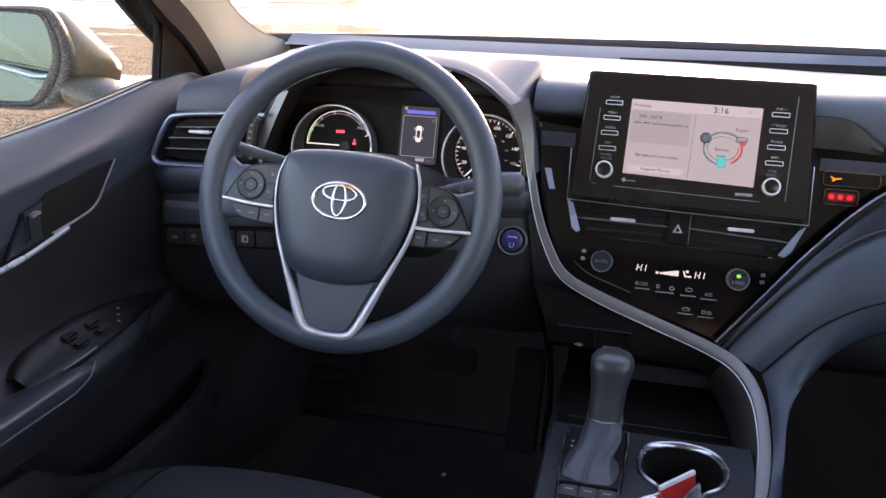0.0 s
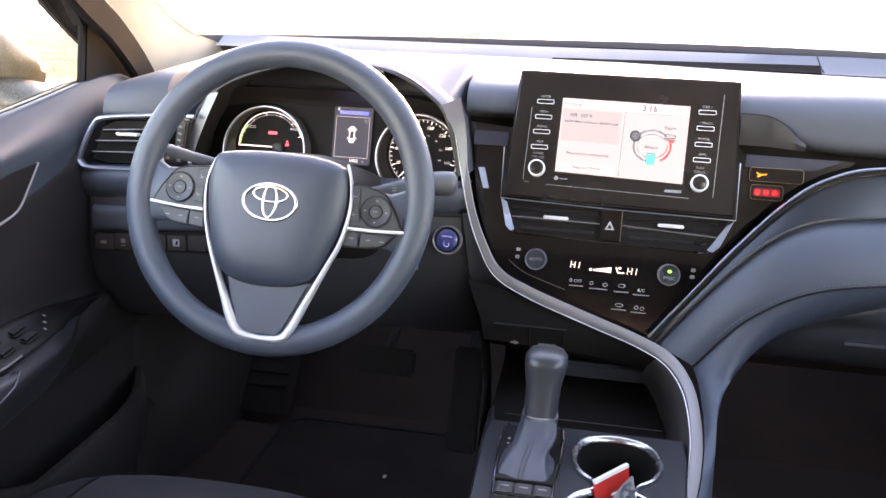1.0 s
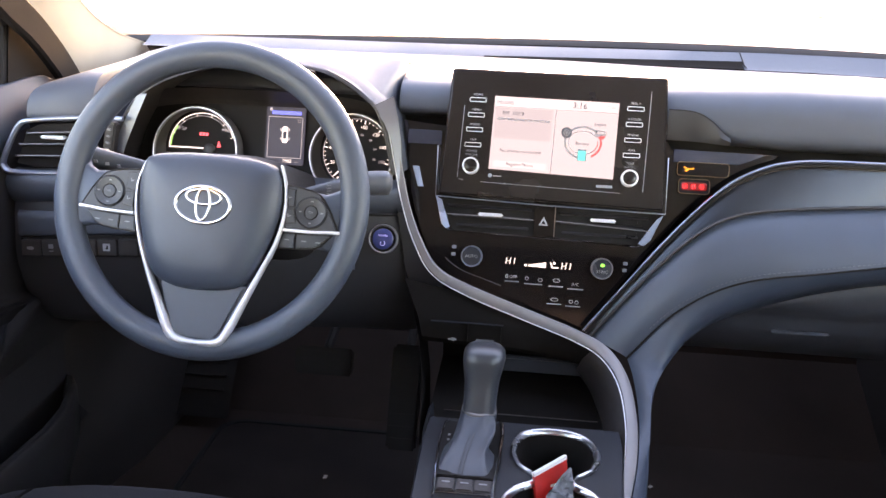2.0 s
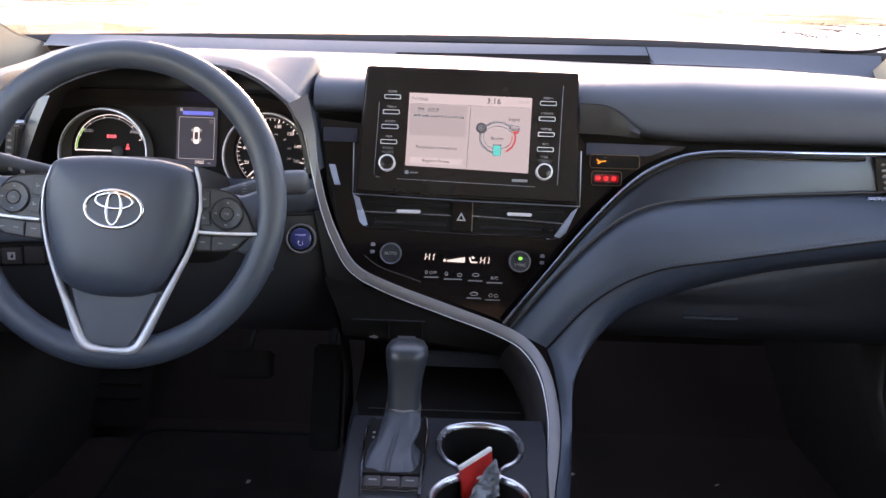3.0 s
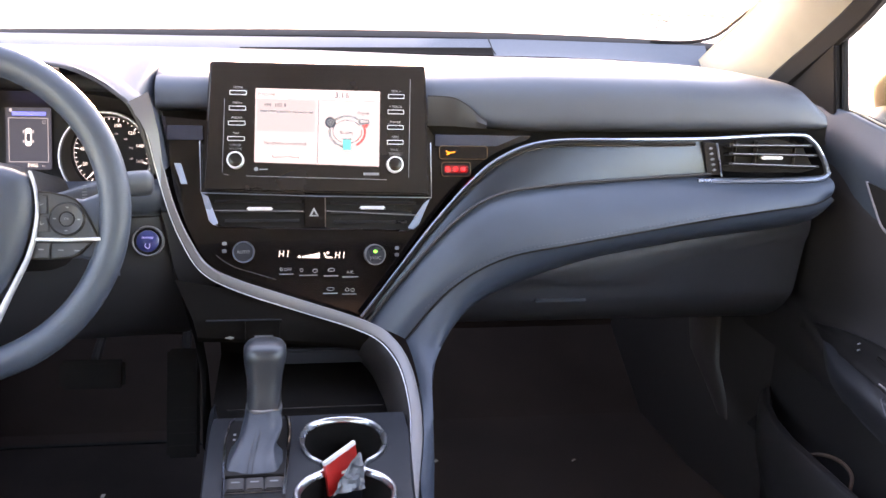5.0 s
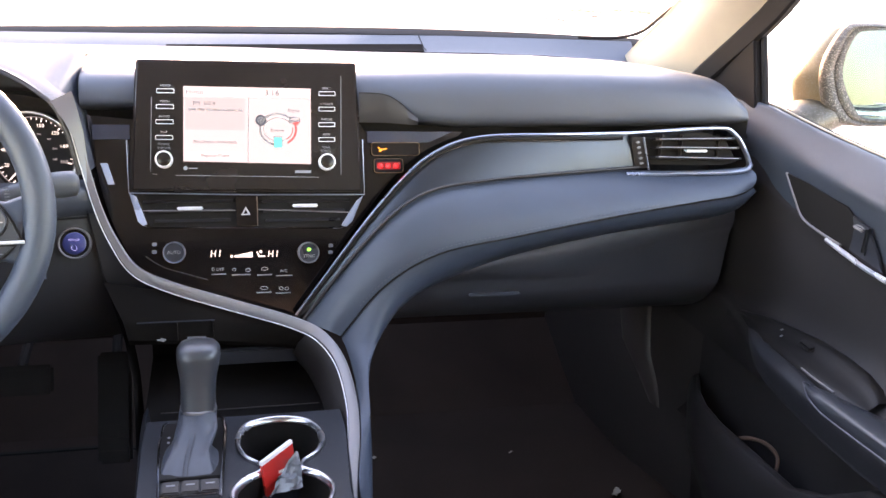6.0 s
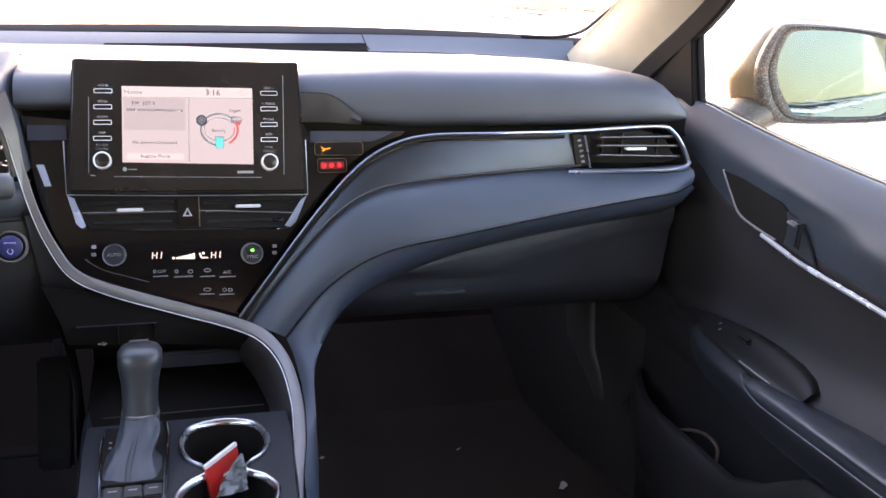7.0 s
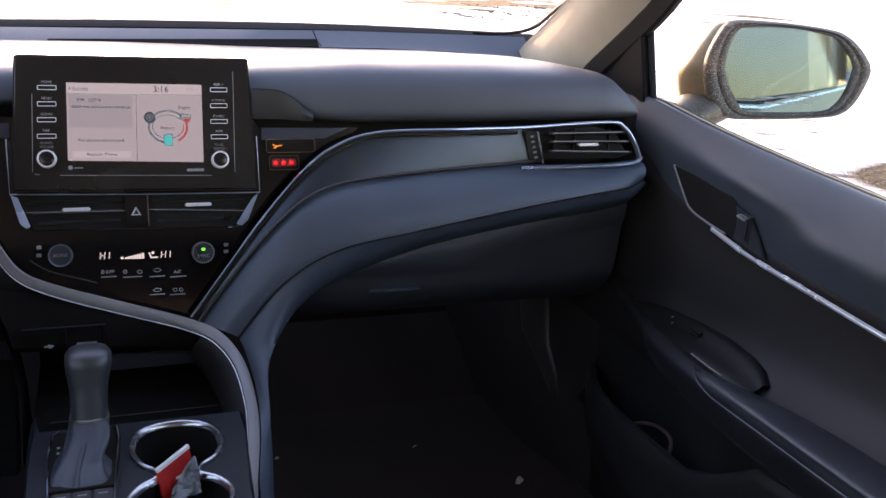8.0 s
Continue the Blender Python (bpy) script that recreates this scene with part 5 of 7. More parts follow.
# keys at both sides
for side, us, vs, names in ((-1, (-0.1048, -0.1058, -0.1069, -0.1079), (-0.0063, -0.0269, -0.0468, -0.0674), ("HOME", "MENU", "AUDIO", "MAP")),
                            (1, (0.1063, 0.1055, 0.1048, 0.1043), (-0.0078, -0.0289, -0.05, -0.0703), ("SEEK >", "< TRACK", "PHONE", "APPS"))):
    for u, v, txt in zip(us, vs, names):
        key = part("key", prism(rect(u - 0.0108, v - 0.0026, u + 0.0108, v + 0.0026, 0.001), 0.0022, 0.0006, 0, SP), BEZEL, unit, "slim key with bright outline")
        part("outline", loop_bar(rect(u - 0.0108, v - 0.0026, u + 0.0108, v + 0.0026, 0.001), 0.0009, 0.0008, SP, 0.002), SATIN_KNOB, key)
        words(txt, 0.0044, SP @ at(u, v + 0.0072, 0.0006, SR), MARK, unit)
for u, v, rows2 in ((-0.1088, -0.0965, ("POWER", "VOLUME")), (0.1032, -0.1012, ("TUNE", "SCROLL"))):
    m = SP @ at(u, v)
    kb = part("knob", lathe([(0.0108, 0), (0.0105, 0.011), (0.0085, 0.0122), (0.0005, 0.0122)], 32, m), BEZEL, unit, "round black knob")
    part("ring", lathe([(0.0090, 0.0122), (0.0094, 0.0132), (0.0108, 0.0130), (0.0113, 0.0115), (0.0113, 0.0)], 36, m, fill=False), SATIN_KNOB, kb, "bright knob ring")
    for k, w2 in enumerate(rows2):
        words(w2, 0.0042, SP @ at(u, v + 0.0205 - 0.005 * k, 0.0006, SR), MARK_DIM, unit)
part("badge", prism(rect(0.0605, -0.1155, 0.082, -0.1118), 0.0004, 0, 0.0, SP), MARK_DIM, unit, "small pale maker's badge bar")
part("badge", prism(oval(-0.0822, -0.1075, 0.0028, 0.0028, 14), 0.0004, 0, 0.0, SP), MARK_DIM, unit)
part("badge", prism(rect(-0.078, -0.1085, -0.067, -0.1072), 0.0004, 0, 0.0, SP), MARK_DIM, unit)

# ---- steering wheel ----
WM = leaning((-0.389, -0.26, 0.9185), 20, -2.6)
wheel = thing("steering_wheel", (-0.385, -0.26, 0.72), "dark grey urethane steering wheel with silver trim", "steering wheel")
rim_path = [(0.1675 * math.cos(2 * math.pi * i / 72), 0.1675 * math.sin(2 * math.pi * i / 72), 0.004) for i in range(72)]
part("rim", blend(None, sweep(rim_path, ring(0.0165, 14, 0.0145), (0, 0, 1), closed=True), WM), LEATHER, wheel, "thick grey grained rim", 80)


def spoke(points, name, label=""):
    """A spoke that swells from the hub to the rim: (u, v, half width, w) stations."""
    rows = []
    p = [Vector((a, b, w)) for a, b, h, w in points]
    for i, (a, b, h, w) in enumerate(points):
        t = (p[min(i + 1, len(p) - 1)] - p[max(i - 1, 0)]).normalized()
        s = t.cross(Vector((0, 0, 1))).normalized()
        rows.append([p[i] + s * x * h + Vector((0, 0, z)) for x, z in ((-1, -0.008), (-1, 0.002), (-0.85, 0.007), (0, 0.009), (0.85, 0.007), (1, 0.002), (1, -0.008))])
    return part(name, blend(None, loft(rows, True, True), WM), LEATHER, wheel, label, 60)


spoke([(0.06, -0.010, 0.036, 0.006), (0.10, -0.012, 0.0335, 0.006), (0.135, -0.013, 0.031, 0.006), (0.152, -0.012, 0.037, 0.002), (0.165, -0.010, 0.052, -0.004)], "spoke", "side spoke")
spoke([(-0.06, -0.010, 0.036, 0.006), (-0.10, -0.012, 0.0335, 0.006), (-0.135, -0.013, 0.031, 0.006), (-0.152, -0.012, 0.037, 0.002), (-0.165, -0.010, 0.052, -0.004)], "spoke", "side spoke")
spoke([(0.004, -0.07, 0.062, 0.004), (0.004, -0.11, 0.045, 0.006), (0.004, -0.14, 0.038, 0.004), (0.004, -0.155, 0.052, 0.0), (0.004, -0.165, 0.068, -0.004)], "spoke", "lower spoke")
lowsp = [(-0.040, -0.095), (-0.022, -0.150), (-0.014, -0.157), (0.030, -0.157), (0.037, -0.150), (0.060, -0.095)]
part("lower_panel", prism(lowsp, 0.008, 0.003, 0.012, WM), LEATHER_PAD, wheel, "smooth dark panel in the lower spoke")
pad = cr([(-0.066, 0.041, 0), (-0.03, 0.0475, 0), (0.012, 0.0495, 0), (0.05, 0.0485, 0), (0.077, 0.042, 0), (0.085, 0.030, 0), (0.0885, 0.004, 0), (0.083, -0.034, 0), (0.066, -0.078, 0), (0.046, -0.098, 0), (0.010, -0.104, 0), (-0.026, -0.1015, 0), (-0.052, -0.086, 0), (-0.068, -0.040, 0), (-0.075, -0.002, 0), (-0.074, 0.026, 0)], 4, closed=True)
c0 = Vector((0.004, -0.025, 0))
prow = [[(c0 + (p - c0) * f) + Vector((0, 0, w)) for p in pad] for f, w in ((1.0, 0.004), (1.0, 0.020), (0.985, 0.026), (0.95, 0.0305), (0.86, 0.036), (0.66, 0.040), (0.4, 0.0415), (0.1, 0.042))]
part("airbag_pad", blend(None, loft(prow, True, True), WM), LEATHER_PAD, wheel, "smooth dark centre pad", 80)


def v_trim(line, widths):
    pts = cr(line, 6)
    rows = []
    for i, p in enumerate(pts):
        t = (pts[min(i + 1, len(pts) - 1)] - pts[max(i - 1, 0)]).normalized()
        s = t.cross(Vector((0, 0, 1))).normalized()
        w = ip(i / (len(pts) - 1), (0, 0.3, 0.55, 0.7, 0.85, 1), widths)
        rows.append([p + s * a * w + Vector((0, 0, b)) for a, b in ((-1, -0.004), (-1, 0.002), (-0.5, 0.0035), (0.5, 0.0035), (1, 0.002), (1, -0.004))])
    return blend(None, loft(rows, True, True), WM)


part("v_trim", v_trim([(-0.072, 0.034, 0.020), (-0.0785, 0.010, 0.020), (-0.0775, -0.018, 0.020), (-0.0695, -0.052, 0.020), (-0.0535, -0.091, 0.020), (-0.0385, -0.122, 0.019), (-0.0245, -0.150, 0.018), (-0.0135, -0.1602, 0.018), (0.009, -0.1625, 0.018)], (0.0012, 0.0019, 0.0034, 0.0056, 0.0052, 0.003)), V_SILVER, wheel, "satin silver V-shaped trim", 60)
part("v_trim", v_trim([(0.083, 0.044, 0.020), (0.0905, 0.020, 0.020), (0.0925, -0.008, 0.020), (0.087, -0.042, 0.020), (0.0745, -0.074, 0.020), (0.060, -0.108, 0.019), (0.0435, -0.147, 0.018), (0.033, -0.1600, 0.018), (0.008, -0.1625, 0.018)], (0.0012, 0.0019, 0.0028, 0.0042, 0.0046, 0.003)), V_SILVER, wheel, "satin silver V-shaped trim", 60)
# oval badge of plain rings
BM = WM @ at(0.006, -0.0105, 0.0405)
def bead(cx, cy, rx, ry, r, n):
    return blend(None, sweep([Vector((q[0], q[1], 0.001)) for q in oval(cx, cy, rx, ry, n)], ring(r, 10, r * 0.8), (0, 0, 1), closed=True), BM)


bd = part("badge", bead(0, 0, 0.0308, 0.0202, 0.0021, 44), CHROME, wheel, "chrome oval badge of plain rings", 70)
part("ring", bead(0, 0.001, 0.0078, 0.0180, 0.0018, 36), CHROME, bd, "", 70)
part("ring", bead(0, 0.0085, 0.0198, 0.0082, 0.0018, 36), CHROME, bd, "", 70)
part("bars", prism(rect(-0.010, -0.072, 0.010, -0.066, 0.002), 0.0004, 0, 0.0405, WM @ pose(0, 0, -0.0035)), HARD, wheel, "faint moulded bars")
# switch pods on the side spokes
def flip(sx, pts):
    return [(0.005 + sx * u, v) for u, v in pts]


for sx in (-1, 1):
    o = 0.005
    outl = flip(sx, ((0.149, -0.0235), (0.146, -0.0165), (0.139, -0.003), (0.130, 0.0105), (0.124, 0.0165), (0.114, 0.020), (0.098, 0.0225), (0.082, 0.0235), (0.086, 0.004), (0.0865, -0.012), (0.086, -0.0245)))
    pod = part("switch_pod", prism(outl, 0.005, 0.0015, 0.0135, WM), POD, wheel, "dark switch pod with a silver line below")
    part("pod_edge", blend(None, sweep([Vector((u, v, 0.0165)) for u, v in outl[:8]], ring(0.0011, 6), (0, 0, 1)), WM), DEEP, pod)
    part("silver_line", blend(None, sweep([(o + sx * 0.086, -0.0268, 0.0178), (o + sx * 0.118, -0.0262, 0.0178), (o + sx * 0.151, -0.0238, 0.016)], strip(0.0034, 0.003, 0.4), (0, 0, 1)), WM), SILVER, pod)
    dm2 = WM @ at(o + sx * 0.1170, -0.0045, 0.0185)
    dial = part("round_pad", lathe([(0.0172, -0.001), (0.0172, 0.001), (0.0160, 0.0024), (0.0082, 0.0012), (0.0078, 0.0002), (0.0072, 0.0002), (0.0068, 0.0018), (0.0005, 0.0022)], 36, dm2), POD, pod, "round four-way switch pad")
    part("ring", loop_bar(oval(0, 0, 0.0176, 0.0176, 36), 0.0012, 0.0007, dm2, -0.0002), DEEP, dial)
    part("ring", loop_bar(oval(0, 0, 0.0075, 0.0075, 28), 0.0010, 0.0016, dm2, 0.0), DEEP, dial)
    for a in (0, 90, 180, 270):
        part("symbol", rbox(0.0028, 0.0012, 0.0003, 0, dm2 @ pose(0.0122 * math.cos(radians(a)), 0.0122 * math.sin(radians(a)), 0.0021)), MARK_DIM, dial)
    words("OK", 0.0038, dm2 @ at(0, 0, 0.0022), MARK_DIM, dial)
    for pts4 in (((0.0845, 0.0195), (0.0965, 0.0185), (0.0975, 0.001), (0.0865, -0.001)), ((0.0870, -0.004), (0.0970, -0.003), (0.1005, -0.0175), (0.0875, -0.0195))):
        pts4 = flip(sx, pts4)
        part("switch_gap", prism([(u + (u - sum(c[0] for c in pts4) / 4) * 0.12, v + (v - sum(c[1] for c in pts4) / 4) * 0.08) for u, v in pts4], 0.0003, 0, 0.0185, WM), DEEP, pod)
        k1 = part("switch", prism(pts4, 0.0016, 0.0006, 0.0185, WM), POD, pod)
        uc, vc = sum(c[0] for c in pts4) / 4, sum(c[1] for c in pts4) / 4
        part("symbol", rbox(0.004, 0.0009, 0.0003, 0, WM @ at(uc, vc, 0.0203, 25)), MARK_DIM, k1)
        part("symbol", rbox(0.0009, 0.004, 0.0003, 0, WM @ at(uc - 0.0015, vc + 0.001, 0.0203, 15)), MARK_DIM, k1)
    under = flip(sx, ((0.0835, -0.0285), (0.1435, -0.0265), (0.1325, -0.0405), (0.124, -0.0445), (0.112, -0.0465), (0.082, -0.0485)))
    low = part("switch_base", prism(under, 0.003, 0.001, 0.0115, WM), DEEP, pod)
    for pts4 in (((0.0845, -0.0305), (0.1015, -0.0305), (0.1015, -0.0455), (0.083, -0.0465)), ((0.1030, -0.0305), (0.1405, -0.0285), (0.1305, -0.0395), (0.1235, -0.0430), (0.1030, -0.0455))):
        pts4 = flip(sx, pts4)
        k1 = part("switch", prism(pts4, 0.0035, 0.001, 0.0135, WM), POD, pod)
        uc, vc = sum(c[0] for c in pts4) / len(pts4), -0.037
        for du in ((0.0,) if len(pts4) == 4 else (-0.008, 0.008)):
            part("symbol", rbox(0.0055, 0.0011, 0.0003, 0, WM @ at(uc + du, vc, 0.0171)), MARK_DIM, k1)

# ---- steering column and stalks ----
col = thing("steering_column", (-0.385, -0.12, 0.82), "black plastic steering column shroud with control stalks", "steering column")
rows = []
for y, z, rx, rz in ((-0.235, 0.915, 0.062, 0.050), (-0.19, 0.90, 0.068, 0.058), (-0.12, 0.875, 0.075, 0.062), (-0.03, 0.84, 0.08, 0.07)):
    rows.append([(-0.385 + rx * math.copysign(abs(math.cos(a)) ** 0.6, math.cos(a)), y, z + rz * math.copysign(abs(math.sin(a)) ** 0.6, math.sin(a))) for a in np.linspace(0, 2 * math.pi, 28, endpoint=False)])
part("shroud", loft(rows, True, True), HARD, col, "", 60)


def stalk(path, r, side):
    pts = cr(path, 6)
    n = len(pts)
    rws = []
    for i, p in enumerate(pts):
        t = (pts[min(i + 1, n - 1)] - pts[max(i - 1, 0)]).normalized()
        s = t.cross(Vector((0, 0, 1))).normalized()
        u = s.cross(t)
        k = ip(i / (n - 1), (0, 0.25, 0.55, 0.8, 0.94, 1), (0.7, 0.75, 0.95, 1.25, 1.2, 0.7))
        rws.append([p + s * r * k * math.cos(a) * 0.8 + u * r * k * math.sin(a) for a in np.linspace(0, 2 * math.pi, 14, endpoint=False)])
    return part("stalk", loft(rws, True, True), STALK, col, "black control stalk", 60)


sk = stalk([(-0.32, -0.19, 0.905), (-0.27, -0.175, 0.918), (-0.235, -0.16, 0.924), (-0.198, -0.148, 0.925)], 0.0125, 1)
for k in range(5):
    part("mark", rbox(0.0055, 0.0005, 0.0012, 0, pose(-0.268, -0.1895, 0.916 + 0.0035 * k, 0, 0, 20)), MARK_DIM, sk)
sk = stalk([(-0.45, -0.19, 0.925), (-0.50, -0.2, 0.938), (-0.535, -0.215, 0.947), (-0.567, -0.222, 0.952)], 0.0115, -1)
for k in range(4):
    part("mark", rbox(0.006, 0.0006, 0.0035, 0, pose(-0.552 + 0.0125 * k, -0.2330 + 0.0035 * k, 0.951 - 0.003 * k, 0, 0, -20)), MARK, sk)

# ---- centre console ----
con = thing("centre_console", (-0.02, -0.4, 0.30), "black centre console with shift gate, cupholders and storage bin", "centre console")
# body sides and top deck
rows = []
for y, zt, x0, x1 in ((-0.17, 0.645, -0.14, 0.105), (-0.24, 0.655, -0.138, 0.106), (-0.30, 0.655, -0.136, 0.102), (-0.40, 0.648, -0.133, 0.092), (-0.60, 0.63, -0.13, 0.082), (-0.95, 0.62, -0.13, 0.085)):
    rows.append([(x0 - 0.01, y, FLOOR_Z), (x0 - 0.006, y, zt - 0.06), (x0, y, zt - 0.012), (x0 + 0.006, y, zt - 0.002), (x0 + 0.016, y, zt - 0.09), (x1 - 0.02, y, zt - 0.09), (x1 - 0.004, y, zt - 0.002), (x1 + 0.004, y, zt - 0.03), (x1 + 0.012, y, zt - 0.07), (x1 + 0.016, y, FLOOR_Z)])
part("deck", loft(rows), DECK_TOP, con, "satin black console sides", 50)
# inner flank beside the strip that climbs to the centre stack
flank_top = even(strip_line[62:], 30)
part("flank", loft([[p + Vector((-0.006, 0.0, 0.0)) for p in flank_top], [p + Vector((-0.014, 0.002, -0.006)) for p in flank_top], [p + Vector((-0.022, 0.012, -0.02)) for p in flank_top], [p + Vector((-0.026, 0.03, -0.04)) for p in flank_top], [p + Vector((-0.027, 0.06, -0.06)) for p in flank_top]]), HARD, con, "rounded inner flank", 60)
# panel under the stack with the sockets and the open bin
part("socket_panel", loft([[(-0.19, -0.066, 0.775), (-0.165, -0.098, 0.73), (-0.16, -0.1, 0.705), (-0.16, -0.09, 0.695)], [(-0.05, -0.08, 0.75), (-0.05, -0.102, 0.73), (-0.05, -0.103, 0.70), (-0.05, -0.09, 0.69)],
                           [(0.04, -0.1, 0.722), (0.04, -0.103, 0.715), (0.04, -0.1, 0.69), (0.04, -0.09, 0.68)], [(0.10, -0.12, 0.70), (0.10, -0.12, 0.69), (0.10, -0.115, 0.68), (0.10, -0.10, 0.67)]]), CAVE, con, "power socket panel, coloured near-black for its shade")
part("panel_lip", rbox(0.098, 0.004, 0.0010, 0, pose(-0.099, -0.103, 0.7295)), DECK_TOP, con)
for x in (-0.098, -0.053):
    part("panel_joint", rbox(0.001, 0.004, 0.026, 0, pose(x, -0.1035, 0.715)), DEEP, con)
part("usb_symbol", rbox(0.011, 0.0008, 0.0018, 0, pose(-0.118, -0.1045, 0.7055)), MARK, con, "white USB symbol")
part("usb_symbol", rbox(0.005, 0.0008, 0.004, 0, pose(-0.117, -0.1045, 0.7055, 0, 20)), MARK, con)
part("socket_text", rbox(0.024, 0.0008, 0.003, 0, pose(-0.074, -0.1045, 0.7065)), MARK_DIM, con, "small unreadable socket print")
part("bin", loft([[(-0.14, -0.09, 0.70), (-0.14, 0.0, 0.69), (-0.14, 0.02, 0.63), (-0.14, -0.17, 0.622), (-0.125, -0.228, 0.622), (-0.125, -0.2345, 0.654)], [(0.105, -0.09, 0.69), (0.105, 0.0, 0.68), (0.105, 0.02, 0.63), (0.105, -0.17, 0.622), (0.098, -0.228, 0.622), (0.098, -0.2345, 0.654)]]), CAVE, con, "open storage bin, coloured near-black for its shade")
part("bin_ledge", rbox(0.145, 0.012, 0.022, 0.003, pose(0.012, -0.075, 0.665)), DECK_TOP, con, "ledge inside the bin")
part("bin_edge", rbox(0.20, 0.002, 0.0008, 0, pose(-0.02, -0.16, 0.628)), HARD, con)
# cheek under the stack, its shade given by the near-black colour
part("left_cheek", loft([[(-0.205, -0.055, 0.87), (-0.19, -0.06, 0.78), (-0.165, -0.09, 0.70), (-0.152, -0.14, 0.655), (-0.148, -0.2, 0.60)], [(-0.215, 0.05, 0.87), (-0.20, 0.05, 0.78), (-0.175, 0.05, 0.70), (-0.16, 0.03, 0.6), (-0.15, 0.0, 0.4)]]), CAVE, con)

# cupholders: two linked wells with a chrome rim
DECK = 0.6545
cup_out = cr([(0.0205, -0.252, 0), (0.056, -0.265, 0), (0.0685, -0.303, 0), (0.060, -0.336, 0), (0.0430, -0.355, 0), (0.040, -0.372, 0), (0.058, -0.388, 0), (0.068, -0.415, 0), (0.055, -0.45, 0), (0.018, -0.465, 0), (-0.02, -0.45, 0), (-0.033, -0.415, 0),
              (-0.022, -0.388, 0), (-0.004, -0.372, 0), (-0.004, -0.355, 0), (-0.019, -0.336, 0), (-0.0265, -0.303, 0), (-0.0155, -0.265, 0)], 5, closed=True)
rimp = [Vector((p.x, p.y, DECK + 0.001)) for p in cup_out]
part("cup_rim", sweep(rimp, [(-0.0033, -0.001), (-0.0036, 0.002), (-0.0026, 0.0042), (-0.0008, 0.0048), (0.0012, 0.0036), (0.0034, 0.0004), (0.0036, -0.002)], (0, 0, 1), closed=True), CUP_RIM, con, "satin chrome cupholder rim", 50)
plate = bmesh.new()
outer_v = [plate.verts.new((x, y, DECK)) for x, y in ((-0.130, -0.234), (0.098, -0.234), (0.099, -0.28), (0.088, -0.40), (0.078, -0.60), (0.078, -0.95), (-0.126, -0.95), (-0.126, -0.60), (-0.129, -0.40), (-0.132, -0.28))]
inner_v = [plate.verts.new((p.x, p.y, DECK)) for p in cup_out]
lines = [plate.edges.new((v[i], v[(i + 1) % len(v)])) for v in (outer_v, inner_v) for i in range(len(v))]
bmesh.ops.triangle_fill(plate, use_beauty=True, edges=lines)
part("top_plate", plate, DECK_TOP, con, "satin black console top", 50)
cup_mid = Vector((0.017, -0.36, 0))
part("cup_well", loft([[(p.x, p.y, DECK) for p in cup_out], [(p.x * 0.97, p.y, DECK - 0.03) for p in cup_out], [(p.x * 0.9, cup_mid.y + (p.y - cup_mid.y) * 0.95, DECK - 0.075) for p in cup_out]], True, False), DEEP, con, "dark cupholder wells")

# shift gate
gate = part("shift_gate", prism([(-0.110, -0.25), (-0.043, -0.248), (-0.042, -0.30), (-0.045, -0.376), (-0.109, -0.376), (-0.112, -0.30)], 0.003, 0.001, DECK + 0.0015), DEEP, con, "dark shift gate")
part("gate_rim", sweep([(-0.107, -0.42, DECK + 0.003), (-0.110, -0.36, DECK + 0.003), (-0.1125, -0.30, DECK + 0.003), (-0.110, -0.258, DECK + 0.003), (-0.105, -0.250, DECK + 0.003)], strip(0.0025, 0.004), (0, 0, 1)), CHROME, gate, "bright gate edge")
part("gate_rim", sweep([(-0.046, -0.42, DECK + 0.003), (-0.043, -0.36, DECK + 0.003), (-0.0400, -0.28, DECK + 0.003), (-0.0415, -0.252, DECK + 0.003), (-0.046, -0.245, DECK + 0.003)], strip(0.0035, 0.005), (0, 0, 1)), CHROME, gate, "bright gate edge")
for k in range(2):
    part("mark", rbox(0.003, 0.004, 0.0004, 0, pose(-0.1025, -0.285 - 0.012 * k, DECK + 0.0048)), MARK, gate)
for k in range(3):
    b = part("console_switch", rbox(0.0185, 0.024, 0.006, 0.0015, pose(-0.0960 + 0.0198 * k, -0.392, DECK + 0.002)), HARD, con, "flat console switch")
    part("print_bar", rbox(0.009, 0.0022, 0.0004, 0, pose(-0.0960 + 0.0198 * k, -0.39, DECK + 0.0053)), MARK_DIM, b)
part("switch_line", rbox(0.060, 0.0025, 0.003, 0.0005, pose(-0.0765, -0.408, DECK + 0.003)), CHROME, con)

# ---- shift lever ----
sh = thing("shift_lever", (-0.078, -0.32, DECK + 0.004), "dark shift lever with knob and creased leatherette boot", "shift lever")
rows = []
for cx, cy, cz, rx, ry in ((-0.0695, -0.272, 0.690, 0.0195, 0.019), (-0.0690, -0.268, 0.705, 0.0195, 0.019), (-0.0685, -0.262, 0.722, 0.0205, 0.020), (-0.068, -0.258, 0.738, 0.0235, 0.022), (-0.0675, -0.255, 0.7465, 0.0248, 0.024), (-0.0675, -0.254, 0.7535, 0.0244, 0.0235), (-0.0675, -0.253, 0.7585, 0.0208, 0.020), (-0.0675, -0.253, 0.7612, 0.012, 0.012), (-0.0675, -0.253, 0.7617, 0.002, 0.002)):
    rows.append([(cx + rx * math.copysign(abs(math.cos(a)) ** 0.75, math.cos(a)), cy + ry * math.copysign(abs(math.sin(a)) ** 0.75, math.sin(a)), cz) for a in np.linspace(0, 2 * math.pi, 28, endpoint=False)])
part("knob", loft(rows, True, True), KNOB, sh, "smooth dark grey knob", 80)
part("collar", lathe([(0.0195, -0.002), (0.0208, 0.0), (0.0205, 0.004), (0.019, 0.005)], 28, pose(-0.0695, -0.2725, 0.687), fill=False), SATIN, sh, "thin silver collar")
rows = []
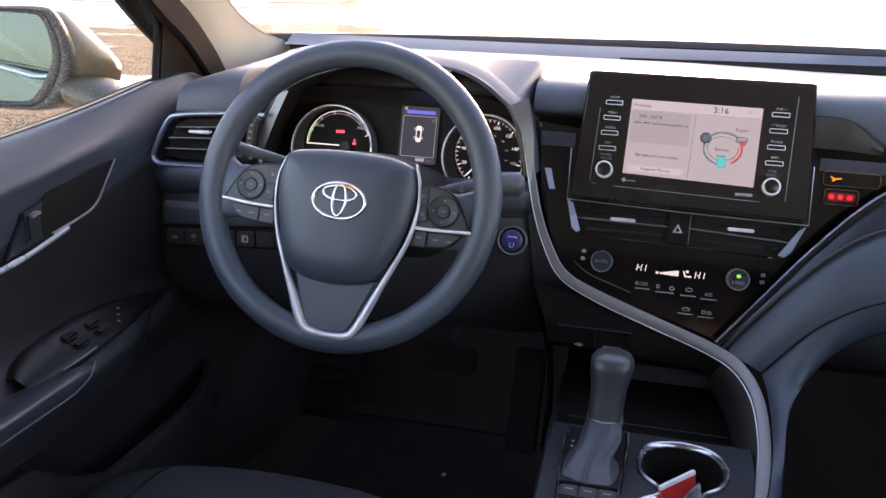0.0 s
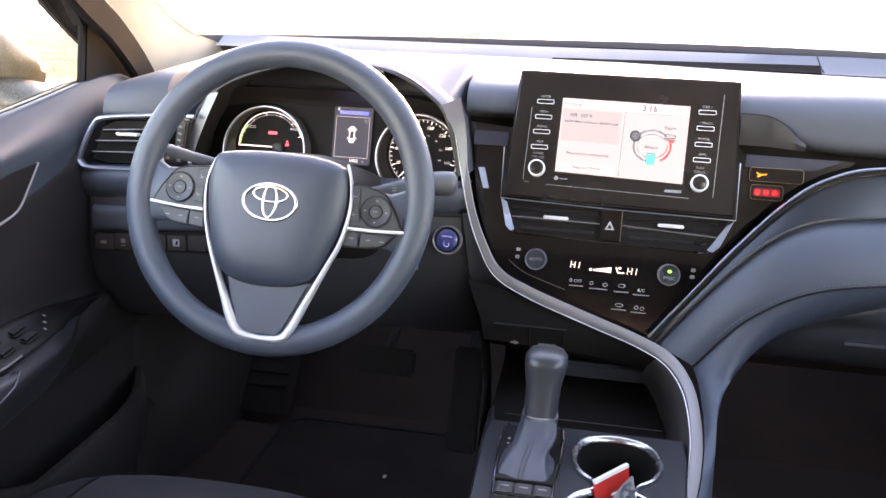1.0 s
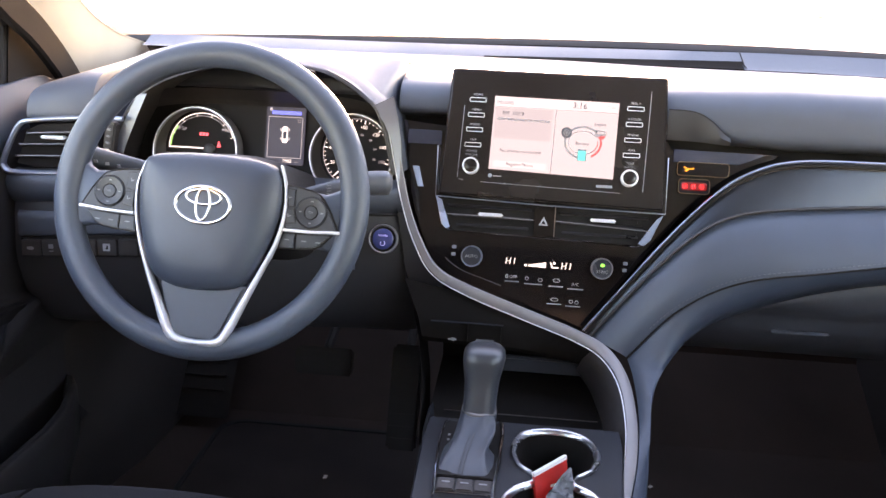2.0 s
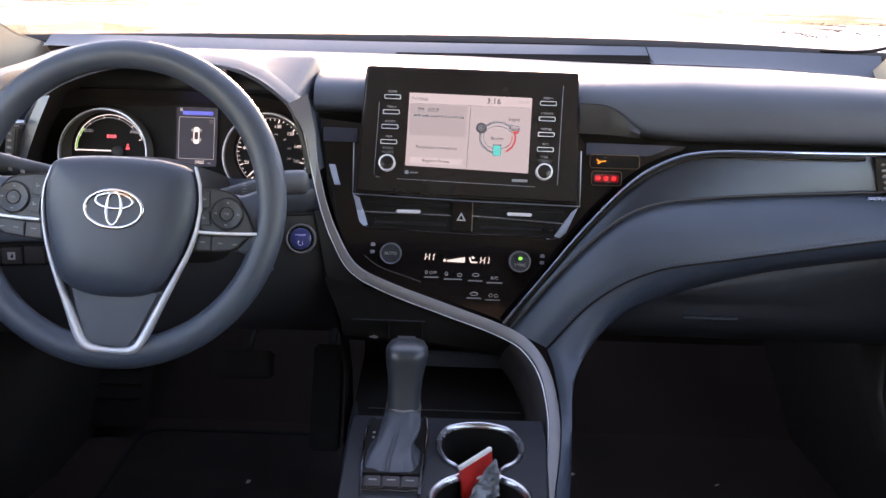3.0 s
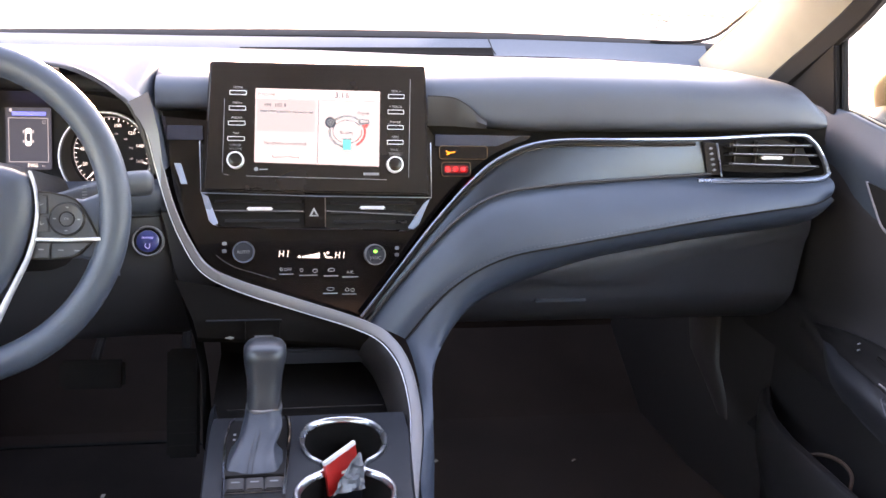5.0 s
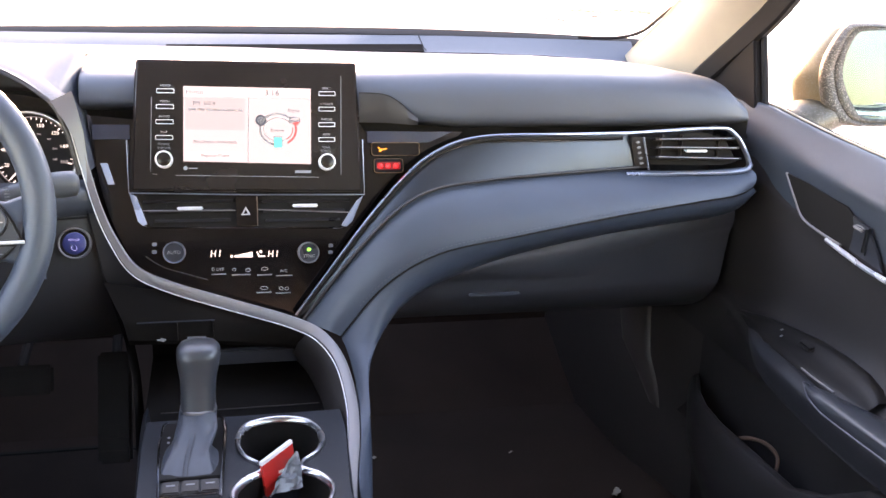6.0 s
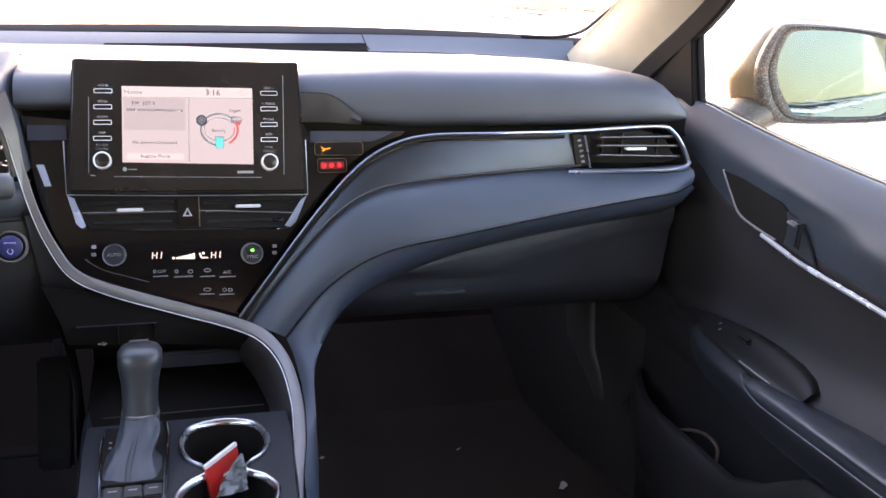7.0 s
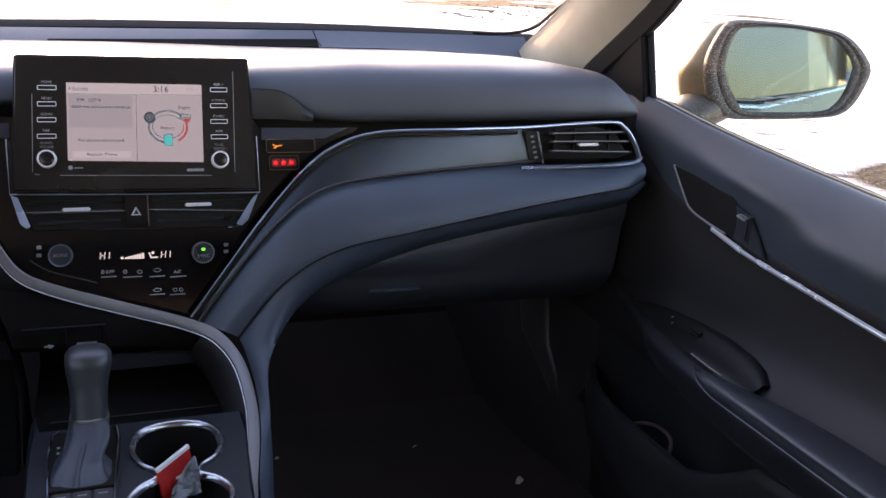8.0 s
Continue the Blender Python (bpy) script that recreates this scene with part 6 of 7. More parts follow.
rnd = random.Random(4)
for k, (cx, cy, cz, rx, ry) in enumerate(((-0.0695, -0.273, 0.689, 0.0205, 0.019), (-0.0700, -0.278, 0.685, 0.0203, 0.0185), (-0.0705, -0.286, 0.681, 0.0210, 0.019), (-0.0718, -0.296, 0.677, 0.0218, 0.019), (-0.0738, -0.308, 0.673, 0.0212, 0.020), (-0.0762, -0.321, 0.669, 0.0205, 0.021), (-0.0780, -0.336, 0.6650, 0.0245, 0.024), (-0.0775, -0.343, 0.658, 0.0300, 0.030))):
    ringp = []
    for j in range(40):
        a = 2 * math.pi * j / 40
        e = 0.75 - 0.045 * k
        fold = 1 + 0.06 * math.sin(3 * a + 0.8 * k) + 0.045 * math.sin(7 * a - 0.9 * k) if 0 < k < 7 else 1
        ringp.append((cx + rx * fold * math.copysign(abs(math.cos(a)) ** e, math.cos(a)), cy + ry * fold * math.copysign(abs(math.sin(a)) ** e, math.sin(a)), cz + 0.0015 * math.sin(4 * a + k)))
    rows.append(ringp)
boot = part("boot", loft(rows, True), BOOT, sh, "creased dark leatherette boot", 70)
for dx in (-0.0022, 0.0022):
    part("boot_seam", sweep(cr([(-0.0700 + dx, -0.2925, 0.688), (-0.0720 + dx, -0.3015, 0.6815), (-0.0755 + dx, -0.3195, 0.6755), (-0.0785 + dx, -0.336, 0.6705), (-0.0815 + dx, -0.3605, 0.6655), (-0.0820 + dx, -0.3740, 0.659)], 5), ring(0.0005, 5), (0, -0.4, 1)), KNEE, boot)

# ---- things in the cupholder ----
pk = thing("card_packet", (0.02, -0.36, 0.655), "red and white card packet standing in the cupholder", "packet")
corner, along, down = Vector((-0.004, -0.374, 0.6685)), Vector((0.0335, 0.022, 0.0125)), Vector((0.005, -0.008, -0.036))
face = along.cross(down).normalized()
pm = Matrix(((along.x, face.x, down.x, 0), (along.y, face.y, down.y, 0), (along.z, face.z, down.z, 0), (0, 0, 0, 1)))
pm = Matrix.Translation(corner + along * 0.5 + down * 0.5) @ pm.to_3x3().to_4x4()
red = bmesh.new()
bmesh.ops.create_cube(red, size=1)
bmesh.ops.scale(red, vec=(1, 0.005, 1), verts=red.verts)
bmesh.ops.transform(red, matrix=pm, verts=red.verts)
part("packet", red, RED, pk, "red card packet")
edge_bm = bmesh.new()
bmesh.ops.create_cube(edge_bm, size=1)
bmesh.ops.scale(edge_bm, vec=(1.01, 0.0056, 0.1), verts=edge_bm.verts)
bmesh.ops.transform(edge_bm, matrix=pm @ pose(0, 0, -0.47), verts=edge_bm.verts)
part("packet_edge", edge_bm, WHITE_CARD, pk, "white top edge")
for a0, a1, d0 in ((-0.05, 0.28, 0.12), (0.08, 0.40, 0.30)):
    bar = bmesh.new()
    bmesh.ops.create_cube(bar, size=1)
    bmesh.ops.scale(bar, vec=(a1 - a0, 0.0062, 0.07), verts=bar.verts)
    bmesh.ops.transform(bar, matrix=pm @ pose((a0 + a1) / 2, 0, d0, 0, -14), verts=bar.verts)
    part("print_bar", bar, WHITE_CARD, pk, "slanted white print bar")
rows = []
for i in range(11):
    f = i / 10
    left, right = Vector((0.004, -0.392, 0.640)).lerp(Vector((0.031, -0.372, 0.677)), f), Vector((0.040, -0.392, 0.646)).lerp(Vector((0.0365, -0.373, 0.679)), f)
    line = []
    for j in range(12):
        p = left.lerp(right, j / 11)
        line.append(p + Vector((0.25, -1, 0.2)) * (0.0065 * noise.noise(p * 95) + 0.003 * noise.noise(p * 260)) + Vector((0.6, 0, 1)) * 0.003 * noise.noise(p * 140 + Vector((5, 0, 0))))
    rows.append(line)
wrap = loft(rows)
bmesh.ops.solidify(wrap, geom=wrap.faces[:], thickness=0.0004)
single("plastic_wrapper", wrap, CLEAR, "crumpled grey plastic wrapper in the cupholder", "wrapper", sharp=20)

# ---- doors ----
SILL_Y = (-1.25, -0.48, -0.33, -0.2, -0.1, -0.03, 0.04, 0.1, 0.16)
SILL_X = (0.80, 0.79, 0.78, 0.77, 0.76, 0.75, 0.748, 0.748, 0.748)
SILL_Z = (0.93, 0.953, 0.967, 0.982, 0.998, 1.012, 1.010, 0.99, 0.95)


def door(s):
    name = "door_left" if s < 0 else "door_right"
    d = thing(name, (s * 0.76, -0.5, 0.35), "dark grey car door panel with silver strip and armrest", "car door", kind="structure")
    back = -0.05 if s < 0 else 0.0
    ys = [-1.2, -1.0, -0.85, -0.7, -0.6, -0.55, -0.5, -0.46, -0.42, -0.36, -0.3, -0.24, -0.18, -0.12, -0.06, 0.0, 0.04, 0.09, 0.14]
    rows = []
    for y in ys:
        x, z = ip(y, SILL_Y, SILL_X), ip(y, SILL_Y, SILL_Z)
        zc = ip(y - back, (-1.2, -0.58, -0.43, -0.30, -0.19, -0.1, 0.04), (0.80, 0.845, 0.853, 0.868, 0.875, 0.90, 0.93))
        k = ip(y, (-0.34, -0.12, 0.04), (1.0, 0.45, 0.3))
        w = ip(y - back, (-0.46, -0.39, -0.16, -0.10), (0, 1, 1, 0))
        line = [(x + 0.012, z - 0.002), (x - 0.004, z + 0.002), (x - 0.026 * k, z - 0.008), (x - 0.056 * k, z - 0.030), (x - 0.074 * k, z - 0.052), ((x - 0.072 * k) * 0.6 + 0.729 * 0.4, zc * 0.62 + (z - 0.052) * 0.38), (0.727, zc + 0.006)]
        rows.append(cr([(s * (a + (max(a, 0.7295) - a) * w * (v < z - 0.045)), y, v) for a, v in line], 4))
    part("upper_pad", loft(rows), DOOR_SOFT, d, "soft dark upper door pad", 70)
    rows = []
    for y in ys:
        zc = ip(y - back, (-1.2, -0.58, -0.43, -0.30, -0.19, -0.1, 0.04), (0.80, 0.845, 0.853, 0.868, 0.875, 0.90, 0.93))
        a = ip(y, (-1.2, -0.5, -0.36, -0.24, -0.14, -0.05, 0.04), (1, 1, 0.95, 0.75, 0.35, 0.05, 0.0))
        c = ip(y, (-0.2, -0.12, -0.05), (0, 0.003, 0.013))
        rows.append(cr([(s * (0.736 - c), y, zc + 0.030), (s * (0.7315 - c), y, zc + 0.012), (s * (0.7285 - c), y, zc + 0.002), (s * (0.730 - 0.004 * (1 - a) - 0.8 * c), y, zc - 0.02), (s * (0.728 - 0.006 * (1 - a) - 0.4 * c), y, zc - 0.06), (s * (0.724 - 0.006 * a + 0.008 * (1 - a)), y, 0.750), (s * (0.72 - 0.03 * a + 0.014 * (1 - a)), y, 0.720), (s * (0.72 - 0.056 * a), y, 0.710), (s * (0.72 - 0.066 * a), y, 0.694), (s * (0.72 - 0.045 * a), y, 0.668), (s * (0.72 - 0.01 * a), y, 0.63)], 3))
    part("lower_panel", loft(rows), DOOR_LOW, d, "dark lower door panel with armrest", 70)
    rows = []
    for y in ys[:16]:
        q = ip(y, (-0.18, -0.12, -0.06, 0.0, 0.04), (0, 0.008, 0.028, 0.060, 0.085))
        c = ip(y, (-0.49, -0.43), (0, 1))
        top = ip(y, (-0.60, -0.50, -0.43, -0.38, -0.12, 0.1), (0.655, 0.645, 0.595, 0.563, 0.560, 0.55))
        rows.append(cr([(s * 0.725, y, 0.675), (s * (0.70 + 0.026 * c), y, max(0.62, top + 0.008)), (s * (0.69 + 0.034 * c), y, top + 0.004 - 0.03 * c), (s * (0.685 + 0.01 * c), y, top + 0.003 - 0.066 * c), (s * (0.676 + q - 0.002 * c), y, top + 0.002 - 0.04 * c), (s * (0.668 + q), y, top - 0.002), (s * (0.662 + q), y, top), (s * (0.655 + q), y, top - 0.004), (s * (0.650 + q), y, top - 0.03), (s * (0.656 + q), y, 0.47), (s * min(0.69 + q, 0.735), y, 0.38), (s * min(0.72 + q, 0.74), y, FLOOR_Z)], 4))
    part("map_pocket", loft(rows), DOOR_LOW, d, "moulded door pocket", 70)
    # outer skin so that the mirrors see a car side
    part("outer_skin", loft([[(s * (ip(y, SILL_Y, SILL_X) + 0.03), y, max(ip(y, SILL_Y, SILL_Z) - 0.006, 0.948)), (s * 0.86, y, 0.86), (s * 0.885, y, 0.70), (s * 0.87, y, 0.45), (s * 0.82, y, 0.28)] for y in ys]), PAINT, d, "gold-beige painted outer skin", 60)
    part("sill_strip", sweep([(s * (ip(y, SILL_Y, SILL_X) + 0.018), y, ip(y, SILL_Y, SILL_Z) - 0.009) for y in ys], strip(0.022, 0.008, 0.4), (0, 0, 1)), RUBBER, d, "black window sill strip")
    part("belt_moulding", sweep([(s * (ip(y, SILL_Y, SILL_X) + 0.037), y, max(ip(y, SILL_Y, SILL_Z) - 0.006, 0.948) - 0.006) for y in ys[:16]], strip(0.006, 0.003, 0.4), (s, 0, 0.5)), CUP_RIM, d, "bright outer belt moulding")
    part("sill_bead", sweep([(s * (ip(y, SILL_Y, SILL_X) + 0.013), y, ip(y, SILL_Y, SILL_Z) + 0.0005) for y in ys], ring(0.0016, 8), (0, 0, 1)), SILL, d, "pale gold window sill bead")
    # silver strip and pull recess
    line = cr([(s * 0.7265, -0.160, 0.931), (s * 0.7262, -0.187, 0.902), (s * 0.7255, -0.212, 0.880), (s * 0.7245, -0.254, 0.8715), (s * 0.7225, -0.300, 0.8675)], 6)
    part("chrome_strip", sweep(line, strip(0.0028, 0.004, 0.3), (-s, 0, 0.2)), SATIN, d, "slim silver edge of the pull recess")
    part("chrome_strip", sweep(cr([(s * 0.7225, -0.272, 0.8665), (s * 0.7215, -0.31, 0.8605), (s * 0.7205, -0.36, 0.8535), (s * 0.720, -0.45, 0.8470), (s * 0.720, -0.58, 0.8370), (s * 0.720, -0.9, 0.812)], 5), strip(0.0062, 0.006, 0.4), (-s, 0, 0.35)), DOOR_STRIP, d, "bright satin door strip")
    # flat plate without depth, the recess shade lies in its near-black colour
    recess = [(-0.160, 0.931), (-0.187, 0.902), (-0.212, 0.880), (-0.254, 0.872), (-0.299, 0.8685), (-0.312, 0.8665), (-0.3165, 0.889), (-0.309, 0.909), (-0.298, 0.9165), (-0.263, 0.9205), (-0.209, 0.928)]
    mm = Matrix(((0, 0, -s, s * 0.7262), (1, 0, 0, 0), (0, 1, 0, 0), (0, 0, 0, 1)))
    part("pull_recess", prism(recess, 0.002, 0.0, 0.0, mm), DEEP, d, "flat near-black plate in place of the shaded pull recess")
    cup = [(-0.3125, 0.8665), (-0.378, 0.8565), (-0.3655, 0.8745), (-0.349, 0.8925), (-0.331, 0.9055), (-0.3095, 0.909), (-0.317, 0.889)]
    part("handle_bezel", prism(cup, 0.003, 0.001, 0.0005, mm), ARM, d, "dark bezel round the door handle")
    hm = pose(s * 0.719, -0.333, 0.887, 6)
    hd = part("door_handle", prism([(-0.013, -0.018), (0.011, -0.016), (0.015, 0.004), (0.013, 0.014), (0.006, 0.017), (-0.011, 0.017)], 0.007, 0.003, -0.006, hm @ Matrix(((0, 0, -s, 0), (1, 0, 0, 0), (0, 1, 0, 0), (0, 0, 0, 1)))), POD, d, "black inner door handle")
    # satin bead that draws the glint along the handle edge
    part("handle_glint", sweep(cr([(s * 0.7118, -0.3475, 0.902), (s * 0.7116, -0.3435, 0.9045), (s * 0.7116, -0.334, 0.9045)], 4), ring(0.0008, 6), (-s, 0, 0)), SATIN, hd, "glint on the handle edge, built as a satin bead")
    part("lock_tab", rbox(0.004, 0.018, 0.0035, 0.0012, pose(s * 0.7170, -0.331, 0.8985, 8)), SATIN, hd, "pale lock tab")
    # switch plate on the armrest front
    sp_rows = []
    for y, xi, zi, xo, zo in ((-0.09, 0.708, 0.706, 0.714, 0.708), (-0.13, 0.704, 0.712, 0.710, 0.716), (-0.17, 0.695, 0.717, 0.705, 0.726), (-0.21, 0.683, 0.7205, 0.700, 0.734), (-0.25, 0.669, 0.7225, 0.6985, 0.7395), (-0.30, 0.663, 0.723, 0.7035, 0.742), (-0.36, 0.659, 0.7228, 0.705, 0.742), (-0.405, 0.658, 0.7222, 0.7005, 0.7395), (-0.435, 0.661, 0.7210, 0.694, 0.735), (-0.456, 0.668, 0.7190, 0.684, 0.727)):
        sp_rows.append(cr([(s * (xo + 0.012), y, zo - 0.002), (s * (xo + 0.001), y, zo + 0.0005), (s * (xo * 0.55 + xi * 0.45), y, zo * 0.5 + zi * 0.5 - 0.001), (s * xi, y, zi), (s * (xi - 0.003), y, zi - 0.010)], 3))
    sp = part("switch_plate", loft(sp_rows), PLATE, d, "dark window switch plate", 60)
    # highlight on the plate's inner edge, built as a satin bead
    part("plate_glint", sweep(cr([(s * (xi - 0.001), y, zi + 0.0005) for y, xi, zi in ((-0.345, 0.6605, 0.7232), (-0.365, 0.6590, 0.7230), (-0.39, 0.6583, 0.7227), (-0.412, 0.6588, 0.7222))], 4), ring(0.0012, 6), (0, 0, 1)), SATIN, sp)
    for k in range(1 if s > 0 else 4):
        wx, wy, wz = 0.690 - 0.016 * (k // 2), -0.309 - 0.045 * (k % 2), 0.7365 - 0.006 * (k // 2)
        w2 = part("window_switch", rbox(0.013, 0.026, 0.007, 0.003, pose(s * wx, wy, wz, 8, -s * 18)), PLATE, sp)
        part("mark", rbox(0.005, 0.002, 0.0006, 0, pose(s * wx, wy + 0.006, wz + 0.0040, 8, -s * 18)), MARK_DIM, w2)
    for k in range(2 if s > 0 else 3):
        part("mark", rbox(0.004, 0.003, 0.0006, 0, pose(s * (0.690 - 0.008 * k), -0.252 - 0.012 * k, 0.7365 - 0.0035 * k, 0, -s * 24)), MARK_DIM, sp)
    body = []
    for y, xt, zt, xs, zb in ((-0.08, 0.716, 0.703, 0.712, 0.690), (-0.13, 0.713, 0.7095, 0.710, 0.690), (-0.18, 0.694, 0.715, 0.688, 0.690), (-0.23, 0.672, 0.719, 0.663, 0.689), (-0.27, 0.656, 0.7195, 0.647, 0.687), (-0.31, 0.650, 0.7195, 0.640, 0.683), (-0.35, 0.647, 0.7190, 0.6365, 0.679), (-0.40, 0.645, 0.7150, 0.635, 0.674), (-0.44, 0.644, 0.7110, 0.6335, 0.671), (-0.50, 0.644, 0.7100, 0.6330, 0.669), (-0.60, 0.644, 0.7100, 0.6330, 0.669), (-0.8, 0.644, 0.709, 0.633, 0.667), (-1.15, 0.644, 0.706, 0.633, 0.662)):
        body.append(cr([(s * (xt + 0.045), y, zt - 0.004), (s * (xt + 0.012), y, zt + 0.0008), (s * (xt + 0.003), y, zt), (s * (xt * 0.45 + xs * 0.55), y, zt - 0.004), (s * xs, y, zt * 0.7 + zb * 0.3), (s * (xs + 0.001), y, zb + 0.005), (s * (xs + 0.006), y, zb), (s * (xs * 0.4 + 0.722 * 0.6), y, zb - 0.002), (s * 0.725, y, zb - 0.004)], 4))
    part("arm_body", loft(body), ARM_SIDE, d, "dark armrest side moulding", 70)
    cap = []
    for y, zb in ((-0.377, 0.7195), (-0.382, 0.7165), (-0.39, 0.7140), (-0.40, 0.7115), (-0.415, 0.7080), (-0.43, 0.7055), (-0.46, 0.7050), (-0.49, 0.7050), (-0.54, 0.7050), (-0.62, 0.7045), (-0.75, 0.704), (-0.9, 0.703), (-1.15, 0.70)):
        xo = ip(y, (-0.70, -0.614, -0.536, -0.485, -0.44, -0.413, -0.378), (0.727, 0.721, 0.698, 0.680, 0.670, 0.660, 0.6465))
        zt = ip(y, (-0.44, -0.40, -0.377), (0.7225, 0.7222, 0.7198))
        xs = ip(y, (-0.43, -0.40, -0.377), (0.6315, 0.6330, 0.6415))
        cap.append(cr([(s * (xo + 0.004), y, zt - 0.006), (s * (xo * 0.5 + 0.644 * 0.5), y, zt), (s * (xs + 0.007), y, zt - 0.0015), (s * (xs + 0.0015), y, zt * 0.55 + zb * 0.45), (s * xs, y, zb + 0.001), (s * (xs + 0.003), y, zb - 0.001)], 4))
    part("arm_cap", loft(cap), ARM, d, "padded armrest", 70)
    seam = [(s * 0.6435, -0.376, 0.7205)] + [(r[-5].x - s * 0.0006, r[-5].y, r[-5].z) for r in cap]
    part("arm_seam", sweep(seam, ring(0.0009, 5), (0, 0, 1)), SATIN_DIM, d, "fine pale armrest seam")
    # bottle rib inside the open pocket
    rib = cr([(s * 0.670, -0.205, 0.548), (s * 0.684, -0.225, 0.560), (s * 0.692, -0.255, 0.566), (s * 0.690, -0.285, 0.563), (s * 0.678, -0.303, 0.551), (s * 0.672, -0.308, 0.535), (s * 0.671, -0.306, 0.520)], 5)
    if s > 0:
        # right door only, lit edge of the rib given by colour
        part("bottle_rib", sweep(rib, ring(0.0028, 8), (-s, 0, 0)), RIB, d, "bottle rib with its lit edge put into a paler brown")
    # corner triangle behind the pillar
    dz = -0.03 if s < 0 else 0.0
    tri3 = [(-0.048, 1.0), (-0.030, 1.098), (0.0, 1.09), (0.08, 1.05), (0.14, 1.015), (0.14, 0.985)] if s < 0 else [(-0.034, 1.0), (0.002, 1.126), (0.03, 1.105), (0.11, 1.045), (0.13, 0.99)]
    mm = Matrix(((0, 0, -s, s * 0.762), (1, 0, 0, 0), (0, 1, 0, 0), (0, 0, 0, 1)))
    part("corner_trim", prism(tri3, 0.012 if s < 0 else 0.02, 0.002, 0.0, mm), CORNER, d, "black triangular window corner trim", 15)
    if s < 0:
        part("corner_seal", sweep(cr([(-0.738, -0.100, 1.148), (-0.738, -0.055, 1.117), (-0.738, -0.003, 1.086), (-0.738, 0.039, 1.054), (-0.738, 0.075, 1.022), (-0.738, 0.11, 0.985)], 5), strip(0.046, 0.012, 0.3), (1, 0, 0)), CORNER, d, "black rubber seal along the pillar", 20)
    part("corner_bead", sweep([(s * 0.756, -0.038 + 0.4 * dz, 1.005), (s * 0.756, -0.003 + dz, 1.126 + dz)], ring(0.005, 8), (1, 0, 0)), RUBBER, d)
    frame_line = cr([(s * 0.766, dz, 1.126 + dz), (s * 0.755, -0.1, 1.20 + dz), (s * 0.72, -0.25, 1.31), (s * 0.66, -0.42, 1.40), (s * 0.64, -1.15, 1.42)], 6)
    part("window_frame", sweep(frame_line, strip(0.03, 0.02, 0.3), (-s, 0, 0)), RUBBER, d, "black upper window frame")
    gl = loft([[(s * 0.772, 0.0, 1.02), (s * 0.768, -0.01, 1.12 + dz)], [(s * 0.785, -0.2, 0.98), (s * 0.74, -0.22, 1.28)], [(s * 0.795, -0.5, 0.955), (s * 0.665, -0.5, 1.40)], [(s * 0.805, -1.15, 0.94), (s * 0.655, -1.15, 1.41)]])
    p = part("window_pane", gl, SIDE_GLASS, d, "clear side window", 80)
    p.visible_shadow = False
    if s < 0:
        pull = ("chrome_strip", "pull_recess", "handle_bezel", "door_handle", "handle_glint", "lock_tab")
        arm = ("switch_plate", "plate_glint", "window_switch", "mark", "arm_body", "arm_cap", "arm_seam")
        for ob in d.children_recursive:
            kind = ob.name.split(".")[0]
            if kind in pull:
                ob.data.transform(Matrix.Translation((0, -0.05, -0.006)))
            elif kind in arm:
                ob.data.transform(Matrix.Translation((-0.004, -0.019, 0.008)))
    return d


door(-1), door(1)


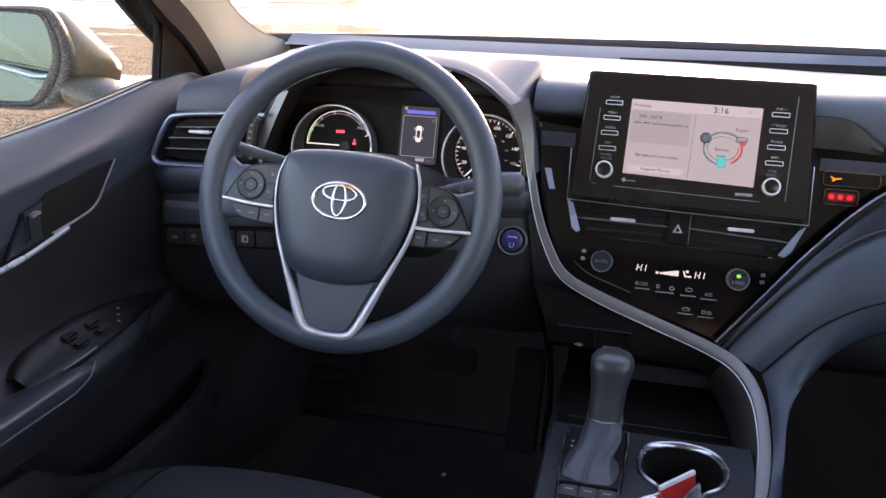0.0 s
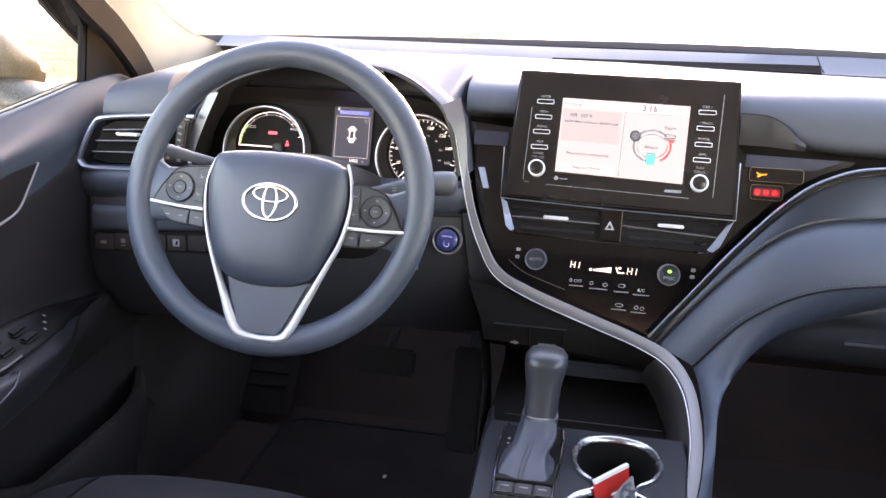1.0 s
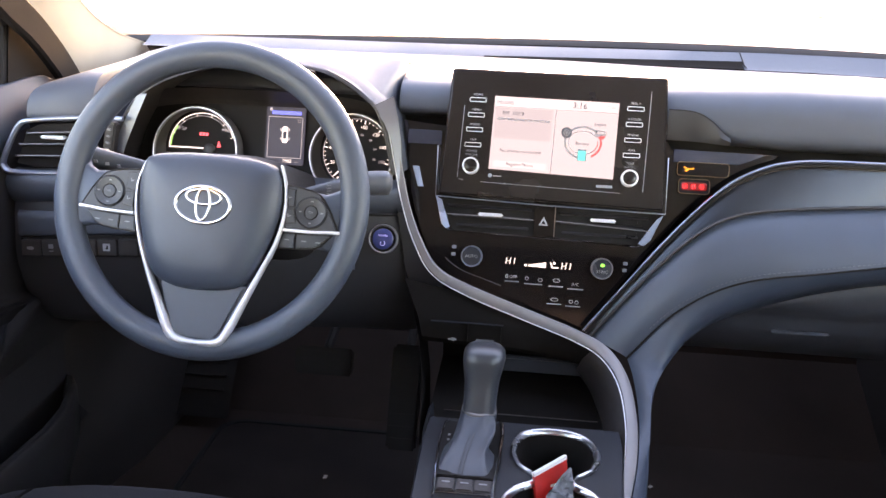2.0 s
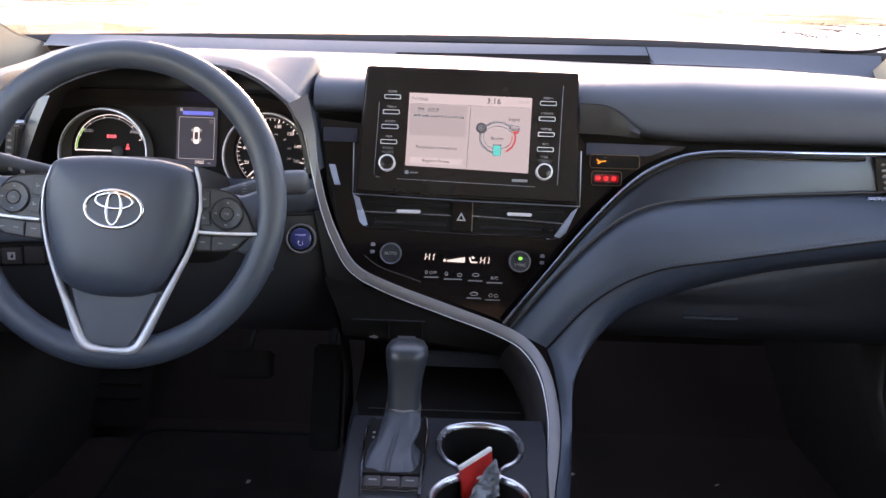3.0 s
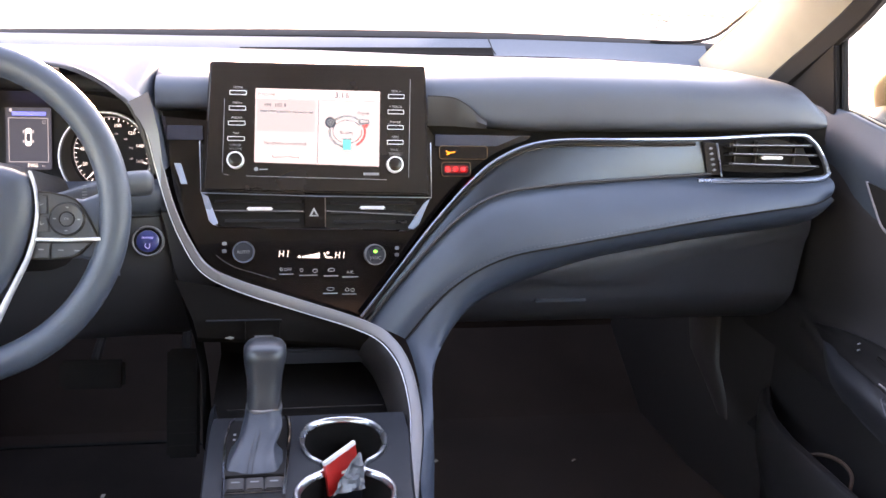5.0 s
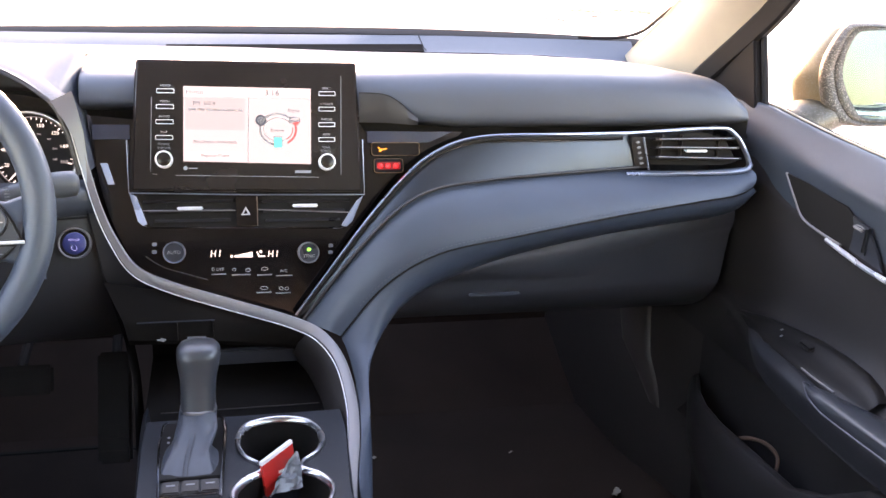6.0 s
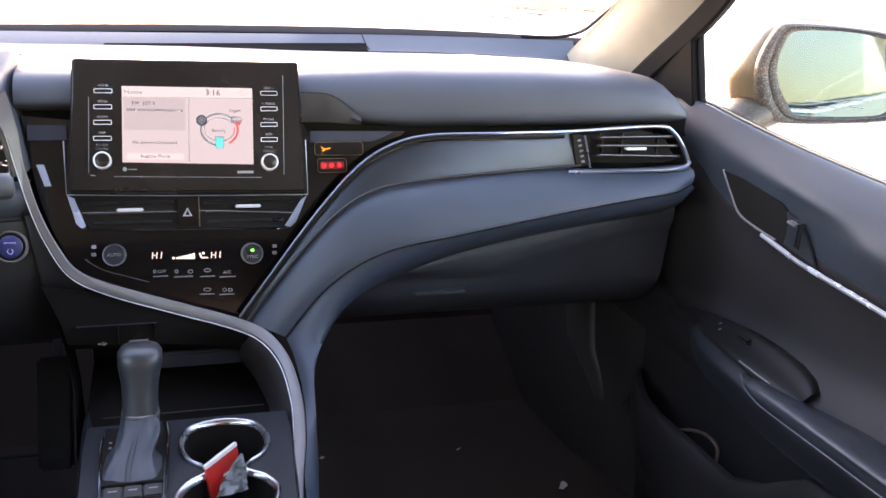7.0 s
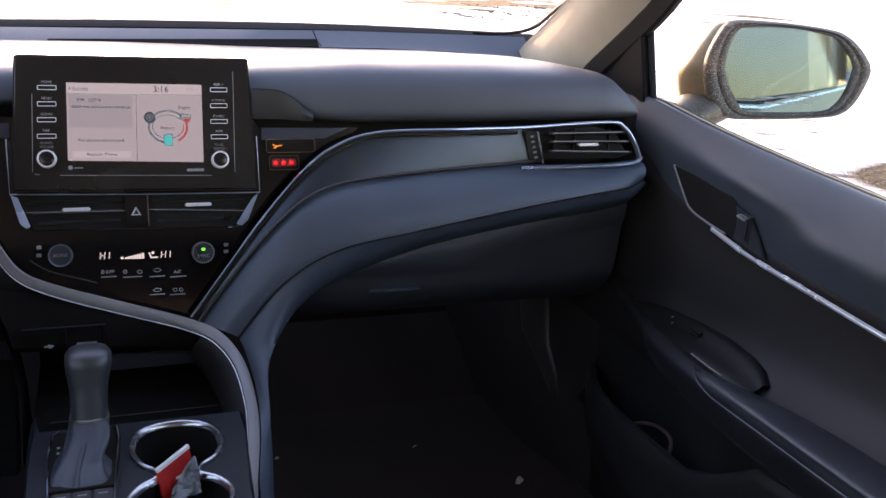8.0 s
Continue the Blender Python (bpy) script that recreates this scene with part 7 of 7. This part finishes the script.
# ---- door mirrors ----
def door_mirror(s):
    mr = thing("door_mirror", (s * 0.84, 0.0, 0.95), "dusty gold-beige door mirror with dark frame", "door mirror", "door mirrors")
    o = Vector((0.98, -0.06, 1.055)) if s > 0 else Vector((1.036, -0.055, 1.026))
    a = radians(28)
    right, back = Vector((math.cos(a), -math.sin(a), 0)), Vector((-math.sin(a), -math.cos(a), 0))
    glass = cr([(-0.098, 0.0016, 0), (-0.0956, 0.031, 0), (-0.0875, 0.0555, 0), (-0.0745, 0.0635, 0), (-0.005, 0.0661, 0), (0.057, 0.0575, 0), (0.079, 0.0435, 0), (0.0975, 0.020, 0), (0.1005, 0.0026, 0), (0.0933, -0.0288, 0), (0.0815, -0.049, 0), (0.059, -0.0605, 0), (-0.0284, -0.0677, 0), (-0.0575, -0.0665, 0), (-0.0720, -0.0525, 0), (-0.0885, -0.0262, 0)], 4, closed=True)
    outer = cr([(-0.1308, -0.002, 0), (-0.1252, 0.029, 0), (-0.111, 0.0604, 0), (-0.0985, 0.0725, 0), (-0.0669, 0.0752, 0), (-0.006, 0.0735, 0), (0.0551, 0.068, 0), (0.0821, 0.0606, 0), (0.1069, 0.0422, 0), (0.1269, 0.0173, 0), (0.129, 0.002, 0), (0.1245, -0.016, 0), (0.1145, -0.0408, 0), (0.0948, -0.0627, 0), (0.0522, -0.0717, 0), (-0.0266, -0.0794, 0), (-0.08, -0.0815, 0), (-0.1064, -0.0725, 0), (-0.123, -0.0418, 0)], 4, closed=True)
    glass, outer = even(glass + glass[:1], 61)[:60], even(outer + outer[:1], 61)[:60]
    mid = Vector((0.004, 0.0, 0))

    more = 2.6 if s < 0 else 1.0

    def row(k, w, f=1.0, ahead=0.0, inward=0.0, drop=0.0):
        """k: 0 at the glass edge, 1 at the frame's outer edge; ahead and inward: metres along the car."""
        out = []
        for g, e in zip(glass, outer):
            q = mid + (g.lerp(e, k) - mid) * f
            lean = 1.0 - 0.85 * min(1.0, max(0.0, q.y / 0.06))
            v = o + right * (q.x * 0.983) + Vector((0, 0, q.y - drop)) + back * w + Vector((-inward * more * lean, ahead, 0))
            out.append((s * v.x, v.y, v.z))
        return out

    part("frame", loft([row(0, -0.006), row(0, 0.001), row(0.15, 0.004), row(0.32, 0.0035), row(0.38, 0.001), row(0.44, 0.0035), row(0.6, 0.006), row(0.85, 0.002), row(1.0, -0.008), row(1.0, -0.014)], True), DIRTY, mr, "dusty dark mirror frame", 60)
    part("shell", loft([row(1.0, -0.013, 0.995), row(1.0, -0.013, 0.99, 0.03, 0.006, 0.003), row(1.0, -0.013, 0.95, 0.06, 0.013, 0.010), row(1.0, -0.013, 0.85, 0.085, 0.018, 0.017), row(1.0, -0.013, 0.66, 0.108, 0.016, 0.022), row(1.0, -0.013, 0.38, 0.12, 0.008, 0.024), row(1.0, -0.013, 0.03, 0.124, 0.0, 0.025)], True, True), PAINT, mr, "gold-beige painted shell", 70)
    mg = part("mirror_glass", loft([row(0, -0.0035, 1.008), row(0, -0.0036, 0.6), row(0, -0.0037, 0.03)], True, True), MIRROR, mr, "dusty mirror glass", 80)
    mg.data.transform(Matrix.Translation((0, 0.002, 0)))
    if s > 0:
        for u, v, w in ((-0.028, -0.043, 0.03), (0.006, -0.041, 0.026), (0.038, -0.038, 0.022), (-0.01, -0.051, 0.03), (0.026, -0.049, 0.034)):
            q = o + right * u + Vector((0, 0.002, v)) - back * 0.0030
            part("print_bar", rbox(w, 0.0004, 0.0018, 0, Matrix.Translation(q) @ Matrix.Rotation(-radians(28), 4, "Z")), MARK_DIM, mg, "faint unreadable warning print")
    k = 0.0 if s > 0 else 0.02
    foot = []
    for x, y, z, ry, rz in ((0.832, 0.030, 0.945, 0.040, 0.034), (0.855, 0.030, 0.962, 0.046, 0.036), (0.885, 0.033, 0.980, 0.054, 0.032), (0.935, 0.036, 0.995, 0.056, 0.024)):
        foot.append([(s * x, y + ry * math.cos(q), z - k + rz * math.copysign(abs(math.sin(q)) ** 0.8, math.sin(q))) for q in np.linspace(0, 2 * math.pi, 20, endpoint=False)])
    part("arm", loft(foot, True, True), ARM_PAINT, mr, "rounded mirror arm", 60)
    return mr


door_mirror(-1), door_mirror(1)

# ---- driver footwell ----
seat = thing("driver_seat", (-0.385, -0.75, 0.33), "dark fabric driver seat cushion", "car seat")
rows = []
for x in np.linspace(-0.68, -0.17, 13):
    e = abs((x + 0.425) / 0.255)
    drop = 0.05 * e ** 4 + 0.012 * e * e
    rows.append(cr([(x, -0.36 - 0.05 * e * e, 0.38), (x, -0.335 - 0.05 * e * e, 0.49 - drop), (x, -0.345 - 0.05 * e * e, 0.58 - drop), (x, -0.39, 0.607 - drop), (x, -0.55, 0.615 - drop), (x, -1.0, 0.60 - drop)], 4))
part("cushion", loft(rows), SEAT, seat, "dark woven seat cushion", 70)
for x in (-0.57, -0.28):
    e = abs((x + 0.425) / 0.255)
    drop = 0.05 * e ** 4 + 0.012 * e * e
    part("seam", sweep(cr([(x, -0.345 - 0.05 * e * e, 0.52 - drop), (x, -0.352 - 0.05 * e * e, 0.582 - drop), (x, -0.395, 0.609 - drop), (x, -0.55, 0.617 - drop), (x, -0.9, 0.604 - drop)], 5), ring(0.0018, 6), (1, 0, 0)), DEEP, seat, "dark seat seam")
part("seat_base", rbox(0.44, 0.5, 0.12, 0.02, pose(-0.425, -0.68, 0.37)), HARD, seat, "black plastic seat base")


rest = thing("foot_rest", (-0.66, 0.42, FLOOR_Z), "black ribbed foot rest beside the pedals", "foot rest")
part("pad", loft([[(x, 0.34, FLOOR_Z + 0.02), (x, 0.36, FLOOR_Z + 0.05), (x, 0.45, FLOOR_Z + 0.16), (x, 0.49, FLOOR_Z + 0.18), (x, 0.56, FLOOR_Z + 0.10)] for x in (-0.71, -0.70, -0.60, -0.59)]), PEDAL, rest, "moulded black pad", 30)
for k in range(5):
    part("rib", rbox(0.085, 0.006, 0.004, 0.001, pose(-0.65, 0.372 + 0.018 * k, FLOOR_Z + 0.0665 + 0.022 * k, 50)), PEDAL, rest)
mat_line = rect(-0.60, -0.34, -0.19, 0.36, 0.05, 6)
fmat = thing("floor_mat", (-0.40, 0.0, FLOOR_Z), "black carpet floor mat with a bound edge", "floor mat")
part("mat", prism(mat_line, 0.007, 0.003, FLOOR_Z), MAT, fmat, "black woven mat")
part("binding", loop_bar(mat_line, 0.010, 0.004, Matrix.Translation((0, 0, 0)), FLOOR_Z + 0.006), RUBBER, fmat, "bound edge")


def pedal(name, at3, w, h, tilt, label, ribs):
    p = thing(name, at3, label, "pedal")
    m = Matrix.Translation(at3) @ Euler((radians(-tilt), 0, 0)).to_matrix().to_4x4()
    part("pad", rbox(w, 0.012, h, 0.005, m), PEDAL, p, "ribbed rubber pad")
    for k in range(ribs):
        part("rib", rbox(w * 0.86, 0.004, 0.005, 0.001, m @ pose(0, -0.007, h * (-0.4 + 0.8 * k / (ribs - 1)))), PEDAL, p)
    part("arm", sweep([m @ Vector((0, 0.006, h * 0.3)), m @ Vector((0, 0.12, h * 0.9 + 0.06)), (at3[0], 0.6, at3[2] + 0.25)], ring(0.008, 8), (1, 0, 0)), RUBBER, p)


pedal("brake_pedal", (-0.351, 0.15, 0.545), 0.10, 0.046, 25, "black rubber brake pedal hanging under the dash", 4)
pedal("accelerator_pedal", (-0.212, 0.14, 0.495), 0.052, 0.175, 25, "long black accelerator pedal in the driver footwell", 8)

# ---- litter on the floor ----
rnd = random.Random(11)


def scrap(x, y, size, material, label):
    b = bmesh.new()
    bmesh.ops.create_grid(b, x_segments=6, y_segments=5, size=size)
    for v in b.verts:
        v.co.x *= 1.2 + 0.5 * noise.noise(v.co * 90 + Vector((x, y, 0)) * 30)
        v.co.y *= 0.6 + 0.5 * noise.noise(v.co * 70 + Vector((y, x, 3)) * 30)
        v.co.z = size * (0.25 + 0.45 * noise.noise(v.co * 150 + Vector((x, y, 1)) * 9))
    bmesh.ops.solidify(b, geom=b.faces[:], thickness=0.0006)
    bmesh.ops.transform(b, matrix=pose(x, y, FLOOR_Z + (0.0105 if -0.6 < x < -0.19 and y < 0.36 else 0.003), 0, 0, rnd.uniform(0, 90)), verts=b.verts)
    return single("litter", b, material, label, "litter", group="litter on the floor")


scrap(0.63, 0.06, 0.009, PAPER, "small crumpled paper scrap on the carpet")
scrap(0.225, 0.25, 0.004, PAPER, "tiny pale crumb on the carpet")
scrap(-0.3555, 0.173, 0.005, PAPER, "tiny pale crumb on the carpet")
scrap(0.486, 0.229, 0.004, PAPER, "tiny pale crumb on the carpet")
